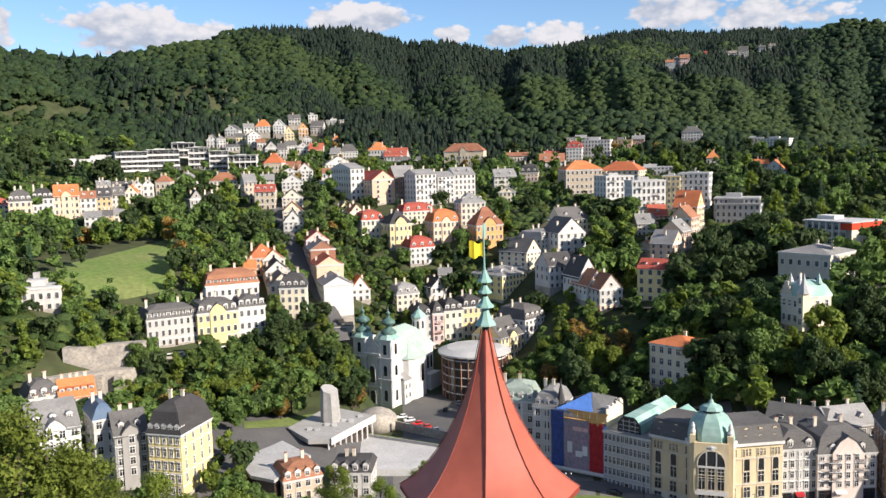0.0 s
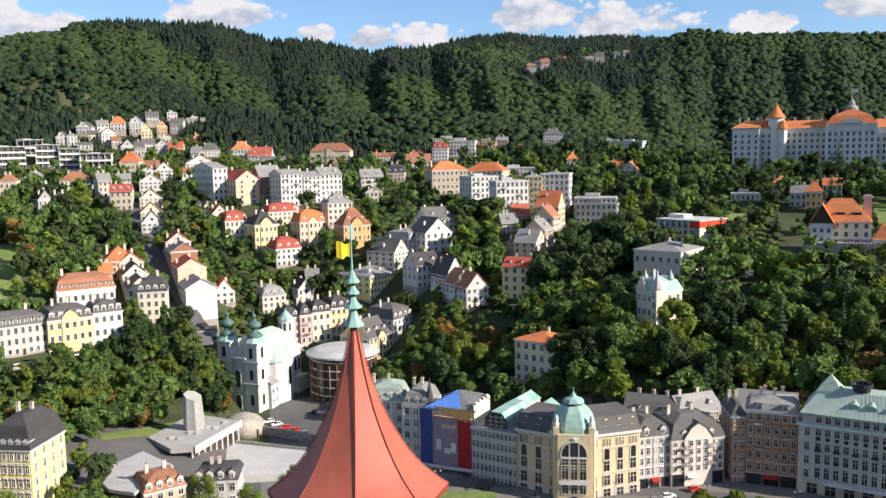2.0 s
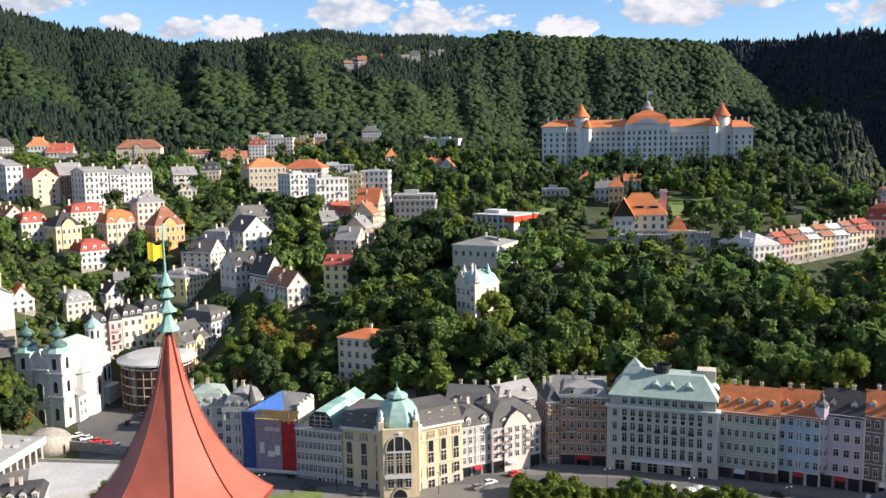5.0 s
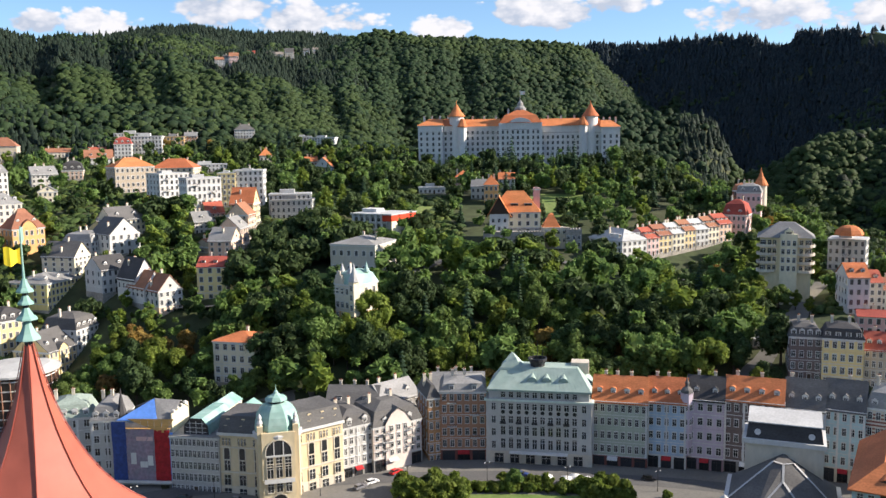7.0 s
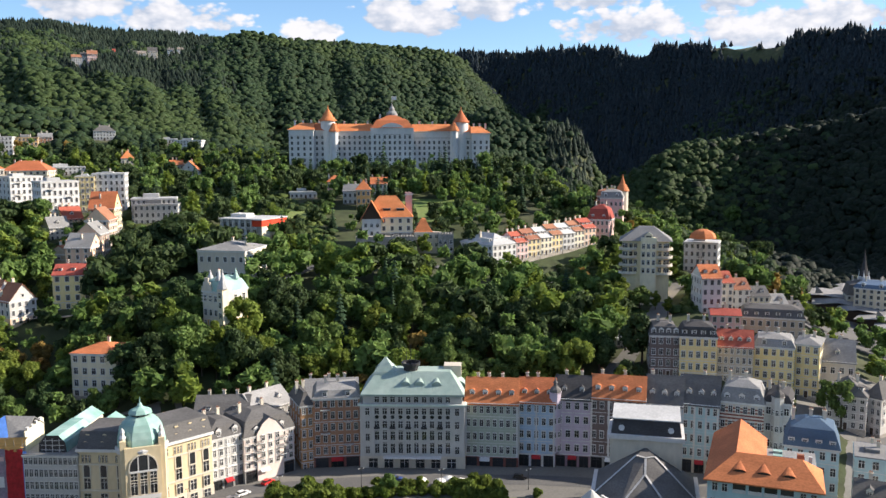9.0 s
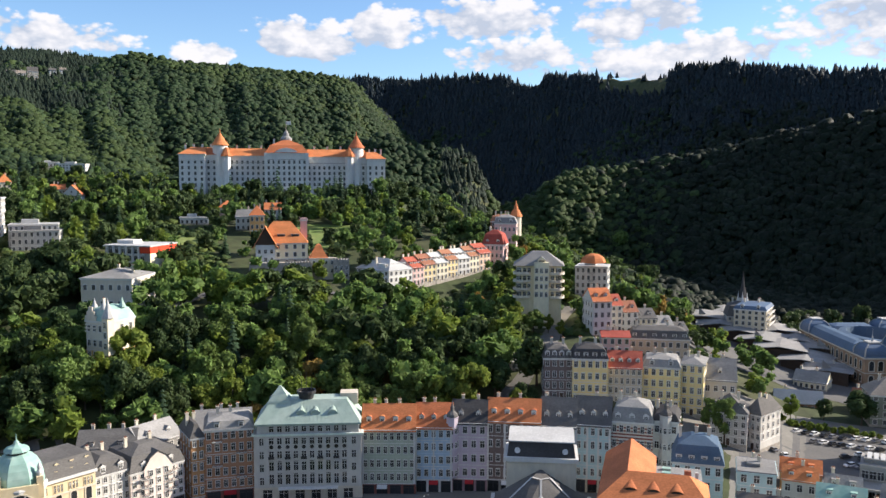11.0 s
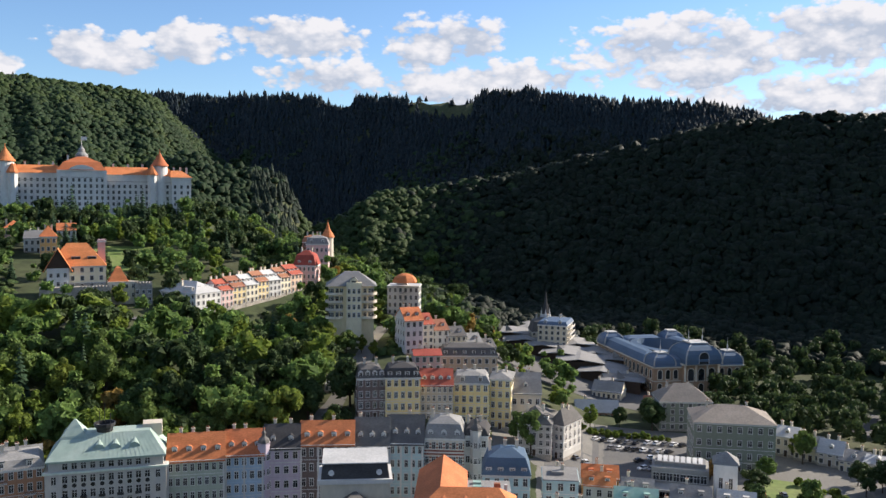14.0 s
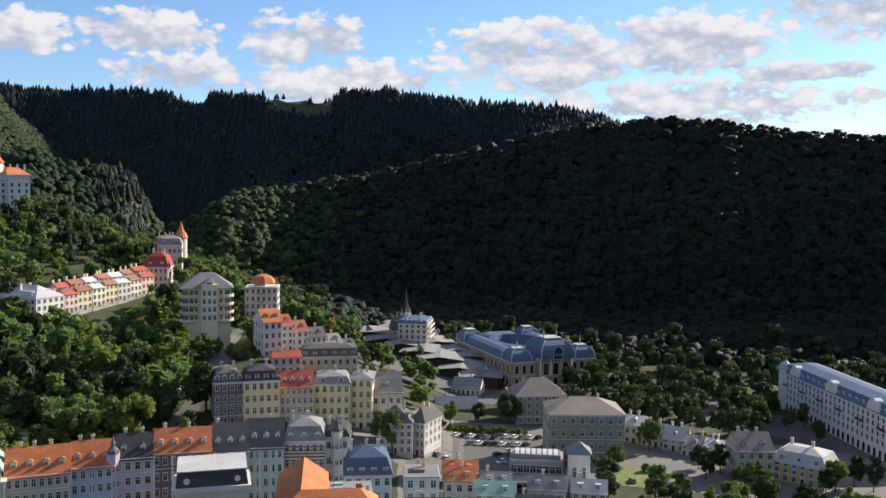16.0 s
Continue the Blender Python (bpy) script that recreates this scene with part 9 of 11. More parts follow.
house("four-storey cream town house with a dark slate mansard roof", 3.0, 389.8, 11.8, 9.0, 13, 17.4, 20.0, 4, "mansard", 4.8, CREAM, DARK, 3, dshape="round")
house("four-storey yellow town house with a dark slate mansard roof", 12.2, 393.2, 14.6, 10.6, 13, 15.6, 20.0, 4, "mansard", 4.8, YELLOW, DARK, 3, dshape="round")
house("three-storey white town house with a slate grey front-gabled roof", 62.9, 426.2, 50.0, 15.9, 16, 10.2, 24.0, 3, "gablef", 7.3, WHITE, SLATE, 0, cols=4)
house("three-storey cream town house with a slate grey pitched roof", 67.5, 442.9, 56.2, 17.5, 15, 9.3, 20.0, 3, "gable", 5.9, CREAM, SLATE, 2)
house("three-storey white town house with a dark slate pitched roof", 53.6, 395.4, 37.2, 13.5, 13, 10.7, 24.0, 3, "gable", 5.6, WHITE, DARK, 2)
house("two-storey white town house with a dark slate front-gabled roof", 63.3, 379.8, 36.0, 10.1, 14, 8.7, 22.0, 2, "gablef", 8.6, WHITE, DARK, 0)
house("three-storey white town house with a russet tiled front-gabled roof", 65.7, 372.2, 34.4, 10.3, 14, 7.5, 20.0, 3, "gablef", 6.7, WHITE, RUSSET, 0)
house("three-storey light grey town house with a russet tiled front-gabled roof", 70.1, 363.3, 31.7, 10.9, 14, 9.8, 18.0, 3, "gablef", 6.3, LGREY, RUSSET, 0, base=PEACH)
house("four-storey cream town house with a orange tiled hipped roof", 79.0, 301.9, 14.7, 16.3, 16, 15.8, -44.7, 4, "hip", 2.4, CREAM, RUST, 0, cols=5)
house("two-storey white town house with a russet tiled mansard roof", -87.9, 351.2, 40.4, 21.6, 14, 9.1, 24.1, 2, "mansard", 5.8, WHITE, RUSSET, 8, dshape="flat")
house("three-storey light grey hotel wing with a slate grey mansard roof", -103.4, 319.7, 31.1, 18.8, 14, 10.8, 31.9, 3, "mansard", 4.5, LGREY, SLATE, 8, dshape="flat", style="hood", cols=8)
house("three-storey pale yellow hotel wing with a slate grey mansard roof", -87.9, 326.4, 30.2, 15.6, 15, 12.3, 29.1, 3, "mansard", 4.6, LEMON, SLATE, 5, gable=6.0, style="hood", cols=6, dshape="round")
house("three-storey white hotel wing with a slate grey mansard roof", -76.4, 333.4, 30.1, 10.6, 14, 13.0, 24.9, 3, "mansard", 3.8, WHITE, SLATE, 4, style="hood", cols=4, dshape="round")
house("four-storey cream town house with a dark slate mansard roof", -62.4, 346.4, 34.8, 10.7, 14, 13.2, 6.2, 4, "mansard", 5.5, CREAM, DARK, 4, style="hood", cols=4)
house("three-storey beige town house with a slate grey front-gabled roof", -69.5, 362.0, 36.5, 10.5, 15, 10.8, 17, 3, "gablef", 4.6, BEIGE, SLATE, 0)
house("three-storey white town house with a dark slate front-gabled roof", -74.2, 377.5, 41.5, 10.5, 14, 9.6, 17, 3, "gablef", 4.6, WHITE, DARK, 0)
house("three-storey beige town house with a orange tiled front-gabled roof", -78.6, 392.0, 46.0, 10.0, 14, 8.6, 17, 3, "gablef", 4.4, BEIGE, RUST, 0)
house("three-storey orange town house with a orange tiled hipped roof", -82.9, 391.3, 47.1, 13.5, 15, 8.5, 20.0, 3, "hip", 6.0, ORANGE, RUST, 1)
house("two-storey orange town house with a orange tiled pitched roof", -85.6, 374.3, 44.9, 5.3, 10, 7.8, 12.9, 2, "gable", 3.4, ORANGE, RUST, 0)
house("one-storey white town house with a pale sheet-metal flat roof", -71.3, 350.8, 36.7, 6.8, 8, 2.8, 11.5, 1, "flat", 0.9, WHITE, PALE, 0, chimneys=0)
house("five-storey bright white town house with a blank gable and sheet-metal roof", -47.0, 372.0, 30.5, 12.8, 20, 14.6, 17, 5, "gablef", 3.6, TRIM, LEAD, 0, cols=4, blank=True)
house("five-storey brown town house with a grey sheet-metal front-gabled roof", -58.3, 408.6, 43.0, 12.0, 16, 14.0, 17, 5, "gablef", 4.0, BROWN, LEAD, 0, blank=True)
house("five-storey peach town house with a red tiled front-gabled roof", -52.9, 391.2, 37.5, 12.4, 18, 14.0, 17, 5, "gablef", 4.0, PEACH, RED, 0, blank=True)
house("four-storey pink town house with a red tiled front-gabled roof", -63.0, 424.0, 48.5, 11.5, 16, 11.5, 17, 4, "gablef", 4.4, PINK, RED, 0)
house("one-storey light grey town house with a dark slate flat roof", -43.6, 350.3, 25.6, 9.5, 8, 5.2, 7.1, 1, "flat", 2.4, LGREY, DARK, 0, chimneys=0)
house("two-storey white villa with a pale sheet-metal flat roof", -148.2, 311.5, 46.8, 13.5, 12, 8.7, 19.5, 2, "flat", 5.0, WHITE, PALE, 0, chimneys=0, style="hood", cols=5, category="villa")
house("two-storey white villa with a pale sheet-metal flat roof", -155.9, 325.6, 51.4, 6.6, 10, 5.2, 19.6, 2, "flat", 3.9, WHITE, PALE, 0, chimneys=0, style="hood", cols=2, category="villa")
house("three-storey white town house with a slate grey mansard roof", -129.1, 268.6, 18.6, 9.7, 12, 8.1, 37.7, 3, "mansard", 4.7, WHITE, SLATE, 3, dshape="round")
house("four-storey light grey town house with a orange tiled pitched roof", -119.4, 270.8, 16.5, 11.0, 14, 9.3, 27.8, 4, "gable", 4.7, LGREY, RUST, 5, chimneys=4, dshape="flat")
house("five-storey white town house with a grey sheet-metal pitched roof", -105.6, 224.4, 13.1, 12.5, 18, 16.5, 33.2, 5, "gable", 6.2, WHITE, LEAD, 3, dshape="round", gable=5.0)
house("five-storey light grey town house with a blue sheet-metal mansard roof", -95.9, 233.1, 12.0, 5.9, 14, 17.7, 32.4, 5, "mansard", 4.0, LGREY, NAVY, 0, dshape="flat")
house("five-storey grey town house with a slate grey pitched roof", -87.5, 229.9, 10.9, 8.8, 14, 15.2, 28.8, 5, "gable", 5.1, GREY, SLATE, 2, gable=5.0, style="hood")
house("five-storey bright yellow town house with a dark slate mansard roof", -77.6, 227.1, 9.1, 10.2, 16, 17.7, -15.1, 5, "mansard", 8.1, SUNNY, DARK, 5, style="hood", cols=5, dshape="gable")
house("two-storey tan town house with a russet tiled mansard roof", -41.7, 234.3, 4.3, 11.2, 12, 6.4, 26.1, 2, "mansard", 3.7, TAN, RUSSET, 4, style="hood")
house("two-storey light grey town house with a dark slate mansard roof", -29.1, 240.2, 2.4, 12.0, 12, 7.4, -3.1, 2, "mansard", 2.6, LGREY, DARK, 4, style="hood")
house("five-storey light grey ornate hotel with a green copper mansard roof", 21.6, 274.4, 0.4, 12.4, 13, 19.4, -14.0, 5, "mansard", 5.2, LGREY, VERDIGRIS, 4, style="hood", dshape="round", pilasters=4)
turret_house = house("five-storey light grey ornate hotel with a dark corner spire", 30.8, 266.3, 1.0, 9.0, 13, 18.8, -24.0, 5, "mansard", 5.4, LGREY, LEAD, 3, style="hood", dshape="gable", pilasters=3)
spire_roof(turret_house, 4.2, 1.6, 19.0, 1.7, 9.0, DARK)
box_part("turret", turret_house, (2.8, 5.6, 0.2, 3.0, 12.0, 19.1), LGREY)
house("five-storey light grey hotel with a slate grey mansard roof", 97.8, 234.4, -0.9, 10.6, 16, 16.6, 4.4, 5, "mansard", 4.3, LGREY, SLATE, 2, style="hood", cols=5, shop=GREY, first=4.2, pilasters=3, dshape="gable")
house("five-storey pale rose hotel with a slate grey mansard roof", 111.1, 234.0, -0.2, 17.0, 16, 14.4, 3.6, 5, "mansard", 6.1, ROSE, SLATE, 2, gable=9.0, style="hood", cols=7, shop=GREY, first=4.2, dshape="gable", balconies=6)
house("six-storey orange-brown hotel with a slate grey mansard roof", 123.6, 233.3, -1.2, 4.1, 14, 21.5, -13.9, 6, "mansard", 3.9, AMBER, SLATE, 0, cols=2)
house("six-storey reddish-brown hotel with a grey sheet-metal mansard roof", 131.6, 228.8, -0.7, 14.3, 14, 23.0, -29.9, 6, "mansard", 3.2, TAWNY, LEAD, 2, cols=6, style="plain", balconies=4, shop=MAROON, first=4.2, dshape="flat")
house("five-storey sage green hotel with a orange tiled pitched roof", 170.0, 199.4, -1.2, 16.6, 13, 21.6, -44.5, 5, "gable", 6.5, SAGE, RUST, 4, cols=8, style="hood", shop=MAROON, first=4.4, pilasters=2, dshape="round", chimneys=3)
house("five-storey pale blue hotel with a orange tiled pitched roof", 181.1, 190.8, -1.2, 11.5, 13, 21.9, -46.5, 5, "gable", 6.2, BLUE, RUST, 3, cols=5, style="hood", shop=TRIM, first=5.2, pilasters=3, dshape="gable", chimneys=2)
house("five-storey lilac hotel with a dark slate pitched roof", 189.7, 183.6, -1.1, 10.9, 13, 23.0, -48.9, 5, "gable", 5.8, LILAC, DARK, 2, cols=4, style="hood", shop=MAUVE, first=5.0, oriel=-5.4, dshape="gable", chimneys=2)
house("five-storey dark brick hotel with a orange tiled pitched roof", 199.0, 173.5, -0.6, 16.6, 13, 23.1, -51.9, 5, "gable", 5.8, BRICK, RUST, 4, cols=7, style="hood", shop=GREY, first=4.4, pilasters=4, dshape="round", chimneys=2)
house("five-storey pale blue hotel with a slate grey pitched roof", 208.5, 163.5, -0.2, 11.0, 14, 21.5, -54.9, 5, "gable", 7.4, BLUE, SLATE, 3, cols=5, style="hood", shop=GREY, first=4.4, pilasters=3, dshape="gable", chimneys=1)
house("five-storey pale turquoise hotel with a slate grey pitched roof", 215.8, 155.5, 0.2, 10.8, 14, 21.7, -57.2, 5, "gable", 7.3, TEAL, SLATE, 3, cols=5, style="hood", shop=BEIGE, first=4.4, pilasters=4, dshape="gable", chimneys=1)
house("five-storey beige hotel with a grey sheet-metal mansard roof", 224.1, 146.9, 0.1, 12.7, 13, 22.9, -59.8, 5, "mansard", 5.9, BEIGE, LEAD, 3, cols=6, style="hood", stripe=MAROON, shop=GREY, first=4.4, dshape="gable")
house("five-storey light grey hotel with a dark slate mansard roof", 231.2, 139.4, 0.1, 7.6, 13, 23.3, -61.9, 5, "mansard", 2.8, LGREY, DARK, 1, cols=3, style="hood", oriel=0.5, shop=GREY)
house("four-storey beige rear house with a slate grey pitched roof", 103.5, 253.0, 0.0, 17.0, 14, 15.2, -34.0, 4, "gable", 5.6, BEIGE, SLATE, 2, chimneys=3, dshape="flat")
house("four-storey grey rear house with a dark sheet-metal pitched roof", 121.0, 250.5, 0.0, 15.0, 13, 16.4, 12.0, 4, "gable", 4.6, GREY, SHEET, 2, chimneys=2)
house("five-storey orange-brown rear house with a blue-grey pitched roof", 139.0, 245.0, 0.0, 18.0, 14, 17.2, -30.0, 5, "gable", 4.8, AMBER, LEAD, 0, chimneys=3)
house("four-storey cream rear house with a grey sheet-metal hipped roof", 86.0, 256.0, 0.0, 13.0, 11, 13.0, -16.0, 4, "hip", 3.4, CREAM, LEAD, 0, chimneys=2)
house("four-storey dark brick town house with a slate grey mansard roof", 245.4, 192.7, 17.4, 10.3, 13, 15.3, -45.9, 4, "mansard", 4.1, BRICK, SLATE, 4, cols=4, dshape="gable", winmat=TRIM)
house("four-storey pale yellow town house with a dark slate mansard roof", 250.7, 182.3, 17.1, 12.6, 13, 16.2, -50.0, 4, "mansard", 4.5, LEMON, DARK, 4, cols=5, style="hood", dshape="flat")
house("four-storey tan town house with a red tiled pitched roof", 261.1, 174.5, 16.2, 12.1, 13, 13.4, -54.3, 4, "gable", 4.9, TAN, RED, 4, cols=6, dshape="gable")
house("four-storey pale yellow town house with a grey sheet-metal mansard roof", 273.0, 166.9, 13.7, 13.4, 14, 15.5, -58.6, 4, "mansard", 3.6, LEMON, LEAD, 2, cols=5, style="hood", dshape="gable")
house("five-storey pale yellow town house with a grey sheet-metal hipped roof", 282.0, 159.5, 10.9, 8.1, 14, 19.2, -66.5, 5, "hip", 1.8, LEMON, LEAD, 0, cols=3)
house("three-storey beige town house with a grey sheet-metal pitched roof", 292.0, 153.7, 8.7, 11.7, 16, 14.8, -58.3, 3, "gable", 6.5, BEIGE, LEAD, 1)
house("four-storey light grey town house with a slate grey hipped roof", 274.0, 140.7, 5.9, 12.2, 14, 11.5, -66.8, 4, "hip", 5.1, LGREY, SLATE, 3, cols=5, style="hood", dshape="flat")
house("four-storey light grey town house with a slate grey hipped roof", 282.1, 135.7, 3.6, 5.7, 14, 12.7, -92.3, 4, "hip", 5.2, LGREY, SLATE, 0, cols=3)
house("two-storey pink town house with a red tiled pitched roof", 298.8, 204.4, 24.5, 11.8, 12, 7.1, -49.6, 2, "gable", 1.7, PINK, RED, 0, cols=4)
house("two-storey tan town house with a slate grey mansard roof", 322.8, 198.6, 20.4, 25.1, 13, 8.1, -54.4, 2, "mansard", 4.6, TAN, SLATE, 6, cols=8, dshape="flat")
house("four-storey white town house with a orange tiled pitched roof", 307.7, 217.8, 28.9, 8.5, 14, 15.5, -34.7, 4, "gable", 4.8, WHITE, RUST, 2)
house("four-storey beige town house with a red tiled pitched roof", 319.5, 220.1, 28.7, 8.4, 14, 12.3, -35.4, 4, "gable", 4.0, BEIGE, RED, 2)
house("three-storey white town house with a russet tiled pitched roof", 331.6, 220.1, 26.7, 8.8, 14, 10.1, -36.4, 3, "gable", 4.0, WHITE, RUSSET, 2)
house("three-storey cream town house with a slate grey pitched roof", 338.3, 215.3, 24.0, 10.0, 14, 9.6, -37.5, 3, "gable", 3.5, CREAM, SLATE, 2)
house("three-storey beige town house with a grey sheet-metal pitched roof", 344.0, 209.9, 22.1, 9.9, 14, 8.1, -38.6, 3, "gable", 3.4, BEIGE, LEAD, 2)
house("three-storey white town house with a slate grey pitched roof", 355.4, 208.5, 19.4, 9.0, 14, 7.2, -39.6, 3, "gable", 2.9, WHITE, SLATE, 2)
CLEAR += [(266, 311, 8), (258, 322, 8), (256, 332, 7), (282, 309, 8), (297, 310, 7), (312, 311, 6)]
house("three-storey white terraced house with a pale sheet-metal hipped roof", 280.2, 318.7, 42.3, 16, 24, 9.6, 2.0, 3, "hip", 5.0, WHITE, PALE, 4, cols=5, style="hood", dshape="flat", chimneys=2, group="terrace on the slope")
house("three-storey pink terraced house with a red tiled pitched roof", 292.2, 319.0, 43.1, 8, 14, 9.2, 2.0, 3, "gable", 4.6, PINK, RED, 3, cols=3, style="hood", dshape="flat", chimneys=2, group="terrace on the slope")
house("three-storey yellow terraced house with a russet tiled pitched roof", 300.7, 319.5, 43.6, 9, 14, 9.6, 2.0, 3, "gable", 4.6, YELLOW, RUSSET, 3, cols=3, style="hood", dshape="flat", chimneys=2, group="terrace on the slope")
house("three-storey cream terraced house with a pale sheet-metal pitched roof", 309.4, 319.6, 44.1, 8.5, 14, 9.4, 2.0, 3, "gable", 4.6, CREAM, PALE, 3, cols=3, style="hood", dshape="flat", chimneys=2, group="terrace on the slope")
house("three-storey yellow terraced house with a russet tiled pitched roof", 317.7, 320.0, 44.7, 8, 14, 9.8, 2.0, 3, "gable", 4.6, LEMON, RUSSET, 3, cols=3, style="hood", dshape="flat", chimneys=2, group="terrace on the slope")
house("three-storey white terraced house with a pale sheet-metal pitched roof", 326.2, 320.1, 45.2, 9, 14, 9.3, 2.0, 3, "gable", 4.6, WHITE, PALE, 3, cols=3, style="hood", dshape="flat", chimneys=2, group="terrace on the slope")
house("three-storey cream terraced house with a russet tiled pitched roof", 334.7, 320.6, 45.7, 8, 14, 9.6, 2.0, 3, "gable", 4.6, CREAM, RUSSET, 3, cols=3, style="hood", dshape="flat", chimneys=2, group="terrace on the slope")
house("three-storey peach terraced house with a red tiled pitched roof", 343.2, 320.8, 46.2, 9, 14, 10.0, 2.0, 3, "gable", 4.6, PEACH, RED, 3, cols=3, style="hood", dshape="flat", chimneys=2, group="terrace on the slope")
house("three-storey pink town house with a red tiled mansard roof", 353.5, 324.7, 48.4, 12.0, 12, 11.5, -61.4, 3, "mansard", 7.8, PINK, RED, 2)
house("three-storey beige town house with a pale sheet-metal flat roof", 393.7, 351.8, 54.7, 11.4, 14, 13.6, -48.2, 3, "flat", 7.5, BEIGE, PALE, 0)
house("four-storey light grey apartment block with a pale sheet-metal flat roof", 349.2, 254.3, 38.8, 15.8, 14, 14.4, -59.9, 4, "flat", 2.2, LGREY, PALE, 0, balconies=2, chimneys=0, category="apartment block")
house("three-storey beige villa with a grey sheet-metal hipped roof", 141.1, 337.8, 41.6, 21.1, 22, 16.2, -48.7, 3, "hip", 3.0, BEIGE, LEAD, 0, cols=6, style="hood", base=TAN, category="villa", chimneys=3)
house("four-storey beige town house with a slate grey mansard roof", 462.1, 225.2, 6.6, 26.5, 14, 12.0, -54.0, 4, "mansard", 7.9, BEIGE, SLATE, 3)
house("four-storey olive grey town house with a taupe tiled hipped roof", 357.8, 112.2, 0.6, 22.0, 16, 12.5, -58.6, 4, "hip", 6.3, OLIVE, TAUPE, 0, cols=6, chimneys=2)
house("four-storey olive grey town house with a taupe tiled hipped roof", 315.8, 80.9, 0.3, 28.5, 20, 17.6, -65.6, 4, "hip", 4.6, OLIVE, TAUPE, 0, cols=8, chimneys=2, dshape="flat")
house("one-storey brown town house with a pale sheet-metal pitched roof", 357.0, 152.0, -1.0, 19.2, 8, 4.2, -60.9, 1, "gable", 4.3, BROWN, PALE, 0, chimneys=1)
house("one-storey tan town house with a russet tiled pitched roof", 369.7, 130.4, -0.6, 10.5, 10, 6.0, -80.6, 1, "gable", 4.1, TAN, RUSSET, 0)
house("two-storey cream town house with a grey sheet-metal pitched roof", 387.3, 160.3, 1.7, 14.3, 10, 3.9, -81.5, 2, "gable", 4.0, CREAM, LEAD, 0)
house("two-storey yellow town house with a grey sheet-metal pitched roof", 407.8, 160.9, 0.3, 17.6, 12, 4.1, -60.5, 2, "gable", 4.9, YELLOW, LEAD, 0)
house("two-storey beige town house with a pale sheet-metal pitched roof", 345.1, 69.2, 0.4, 7.9, 12, 7.7, -88.7, 2, "gable", 2.7, BEIGE, PALE, 1)
house("two-storey cream town house with a grey sheet-metal pitched roof", 343.6, 61.2, 0.3, 9.5, 12, 5.7, -89.9, 2, "gable", 3.0, CREAM, LEAD, 1)
house("two-storey beige town house with a pale sheet-metal pitched roof", 341.9, 53.0, 0.3, 8.7, 12, 5.0, -91.2, 2, "gable", 3.6, BEIGE, PALE, 1)
house("two-storey cream town house with a grey sheet-metal pitched roof", 340.0, 45.0, -0.8, 9.4, 12, 4.9, -92.5, 2, "gable", 2.8, CREAM, LEAD, 1)
house("two-storey beige town house with a pale sheet-metal pitched roof", 338.0, 37.0, 0.2, 8.3, 12, 4.8, -93.8, 2, "gable", 1.7, BEIGE, PALE, 1)
house("three-storey tan town house with a taupe tiled pitched roof", 320.3, 20.9, 0.3, 13.0, 14, 10.2, -66.3, 3, "gable", 5.3, TAN, TAUPE, 2)
house("three-storey ochre town house with a pale sheet-metal mansard roof", 321.0, 6.9, 0.2, 17.6, 14, 7.6, -106.8, 3, "mansard", 4.9, OCHRE, PALE, 3)
house("four-storey white town house with a russet tiled pitched roof", 334.5, 1280.4, 214.3, 13.6, 12, 11.8, -14.6, 4, "gable", 3.9, WHITE, RUSSET, 0, chimneys=1, below=14)
house("four-storey white town house with a slate grey pitched roof", 346.0, 1283.5, 216.5, 10.3, 12, 13.4, -15.1, 4, "gable", 4.0, WHITE, SLATE, 0, chimneys=1, below=14)
house("four-storey pink town house with a russet tiled pitched roof", 354.2, 1275.0, 215.0, 13.6, 12, 15.9, -15.5, 4, "gable", 5.6, PINK, RUSSET, 0, chimneys=1, below=14)
house("four-storey white town house with a slate grey pitched roof", 394.8, 1375.8, 230.5, 12.9, 12, 14.5, -16.0, 4, "gable", 4.2, WHITE, SLATE, 0, chimneys=1, below=14)
house("four-storey white town house with a red tiled pitched roof", 423.4, 1421.6, 241.6, 14.3, 12, 9.4, -16.6, 4, "gable", 5.3, WHITE, RED, 0, chimneys=1, below=14)
house("four-storey white town house with a slate grey pitched roof", 449.3, 1394.8, 235.6, 13.2, 12, 12.9, -17.9, 4, "gable", 4.3, WHITE, SLATE, 0, chimneys=1, below=14)
house("four-storey light grey town house with a taupe tiled pitched roof", 464.4, 1398.2, 237.9, 13.3, 12, 11.2, -18.4, 4, "gable", 4.3, LGREY, TAUPE, 0, chimneys=1, below=14)
house("four-storey beige town house with a slate grey pitched roof", 485.5, 1410.1, 242.1, 15.3, 12, 12.2, -19.0, 4, "gable", 7.2, BEIGE, SLATE, 0, chimneys=1, below=14)
house("four-storey white town house with a slate grey pitched roof", 538.2, 1472.0, 252.7, 11.0, 12, 12.8, -20.1, 4, "gable", 3.6, WHITE, SLATE, 0, chimneys=1, below=14)
house("four-storey white town house with a taupe tiled pitched roof", 558.5, 1481.6, 255.8, 10.1, 12, 12.9, -20.7, 4, "gable", 3.6, WHITE, TAUPE, 0, chimneys=1, below=14)
house("two-storey pink villa with a orange tiled hipped roof", 277.9, 479.3, 69.8, 10.0, 10, 8.3, -30.1, 2, "hip", 4.1, PINK, RUST, 0, chimneys=1, category="villa")
house("two-storey white villa with a grey sheet-metal pitched roof", 272.8, 449.7, 65.4, 11.7, 10, 8.2, -39.2, 2, "gable", 3.9, WHITE, LEAD, 0, category="villa")
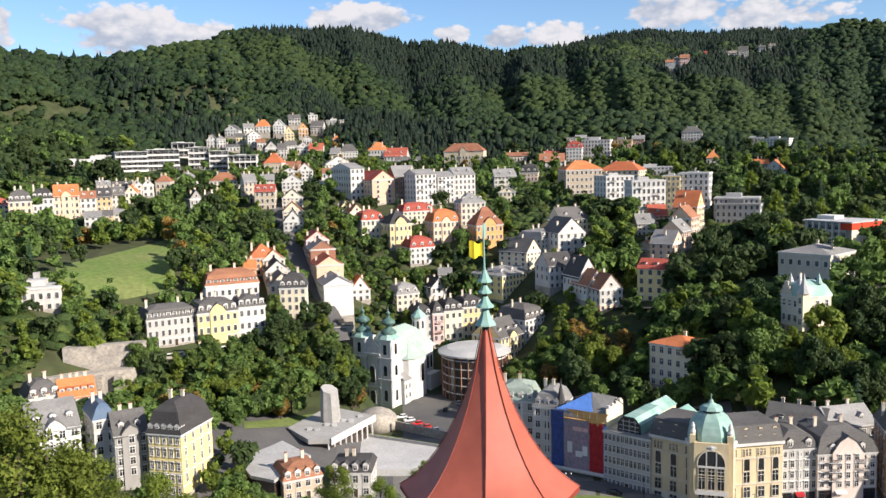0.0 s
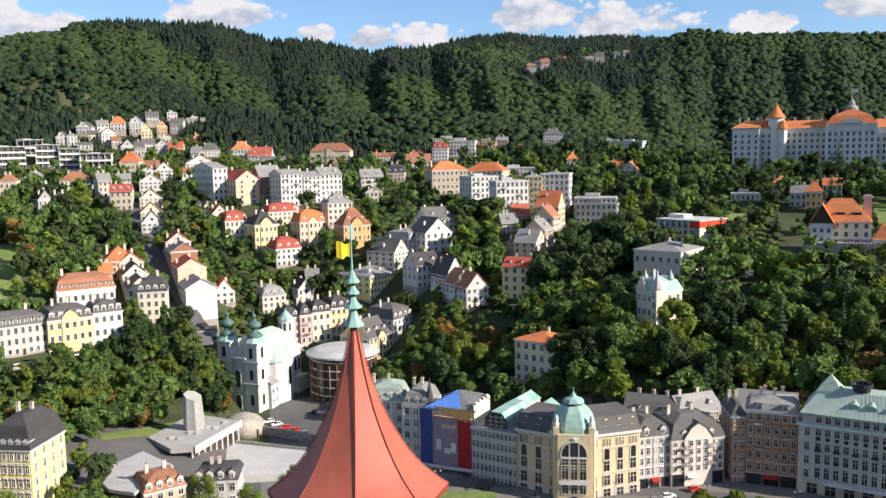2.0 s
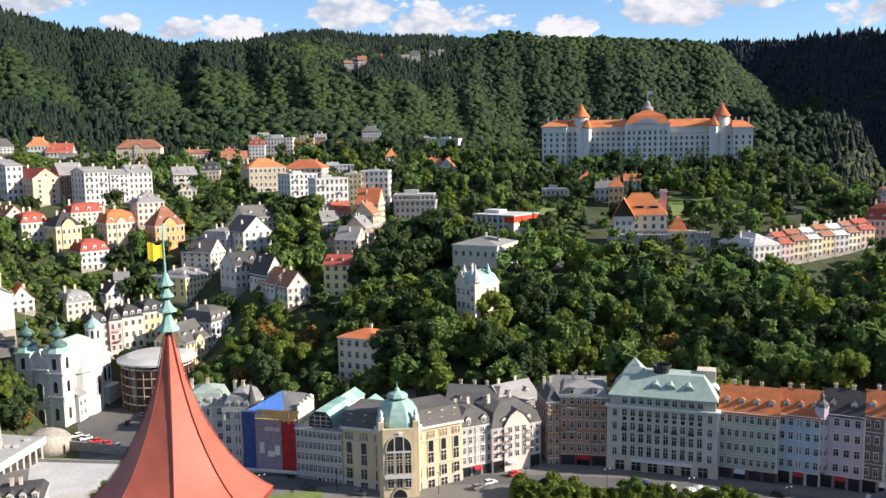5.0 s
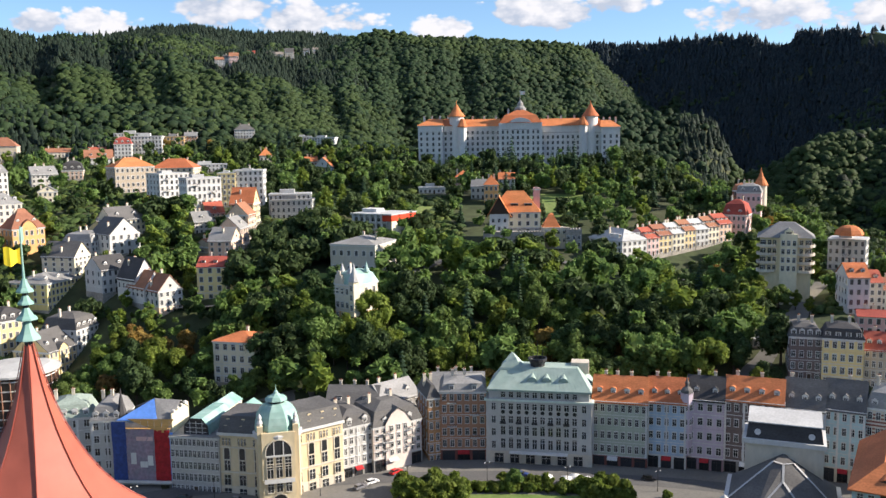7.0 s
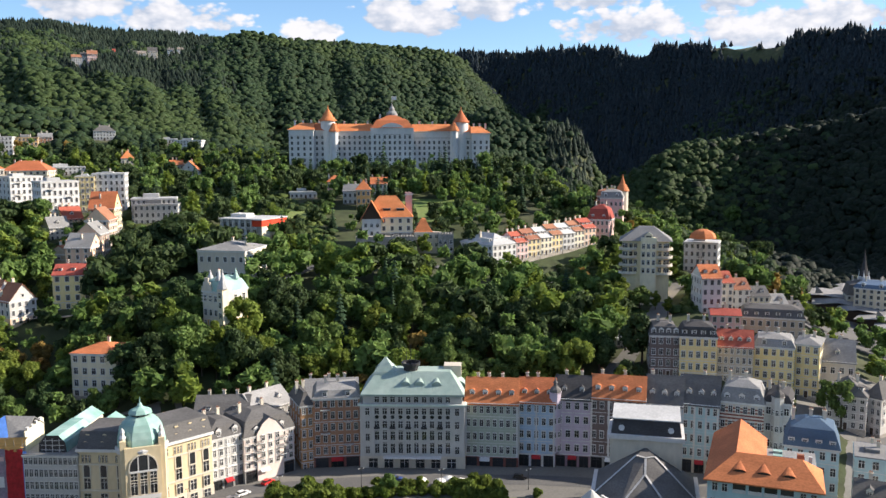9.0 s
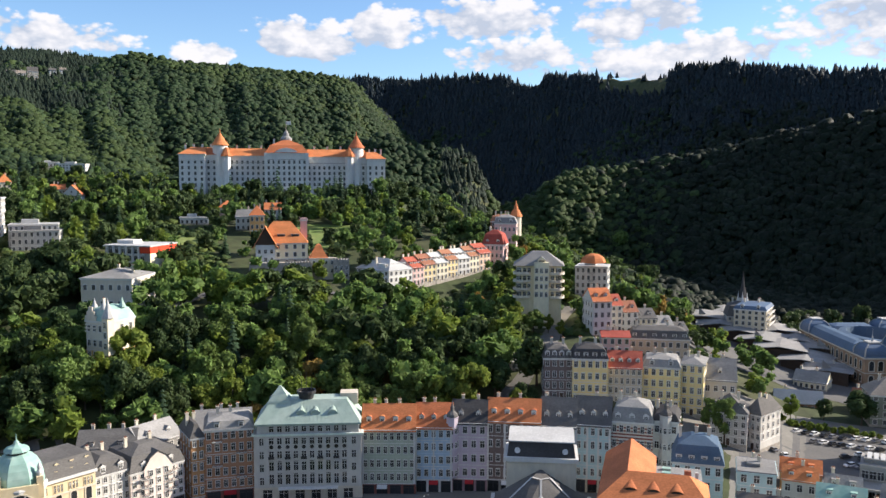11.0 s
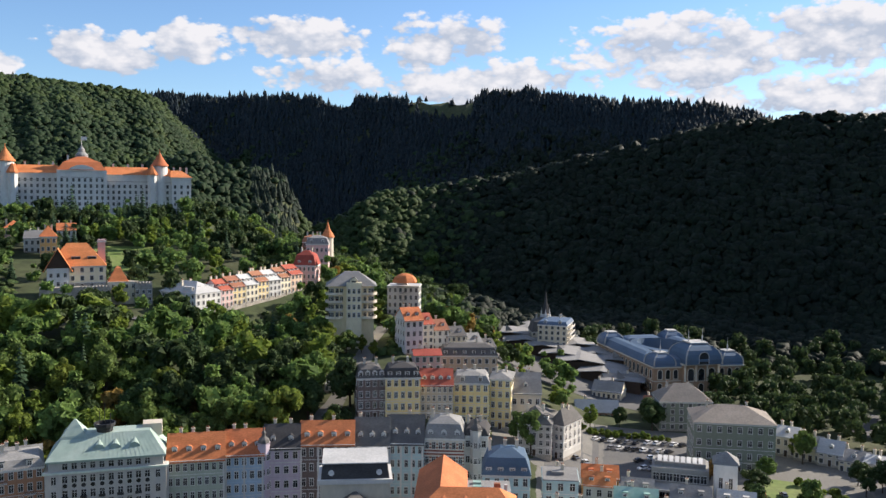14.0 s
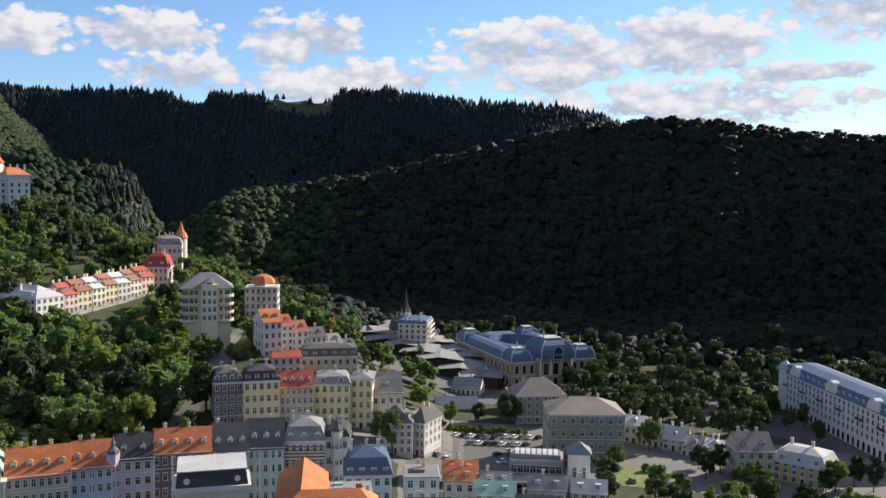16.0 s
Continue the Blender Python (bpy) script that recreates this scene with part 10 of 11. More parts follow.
house("three-storey orange villa with a orange tiled hipped roof", 272.1, 436.1, 62.7, 8.4, 9, 12.1, -32.0, 3, "hip", 5.8, ORANGE, RUST, 0, category="villa")
house("one-storey white pavilion with a pale sheet-metal flat roof", 254.3, 477.5, 68.3, 16.6, 12, 4.2, -28.0, 1, "flat", 2.1, WHITE, PALE, 0, chimneys=0)
house("two-storey white villa with a orange tiled pitched roof", 302.1, 465.6, 69.4, 10.5, 10, 7.2, -33.0, 2, "gable", 3.8, WHITE, RUST, 1, category="villa")
house("three-storey light grey spa house with a pale sheet-metal flat roof", 150.9, 446.2, 62.8, 22.3, 14, 11.1, -22.7, 3, "flat", 2.9, LGREY, PALE, 0, chimneys=0)
house("three-storey pink villa with a grey sheet-metal mansard roof", 381.3, 340.2, 54.1, 13.0, 12, 15.8, -52.3, 3, "mansard", 4.7, PINK, LEAD, 2, category="villa")
house("one-storey white garage with a pale sheet-metal flat roof", 252.4, 217.2, 22.8, 6.9, 6, 3.3, -39.3, 1, "flat", 2.2, WHITE, PALE, 0, chimneys=0, below=5)

# ---- trees of the parks and gardens ----
def leafy_mesh(name, seed, lobes, spread, tall, leaf, per, mat, solid=True):
    """A crown: uneven lobes with a dark core each, and many small leaf sprays that stand out from them."""
    rng = np.random.default_rng(seed)
    V, F = [], []
    count = 0
    for i in range(lobes):
        u = rng.uniform(-1, 1, 3)
        while np.linalg.norm(u) > 1:
            u = rng.uniform(-1, 1, 3)
        u = u / np.linalg.norm(u) * rng.uniform(0.5, 0.98)
        u[2] = max(u[2], -0.75)
        c = np.array((u[0] * spread, u[1] * spread, tall * 0.60 + u[2] * tall * 0.36))
        c[:2] *= 1.0 - 0.25 * max(0, u[2])
        r = rng.uniform(0.30, 0.46) * spread * (1.15 - 0.35 * max(0, u[2])) * min(1.0, (14 / lobes) ** 0.42)
        core = ICO * (1 + rng.normal(0, 0.1, (12, 1))) * r * 0.86 + c
        if solid:
            V.append(core)
            F.append(ICO_F + count)
            count += 12
        d = rng.normal(0, 1, (per, 3))
        d /= np.linalg.norm(d, axis=1)[:, None]
        d[:, 2] = np.abs(d[:, 2]) * np.where(rng.random(per) < 0.75, 1, -1)
        p = c + d * r * (rng.uniform(0.86, 1.16, (per, 1)) if solid else rng.uniform(0.3, 1.3, (per, 1)))
        nrm = d + rng.normal(0, 0.55, (per, 3))
        nrm /= np.linalg.norm(nrm, axis=1)[:, None]
        t1 = np.cross(nrm, rng.normal(0, 1, (per, 3)))
        t1 /= np.linalg.norm(t1, axis=1)[:, None]
        t2 = np.cross(nrm, t1)
        s = leaf * rng.uniform(0.6, 1.3, (per, 1))
        tri = np.stack([p - t1 * s * 0.6 - t2 * s * 0.45, p + t1 * s * 0.65 - t2 * s * 0.3, p + t2 * s * 0.8 + t1 * s * 0.1], 1)
        V.append(tri.reshape(-1, 3))
        F.append(np.arange(per * 3).reshape(-1, 3) + count)
        count += per * 3
    V, F = np.concatenate(V), np.concatenate(F)
    me = bpy.data.meshes.new(name)
    me.from_pydata(V.tolist(), [], F.tolist())
    me.materials.append(mat)
    return me


def needle_mesh(name, seed, tall, spread, mat):
    """A spruce crown: whorls of drooping boughs."""
    rng = np.random.default_rng(seed)
    V, F = [], []
    tiers = 15
    for k in range(tiers):
        f = k / (tiers - 1)
        z, r = tall * (0.10 + 0.88 * f), spread * (1 - f) ** 0.85 + 0.15
        n = int(13 - 6 * f)
        for i in range(n):
            a = 2 * math.pi * (i + rng.random() * 0.8) / n
            rr = r * rng.uniform(0.72, 1.15)
            wd = 0.34 * rr * rng.uniform(0.8, 1.3) + 0.12
            ca, sa = math.cos(a), math.sin(a)
            b = len(V)
            V += [(0, 0, z + 0.5), (ca * rr * 0.6 - sa * wd, sa * rr * 0.6 + ca * wd, z - rr * 0.12), (ca * rr, sa * rr, z - rr * 0.36), (ca * rr * 0.6 + sa * wd, sa * rr * 0.6 - ca * wd, z - rr * 0.12), (ca * rr * 0.5, sa * rr * 0.5, z - rr * 0.42)]
            F += [(b, b + 1, b + 2), (b, b + 2, b + 3), (b, b + 4, b + 1), (b, b + 3, b + 4)]
    me = bpy.data.meshes.new(name)
    me.from_pydata(V, [], F)
    me.materials.append(mat)
    return me


def trunk_mesh(tall, r):
    """A tapered trunk with three limbs reaching into the crown."""
    bm = bmesh.new()
    lathe(bm, [(r * 1.35, -1.5), (r, 0.8), (r * 0.75, tall * 0.4), (r * 0.35, tall * 0.75)], 7)
    for a in (0.4, 2.5, 4.6):
        dx, dy = math.cos(a), math.sin(a)
        p, q = Vector((0, 0, tall * 0.28)), Vector((dx * tall * 0.2, dy * tall * 0.2, tall * 0.6))
        side = Vector((-dy, dx, 0)) * r * 0.4
        up = Vector((0, 0, r * 0.5))
        va = [bm.verts.new(p + s) for s in (side, up, -side)]
        vb = [bm.verts.new(q + s * 0.4) for s in (side, up, -side)]
        for i in range(3):
            bm.faces.new((va[i], va[(i + 1) % 3], vb[(i + 1) % 3], vb[i]))
    return to_mesh("trunk", bm, BARK)


def tree_kind(label, crown, trunk, category="tree"):
    root = thing("tree", label, category, pose(0, 0, -60))
    part("trunk", trunk, None, root)
    part("crown", crown, None, root)
    return root


TRUNK, TRUNK2 = trunk_mesh(9, 0.32), trunk_mesh(12, 0.22)
KINDS = {
    "broad": [tree_kind("full green broadleaf tree with a rounded crown", leafy_mesh("crown", 11, 24, 4.6, 12.5, 0.62, 92, LEAF), TRUNK),
              tree_kind("tall green broadleaf tree with an uneven crown", leafy_mesh("crown", 12, 23, 4.0, 14.5, 0.62, 92, LEAF), TRUNK),
              tree_kind("wide dark green broadleaf tree", leafy_mesh("crown", 13, 26, 5.0, 13.5, 0.64, 88, LEAF4), TRUNK),
              tree_kind("light green broadleaf tree in full leaf", leafy_mesh("crown", 14, 22, 4.2, 12.0, 0.6, 92, LEAF2), TRUNK),
              tree_kind("slender light green park tree", leafy_mesh("crown", 15, 18, 2.8, 12.5, 0.55, 85, LEAF2), TRUNK2)],
    "dark": [tree_kind("large dark green broadleaf tree with a dense crown", leafy_mesh("crown", 25, 25, 5.0, 14.0, 0.64, 88, LEAF4), TRUNK), tree_kind("tall dark green broadleaf tree", leafy_mesh("crown", 26, 23, 4.2, 15.5, 0.62, 88, LEAF4), TRUNK)],
    "autumn": [tree_kind("broadleaf tree turning brown and orange", leafy_mesh("crown", 16, 12, 3.8, 10.0, 1.0, 95, LEAF3), TRUNK)],
    "shrub": [tree_kind("low green garden bush", leafy_mesh("crown", 17, 7, 2.0, 3.4, 0.7, 60, LEAF2), trunk_mesh(2.2, 0.12), "bush")],
    "spruce": [tree_kind("dark green spruce among park trees", needle_mesh("crown", 18, 17, 3.6, NEEDLE), TRUNK2), tree_kind("slim dark green spruce in the park", needle_mesh("crown", 19, 15, 2.5, NEEDLE), TRUNK2)],
}
PLANTED = []
TREE_RNG = random.Random(21)
MASS = []  # places of the trees that are too far off to be told apart


def free(x, y, r, lower=12.0):
    for hx, hy, size in HOUSES:
        d = math.hypot(hx, hy)
        fx, fy = hx - hx / d * 3.0, hy - hy / d * 3.0
        if (x - hx) ** 2 + (y - hy) ** 2 < (size * 0.55 + r) ** 2 or (x - fx) ** 2 + (y - fy) ** 2 < (size * 0.5 + r) ** 2:
            return False
        # keep the view of a front open
        f, side = (hx * (hx - x) + hy * (hy - y)) / d, (hx * y - hy * x) / d
        if 0 < f < lower and abs(side) < size * 0.45 + 2.5:
            return False
    return all((x - cx) ** 2 + (y - cy) ** 2 > (cr + r) ** 2 for cx, cy, cr in CLEAR)


def plant(kind, x, y, scale=1.0, z=None, near=True):
    turn, s = TREE_RNG.uniform(0, 360), scale * (TREE_RNG.uniform(0.72, 1.36) if kind == "broad" else TREE_RNG.uniform(0.82, 1.18))
    size = (s * TREE_RNG.uniform(0.92, 1.1), s, s * TREE_RNG.uniform(0.9, 1.12))
    z = float(height(x, y)) - 0.1 if z is None else z
    pick = TREE_RNG.random()
    if not near:
        MASS.append((kind, pick, x, y, z, turn, size))
        return None
    proto = KINDS[kind][int(pick * len(KINDS[kind]))]
    t = copy_thing(proto, pose(x, y, z, 0, 0, turn))
    t.scale = size
    return t


def grove(a0, a1, d0, d1, count, gap, kinds=("broad",), scale=1.0, clear=1.5, near=0, lower=24.0):
    """Trees spread over a sector of the plan: bearings a0 to a1, distances d0 to d1, at least gap apart, off the houses."""
    mine, tries = [], 0
    while len(mine) < count and tries < count * 25:
        tries += 1
        a, d = radians(TREE_RNG.uniform(a0, a1)), math.sqrt(TREE_RNG.uniform(d0 * d0, d1 * d1))
        x, y = d * math.sin(a), d * math.cos(a)
        if any((x - px) ** 2 + (y - py) ** 2 < gap * gap for px, py in mine) or not free(x, y, clear, lower):
            continue
        mine.append((x, y))
        plant(TREE_RNG.choice(kinds), x, y, scale, near=len(mine) <= near)


GARDEN = ("broad",) * 8 + ("autumn", "spruce")
MIXED = ("broad",) * 3 + ("dark",) * 3 + ("spruce",)
for a, d, r in ((-21.2, 378, 15), (-21.8, 410, 18), (-19.5, 420, 18), (-20.3, 398, 18), (-23, 365, 9), (36.8, 518, 16), (27, 500, 12), (20, 362, 9), (65, 322, 15), (69, 325, 26), (73, 320, 16), (-9.2, 282, 16), (-6.6, 298, 14), (-11.5, 262, 14), (-8.0, 310, 9), (-4, 290, 16), (-13, 275, 8), (-24.2, 312, 12), (-22.3, 312, 11), (-25.8, 309, 9)):
    CLEAR.append((d * math.sin(radians(a)), d * math.cos(radians(a)), r))
grove(18, 50.5, 292, 345, 100, 7.2, ("broad",) * 16 + ("autumn", "spruce"), 1.22, near=62)
grove(20, 50, 345, 400, 60, 8.2, ("broad",) * 16 + ("spruce",), 1.2)
grove(-21, -6.5, 294, 337, 92, 5.2, ("broad",) * 14 + ("autumn",), 0.85, near=42, lower=5.0)
grove(-30, -13.5, 226, 296, 46, 6.5, ("broad",) * 8 + ("autumn",), 0.8, lower=13.0)
grove(-30, -9, 190, 222, 26, 8.0, ("broad",) * 6 + ("autumn",), 0.95, near=300)
grove(4.5, 12, 312, 362, 30, 7.0, ("broad",) * 10 + ("autumn",), 0.95, near=300)
grove(15, 22, 300, 350, 20, 7.5, ("dark", "dark", "broad"), 1.1, near=300)
grove(76, 95, 255, 300, 20, 8.5, ("broad", "dark"), 0.8, near=300)
grove(26, 45, 239, 245, 34, 2.6, ("shrub",), 0.8, 0.2, near=300)
grove(18.5, 50, 300, 400, 90, 7.0, ("broad",), 0.95)
grove(24, 47, 415, 632, 120, 10.0, MIXED, lower=34.0)
grove(33, 40.5, 575, 622, 22, 6.5, ("spruce", "spruce", "broad"))
grove(-29, -17, 385, 450, 44, 8.0, GARDEN)
grove(-18, -12, 352, 430, 32, 7.5, ("broad",), 0.9)
grove(-29, -16, 300, 350, 26, 7.0, GARDEN, 0.8)
grove(-31, -21, 298, 372, 70, 5.2, ("broad",) * 5 + ("autumn", "shrub", "shrub"), 0.75, 0.5, lower=9.0)
grove(28.5, 41, 520, 612, 90, 7.0, ("broad",) * 5 + ("spruce", "spruce"), 0.9, 0.8, lower=20.0)
grove(-29, -12, 440, 570, 80, 8.0, ("broad",))
grove(-12, 0, 385, 470, 90, 4.2, ("broad", "broad", "broad", "shrub"), 0.7, 0.3, lower=5.0)
grove(0, 16, 375, 470, 64, 5.0, ("broad", "broad", "shrub"), 0.8, 0.3, lower=5.0)
grove(-14, 14, 440, 740, 150, 7.5, GARDEN, 0.9, 0.3, lower=14.0)
grove(-19, 15, 430, 720, 280, 5.0, ("broad",) * 5 + ("shrub", "spruce"), 0.62, 0.2, lower=6.0)
grove(14, 30, 540, 700, 110, 8.0, MIXED, 0.75, lower=34.0)
grove(15, 22, 350, 420, 40, 7.0, ("dark",) * 3 + ("broad",), 1.1)
grove(9.5, 13, 390, 470, 26, 6.0, ("broad",))
grove(6.2, 13, 348, 384, 40, 4.2, ("broad", "broad", "shrub"), 0.55, 0.2, lower=3.0)
grove(14, 27, 400, 720, 130, 9.5, ("dark",) * 3 + ("broad",) * 3 + ("spruce",), lower=40.0)
grove(46, 54, 385, 540, 60, 8.0, GARDEN, 0.9)
grove(54, 60, 432, 540, 40, 8.0, GARDEN, 0.9)
grove(40, 58, 520, 720, 130, 9.0, ("broad", "dark"))
grove(60, 66, 372, 470, 22, 7.0, ("broad",), 0.75)
# The next two groves are dark-leaved to carry the hill's shade.
grove(74, 87, 372, 470, 60, 7.0, ("dark",), 0.9)
grove(66, 98, 470, 560, 90, 8.0, ("dark",))
grove(-30, -20, 560, 720, 60, 9.0, MIXED)
for a, d, k in ((61.8, 312, "broad"), (62.6, 308, "broad"), (66.5, 362, "broad"), (68.4, 372, "broad"), (70.5, 372, "broad"), (64.6, 372, "broad"), (74.2, 314, "autumn"), (77.6, 322, "broad"), (79.6, 318, "shrub"), (60.6, 345, "broad")):
    plant(k, d * math.sin(radians(a)), d * math.cos(radians(a)), 0.85)
for i in range(16):
    a, d = 65.2 + 0.42 * i, 356 + (i % 3)
    plant("shrub", d * math.sin(radians(a)), d * math.cos(radians(a)), 0.8)
for a, d, k in ((21.2, 309, 1.15), (22.1, 308, 1.1), (22.9, 308, 1.1), (23.8, 310, 1.15), (24.8, 312, 1.2), (20.3, 312, 1.2), (21.4, 314, 1.25), (22.2, 312, 1.2), (23.0, 312, 1.2), (23.7, 313, 1.25), (16.0, 303, 0.9), (14.6, 303, 0.8), (49.0, 376, 1.1), (50.2, 378, 1.0), (51.2, 380, 1.0), (48.0, 380, 1.2), (52.0, 372, 0.9)):
    plant("broad", d * math.sin(radians(a)), d * math.cos(radians(a)), k)
# riverside hotel trees, leaves darkened for hill shade; garden trees by the river houses
for x, y, k, size in ((384, 26, 'dark', 0.7), (418, 21, 'dark', 0.75), (395, 13, 'dark', 0.7), (404, 7, 'dark', 0.7), (406, 34, 'dark', 0.8), (437, 28, 'dark', 0.8), (423, 43, 'dark', 0.85), (449, 54, 'dark', 0.85), (383, 1, 'dark', 0.65), (378, 36, 'dark', 0.7), (356, 27, 'dark', 0.6), (340, 62, 'broad', 0.75), (345, 66, 'broad', 0.7), (314, 37, 'dark', 0.75), (325, 41, 'dark', 0.7), (322, 33, 'dark', 0.75), (312, 25, 'broad', 0.7), (307, 20, 'broad', 0.75), (305, 16, 'broad', 0.6), (320, -5, 'broad', 0.7), (329, -11, 'dark', 0.75), (326, -17, 'dark', 0.8), (314, -2, 'dark', 0.7), (344, 95, 'autumn', 0.62), (307, 50, 'shrub', 1.0), (305, 45, 'shrub', 1.2), (301, 42, 'shrub', 1.1)):
    plant(k, x, y, size)
grove(12.6, 17.5, 298, 350, 26, 5.5, ("broad",), 0.95, 0.6, lower=4.0)
grove(-13.5, -6.0, 318, 348, 36, 5.0, ("broad", "broad", "dark"), 0.8, 0.3, near=36, lower=0.0)
# the big orange-brown tree by the steam chimney
plant("autumn", -36, 318, 1.25)

# dense bushes and small trees round the river garden
grove(25.2, 29.8, 231, 243, 24, 2.2, ("shrub",), 1.35, 0.2, near=300, lower=0.0)
grove(29.8, 38.5, 238.5, 240.5, 24, 1.2, ("shrub",), 0.8, 0.2, near=300, lower=0.0)
grove(38.2, 41.2, 229, 243, 14, 2.2, ("shrub",), 1.5, 0.2, near=300, lower=0.0)
for a, d, k in ((33.4, 240, 0.42), (39.2, 240, 0.45), (27.4, 240, 0.36)):
    plant("broad", d * math.sin(radians(a)), d * math.cos(radians(a)), k)
# trees above the stepped row of houses
for a, d, k, w in ((56.4, 436, 1.0, "broad"), (57.0, 438, 1.15, "broad"), (57.6, 434, 1.2, "broad"), (58.3, 438, 1.25, "autumn"), (58.9, 434, 1.0, "broad"), (59.5, 440, 1.1, "dark"), (60.2, 436, 0.95, "broad")):
    plant(w, d * math.sin(radians(a)), d * math.cos(radians(a)), k, near=False)
# dark spruces before the hilltop hotel
for a, d, k in ((32.9, 592, 1.1), (33.3, 588, 1.5), (33.6, 594, 1.25), (36.6, 586, 1.3), (37.0, 590, 1.4), (37.4, 584, 1.55), (37.8, 588, 1.2)):
    plant("spruce", d * math.sin(radians(a)), d * math.cos(radians(a)), k, near=False)

# tall trees just below the lookout
NEARS = [tree_kind("tall leafy tree just below the lookout", leafy_mesh("crown", 41, 20, 3.6, 11.0, 0.17, 560, LEAF2, False), TRUNK2), tree_kind("leafy tree with browning sprays below the lookout", leafy_mesh("crown", 42, 18, 3.0, 10.0, 0.16, 560, LEAF2, False), TRUNK2)]
for k, a, d, top, s in ((0, -27.4, 46, 89.2, 1.0), (1, -25.8, 46, 88.1, 0.8), (0, -24.6, 46, 86.5, 0.62), (1, -22.3, 52, 83.5, 0.62), (0, -19.8, 52, 82.4, 0.6), (1, -17.4, 52, 81.6, 0.6), (0, -14.6, 52, 80.7, 0.6), (1, -11.9, 52, 80.1, 0.5), (1, -8.0, 52, 82.0, 0.36), (0, -4.9, 52, 80.5, 0.38), (1, -2.0, 52, 81.7, 0.26)):
    x, y = d * math.sin(radians(a)), d * math.cos(radians(a))
    tree = copy_thing(NEARS[k], pose(x, y, top - 12.0 * s, 0, 0, a * 40))
    tree.scale = (s, s, s)
KINDS["near"] = NEARS


def far_mass():
    """The far garden trees, joined by leaf colour."""
    crowns = {("broad", 0): leafy_mesh("c", 31, 8, 4.6, 12.5, 1.7, 30, LEAF), ("broad", 1): leafy_mesh("c", 32, 7, 4.0, 14.0, 1.7, 30, LEAF), ("broad", 2): leafy_mesh("c", 33, 7, 4.2, 12.0, 1.7, 30, LEAF2), ("broad", 3): leafy_mesh("c", 37, 8, 4.4, 12.5, 1.6, 30, LEAF4), ("dark", 0): leafy_mesh("c", 38, 9, 4.6, 13.5, 1.5, 32, LEAF4),
              ("autumn", 0): leafy_mesh("c", 34, 7, 3.8, 10, 1.7, 30, LEAF3), ("shrub", 0): leafy_mesh("c", 35, 5, 2.0, 3.4, 0.9, 30, LEAF2), ("spruce", 0): needle_mesh("c", 36, 17, 3.6, NEEDLE)}
    arrays = {}
    for key, me in crowns.items():
        v = np.empty(len(me.vertices) * 3)
        me.vertices.foreach_get("co", v)
        f = np.empty(len(me.loops), dtype=np.int64)
        me.loops.foreach_get("vertex_index", f)
        arrays[key] = (v.reshape(-1, 3), f.reshape(-1, 3), me.materials[0])
    out = {}
    for kind, pick, x, y, z, turn, size in MASS:
        n = sum(1 for q in arrays if q[0] == kind)
        v, f, mat = arrays[(kind, int(pick * n))]
        c, s = math.cos(radians(turn)), math.sin(radians(turn))
        w = v * np.array(size)
        w = np.stack([w[:, 0] * c - w[:, 1] * s + x, w[:, 0] * s + w[:, 1] * c + y, w[:, 2] + z], -1)
        o = out.setdefault(mat.name, [[], [], 0, mat])
        o[0].append(w)
        o[1].append(f + o[2])
        o[2] += len(w)
    names = {LEAF.name: ("garden_trees", "green garden trees among the far houses"), LEAF2.name: ("light_trees", "light green garden trees among the far houses"), LEAF4.name: ("dark_trees", "dark green broadleaf trees among the villas, and valley trees darkened for shade"), LEAF3.name: ("autumn_trees", "brown and orange garden trees on the slopes"), NEEDLE.name: ("spruces", "dark garden spruces on the slopes")}
    for key, (v, f, _, mat) in out.items():
        mass(names[key][0], np.concatenate(v), np.concatenate(f), mat, names[key][1], "trees", smooth=False)


far_mass()
make_woods()


def undergrowth():
    """Scrub and hedges that cover the open ground between the houses."""
    rng = np.random.default_rng(8)
    spots = []
    for a0, a1, d0, d1, n in ((-14, 17, 384, 715, 7200), (-31, -14, 296, 350, 1500), (-31, -14, 452, 640, 3000), (17, 30, 395, 690, 3200), (44, 54, 372, 560, 1700), (54, 60, 428, 560, 900)):
        a, d = np.radians(rng.uniform(a0, a1, n)), np.sqrt(rng.uniform(d0 ** 2, d1 ** 2, n))
        x, y = d * np.sin(a), d * np.cos(a)
        ok = np.array([free(p, q, 0.4, 1.0) for p, q in zip(x, y)], bool)
        w = rng.uniform(2.2, 4.6, n)
        spots.append(np.stack([x, y, height(x, y) - 0.55 * w, w], -1)[ok])
    P = np.concatenate(spots)
    pick = rng.random(len(P)) < 0.6
    broad_crowns("scrub", P[pick], rng, SCRUB, "dense green scrub between the gardens", 1)
    broad_crowns("light_scrub", P[~pick], rng, SCRUB2, "light green shrubs and hedges between the gardens", 1)


undergrowth()
for kinds in KINDS.values():
    for k in kinds:
        for c in list(k.children):
            bpy.data.objects.remove(c)
        bpy.data.objects.remove(k)

# ---- cars, parasols and street furniture ----
RUBBER = material("tyre rubber", (0.02, 0.02, 0.02), rough=0.9, vary=0.1, grain=3)


def paint(name, colour):
    return material("car paint " + name, colour, rough=0.3, vary=0.03, grain=1, bump=0, spec=0.6)


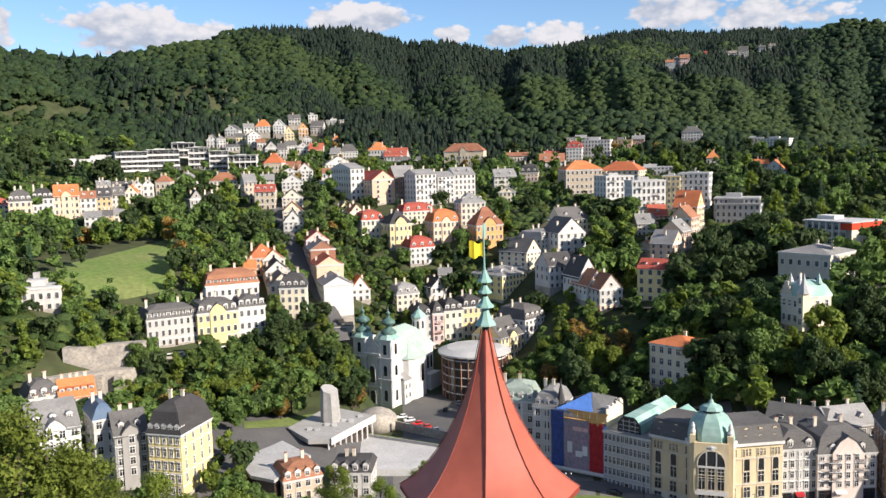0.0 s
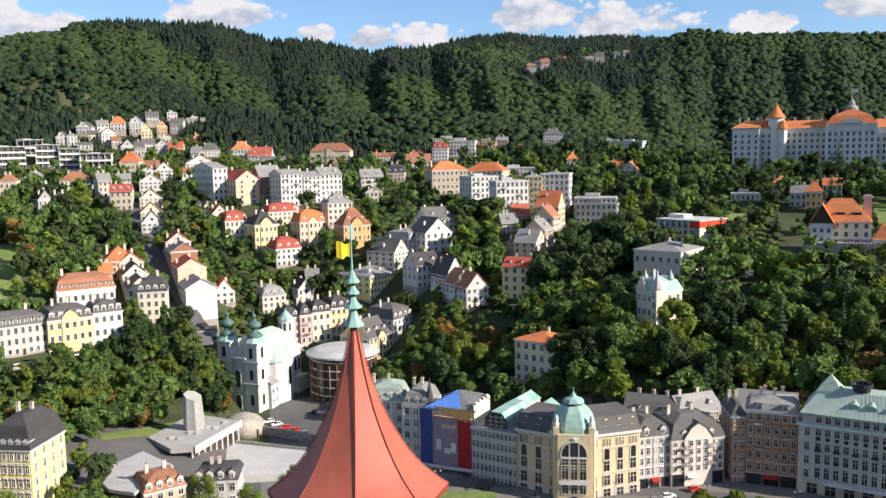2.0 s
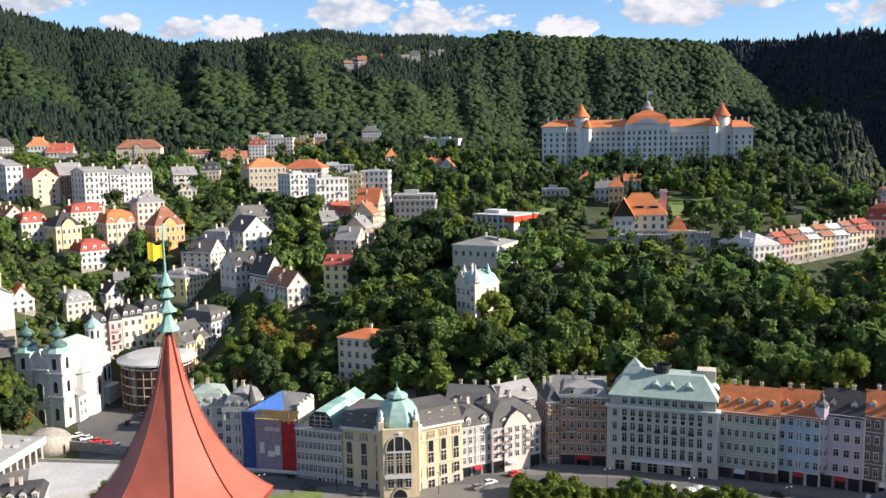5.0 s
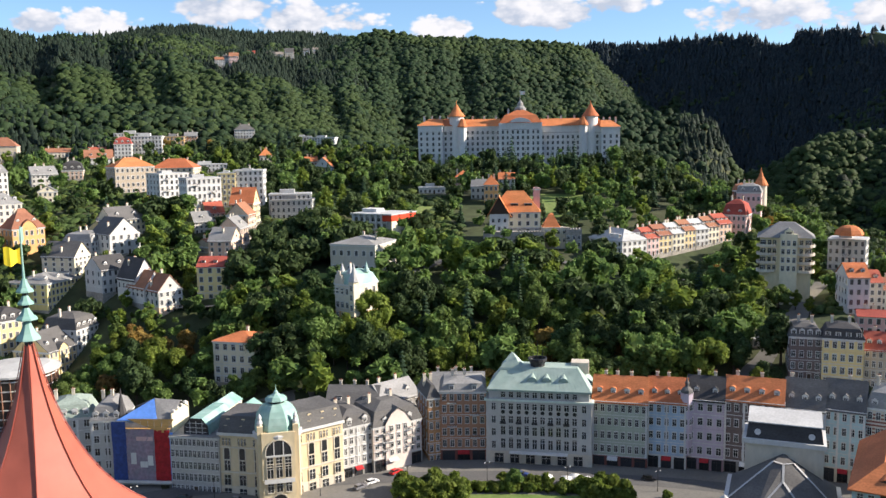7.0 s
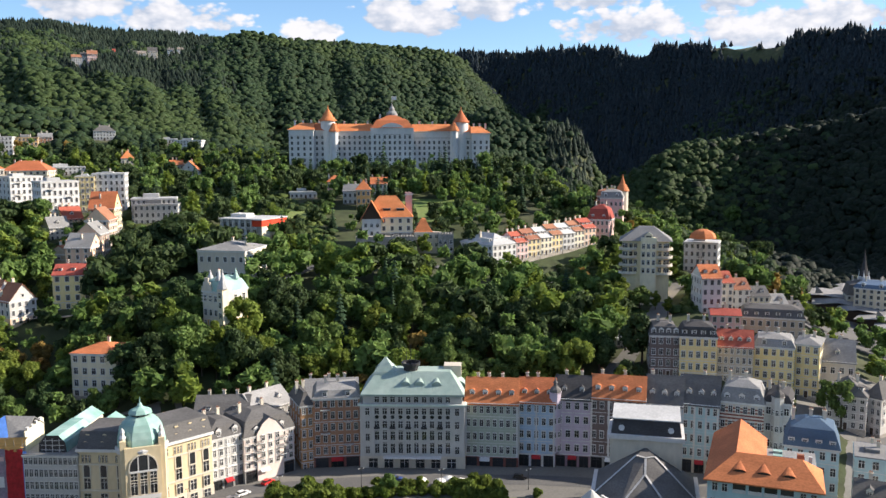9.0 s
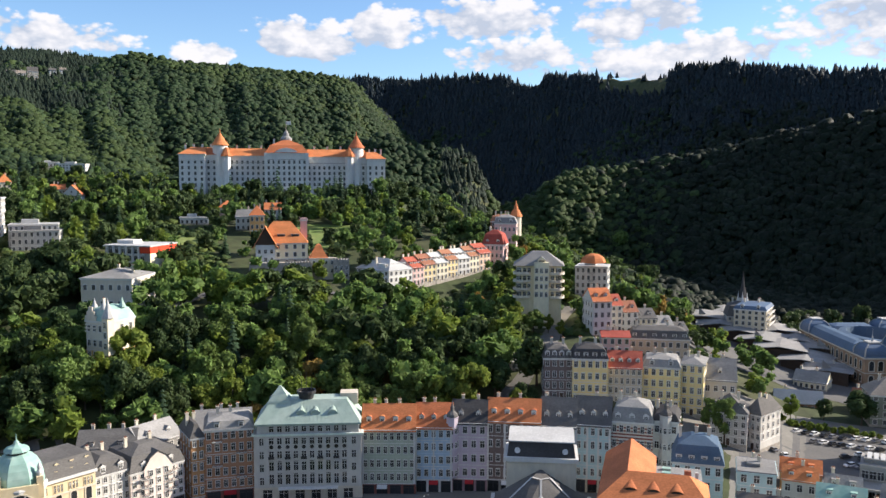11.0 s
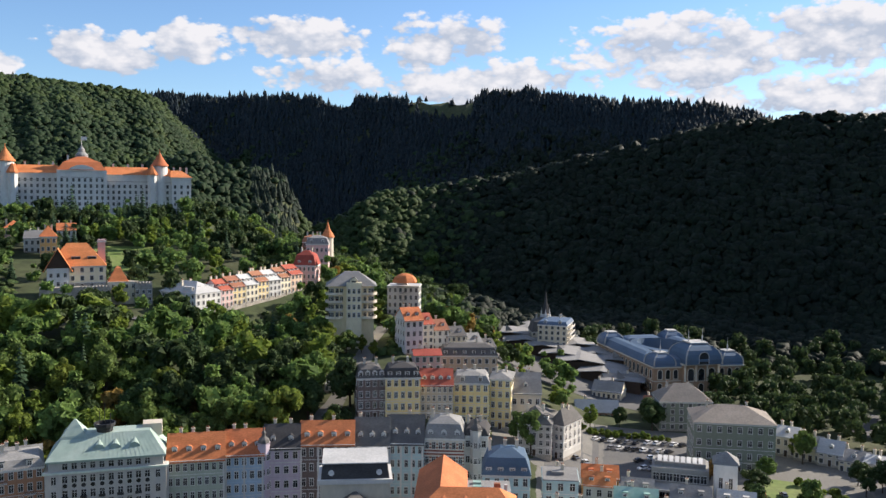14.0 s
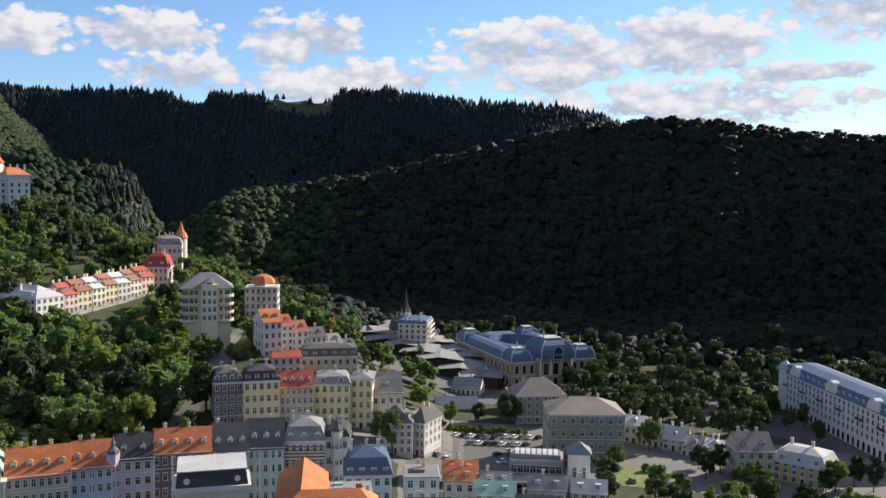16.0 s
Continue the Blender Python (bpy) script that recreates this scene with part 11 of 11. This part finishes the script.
def make_car(name, mat, label):
    r = thing("car", label, "car", pose(0, 0, -80))
    bm = bmesh.new()
    side = [(-2.1, 0.3), (2.1, 0.3), (2.15, 0.75), (1.5, 0.92), (-1.95, 0.98), (-2.15, 0.7)]
    for s, e in (((-0.85), 0.85),):
        lo = [bm.verts.new((x, s, z)) for x, z in side]
        hi = [bm.verts.new((x, e, z)) for x, z in side]
        bm.faces.new(lo)
        bm.faces.new(list(reversed(hi)))
        for i in range(len(side)):
            j = (i + 1) % len(side)
            bm.faces.new((lo[j], lo[i], hi[i], hi[j]))
    bmesh.ops.recalc_face_normals(bm, faces=bm.faces)
    part("body", bm, mat, r)
    bm = bmesh.new()
    lo = [bm.verts.new(c) for c in ((-1.85, -0.78, 0.95), (0.95, -0.78, 0.92), (0.95, 0.78, 0.92), (-1.85, 0.78, 0.95))]
    hi = [bm.verts.new(c) for c in ((-1.45, -0.62, 1.42), (0.25, -0.62, 1.44), (0.25, 0.62, 1.44), (-1.45, 0.62, 1.42))]
    for i in range(4):
        bm.faces.new((lo[i], lo[(i + 1) % 4], hi[(i + 1) % 4], hi[i]))
    part("glass", bm, GLASS, r)
    bm = bmesh.new()
    quad_box(bm, -1.5, 0.3, -0.65, 0.65, 1.42, 1.49)
    part("roof", bm, mat, r)
    for x in (-1.3, 1.35):
        for y in (-0.8, 0.8):
            bm = bmesh.new()
            lathe(bm, [(0.32, -0.1), (0.32, 0.1)], 12)
            wheel = part("wheel", bm, RUBBER, r, m=pose(x, y, 0.32, 90, 0, 0))
            bm = bmesh.new()
            lathe(bm, [(0.2, 0.1), (0.17, 0.13)] if y < 0 else [(0.17, -0.13), (0.2, -0.1)], 8)
            part("rim", bm, LEAD, wheel)
    return r


CARS = [make_car("white", paint("white", (0.75, 0.75, 0.74)), "white hatchback car parked on asphalt"), make_car("black", paint("black", (0.015, 0.015, 0.018)), "black hatchback car parked on asphalt"),
        make_car("grey", paint("grey", (0.18, 0.18, 0.19)), "grey hatchback car parked on asphalt"), make_car("red", paint("red", (0.55, 0.02, 0.02)), "red hatchback car parked on asphalt"), make_car("blue", paint("blue", (0.03, 0.06, 0.2)), "dark blue car parked on asphalt")]


def car(k, x, y, turn, lift=0.14, group="parked cars"):
    c = copy_thing(CARS[k], pose(x, y, float(height(x, y)) + lift, 0, 0, turn))
    tagged(c, group=group)


for i, k in enumerate((0, 1, 0, 1, 2, 1)):
    car(k, 322.5 + 1.0 * i, 137.5 - 3.0 * i, -12 + 8 * (i % 2), group="cars along the hedge")
for i, k in enumerate((0, 0, 2, 0, 1)):
    car(k, 331 + 1.2 * i, 118.5 - 3.1 * i, -20 + 6 * (i % 2), group="cars along the hedge")
for i, k in enumerate((1, 0, 1, 0, 2, 1, 0)):
    car(k, 307 + 1.0 * i + (5 if i % 2 else 0), 113.5 - 2.7 * i, -25, group="cars in the middle of the car park")
for i, k in enumerate((2, 0, 1, 1, 0, 2, 0, 1)):
    car(k, 316 + 1.1 * i, 128.0 - 2.9 * i, -22 + 5 * (i % 3), group="cars in the middle of the car park")
for i, k in enumerate((0, 2, 1, 0, 3, 1, 0, 2)):
    car(k, 299 + 0.9 * i, 109.0 - 2.8 * i, 155 + 6 * (i % 2), group="cars by the flat hall")
car(0, 291, 128, 40)
car(2, 290, 132, 60)
for i, k in enumerate((0, 0, 3, 3, 0)):
    car(k, -18.5 + 3.2 * i, 322.0 - 4.4 * i, 200, 0.16, "cars by the church")
for x, y, k, t in ((108, 229.5, 3, 20), (98.5, 226, 0, 10), (94, 224.2, 2, 15), (139.5, 208, 4, -35), (47, 240, 1, -35), (60, 232, 2, -38), (170, 186, 1, -45), (-1.5, 330, 1, 80), (4, 336, 2, 75), (295, 66, 3, 30), (299, 60, 2, 30)):
    car(k, x, y, t)


def parasol(x, y, mat, label):
    r = thing("parasol", label, "parasol", pose(x, y, float(height(x, y)) + 0.1), "cafe parasols")
    bm = bmesh.new()
    lathe(bm, [(0.05, 0), (0.05, 2.3)], 6)
    part("pole", bm, IRON, r)
    bm = bmesh.new()
    lathe(bm, [(1.9, 2.1), (1.85, 2.2), (0.9, 2.6), (0.08, 2.9)], 8)
    part("canopy", bm, mat, r)


for a, d in ((35.6, 245.5), (36.9, 244.5), (38.3, 244.8), (37.5, 246.5)):
    parasol(d * math.sin(radians(a)), d * math.cos(radians(a)), TRIM, "white cafe parasol on the promenade")


def street_lamp(x, y):
    r = thing("street_lamp", "slender dark street lamp with a twin head", "street lamp", pose(x, y, float(height(x, y))), "street lamps")
    bm = bmesh.new()
    lathe(bm, [(0.14, 0), (0.1, 1), (0.06, 6.4)], 8)
    part("post", bm, IRON, r)
    box_part("arm", r, (-0.8, 0.8, -0.04, 0.04, 6.3, 6.4), IRON)
    for s in (-1, 1):
        bm = bmesh.new()
        lathe(bm, [(0.1, 6.0), (0.24, 6.15), (0.2, 6.3), (0.05, 6.36)], 8, s * 0.8, 0)
        part("lantern", bm, TRIM, r)


for a, d in ((8, 244), (13, 243), (20, 240), (26, 243), (31.5, 245.5), (37, 243), (43, 244), (49, 246)):
    street_lamp(d * math.sin(radians(a)), d * math.cos(radians(a)))

for k in CARS:
    for c in list(k.children_recursive):
        bpy.data.objects.remove(c)
    bpy.data.objects.remove(k)

# ---- the pavilion below the lookout ----
ENAMEL = material("red painted sheet", (0.43, 0.112, 0.070), rough=0.5, vary=0.10, grain=1.6, broad=0.6, bump=0.05, spec=0.35, second=(0.36, 0.092, 0.058))
SEAM = material("dark red seam", (0.25, 0.045, 0.028), rough=0.5, vary=0.1, grain=2)
FLAG = material("yellow flag cloth", (0.78, 0.62, 0.03), rough=0.8, vary=0.08, grain=3)


def pavilion(x, y, z):
    """An eight-sided lookout pavilion with a swept red spire roof. z: the eaves."""
    r = thing("pavilion", "small lookout pavilion with a swept red metal spire roof", "pavilion", pose(x, y, z, 0, 0, 17))
    sides = 8
    prof = [(3.12, 0.22), (2.62, 0.55), (2.20, 0.95), (1.82, 1.42), (1.47, 1.95), (1.14, 2.55), (0.86, 3.15), (0.64, 3.75), (0.45, 4.35), (0.30, 4.95), (0.19, 5.45), (0.12, 5.75)]

    def at(k, rr, zz):
        a = 2 * math.pi * k / sides + math.pi / sides
        return Vector((rr * math.cos(a), rr * math.sin(a), zz))

    for k in range(sides):
        bm = bmesh.new()
        rows = [[bm.verts.new(at(k, rr, zz).lerp(at(k + 1, rr, zz), u)) for u in (0.0, 0.5, 1.0)] for rr, zz in prof]
        for p, q in zip(rows, rows[1:]):
            for i in range(2):
                bm.faces.new((p[i], p[i + 1], q[i + 1], q[i]))
        part("roof_panel", bm, ENAMEL, r, "red painted sheet-metal panel", smooth=True)
        bm = bmesh.new()
        loops = []
        for rr, zz in prof:
            p = at(k, rr + 0.02, zz)
            t = Vector((-p.y, p.x, 0)).normalized() * 0.016
            o = Vector((p.x, p.y, 0)).normalized() * 0.022 + Vector((0, 0, 0.02))
            loops.append([bm.verts.new(p - t), bm.verts.new(p + o), bm.verts.new(p + t)])
        for p, q in zip(loops, loops[1:]):
            for i in range(2):
                bm.faces.new((p[i], p[i + 1], q[i + 1], q[i]))
        part("seam", bm, SEAM, r, "raised dark seam")
    bm = bmesh.new()
    lathe(bm, [(3.0, 0.02), (3.13, 0.06), (3.13, 0.2), (2.9, 0.24)], sides, turn=math.pi / sides)
    part("eaves", bm, SEAM, r)
    # finial: four copper bells on a dark stem, pole and flag
    bm = bmesh.new()
    lathe(bm, [(0.13, 5.6), (0.1, 6.3), (0.09, 7.7)], 8)
    part("stem", bm, IRON, r)
    for z0, rr, hh in ((5.9, 0.38, 0.57), (6.52, 0.33, 0.38), (7.0, 0.25, 0.34), (7.38, 0.27, 0.4)):
        bm = bmesh.new()
        lathe(bm, [(rr, z0), (rr * 0.96, z0 + 0.05), (rr * 0.66, z0 + hh * 0.35), (rr * 0.42, z0 + hh * 0.7), (rr * 0.28, z0 + hh)], 8)
        part("bell", bm, COPPER, r, "verdigris copper bell")
    bm = bmesh.new()
    lathe(bm, [(0.05, 7.7), (0.03, 8.3), (0.022, 9.4)], 8)
    part("pole", bm, COPPER, r)
    bm = bmesh.new()
    n = 6
    up = [bm.verts.new((-0.05 - 0.46 * i / n, 0.05 * math.sin(i * 1.3), 8.75 - 0.07 * math.sin(i * 0.9))) for i in range(n + 1)]
    lo = [bm.verts.new((-0.05 - 0.46 * i / n, 0.05 * math.sin(i * 1.3), 8.24 + 0.05 * math.sin(i * 1.2))) for i in range(n + 1)]
    for i in range(n):
        bm.faces.new((up[i], up[i + 1], lo[i + 1], lo[i]))
    part("flag", bm, FLAG, r, "small yellow flag")
    bm = bmesh.new()
    polygon(bm, [(0.03, 0, 8.85), (0.1, 0.02, 9.0), (0.08, 0, 9.4), (-0.06, -0.02, 9.3), (-0.05, 0, 8.95)])
    part("vane", bm, COPPER, r, "green copper vane")
    # posts, rail, floor
    for k in range(sides):
        p = at(k, 2.45, 0)
        box_part("post", r, (p.x - 0.09, p.x + 0.09, p.y - 0.09, p.y + 0.09, -3.0, 0), TIMBER)
    bm = bmesh.new()
    lathe(bm, [(2.75, -5.0), (2.75, -3.0), (2.6, -2.95)], sides, turn=math.pi / sides)
    part("base", bm, STONE, r)
    bm = bmesh.new()
    lathe(bm, [(2.5, -2.05), (2.5, -1.95), (2.42, -1.95), (2.42, -2.05)], sides, turn=math.pi / sides, cap=False)
    part("rail", bm, TIMBER, r)


pavilion(1.3, 29.0, 88.3)
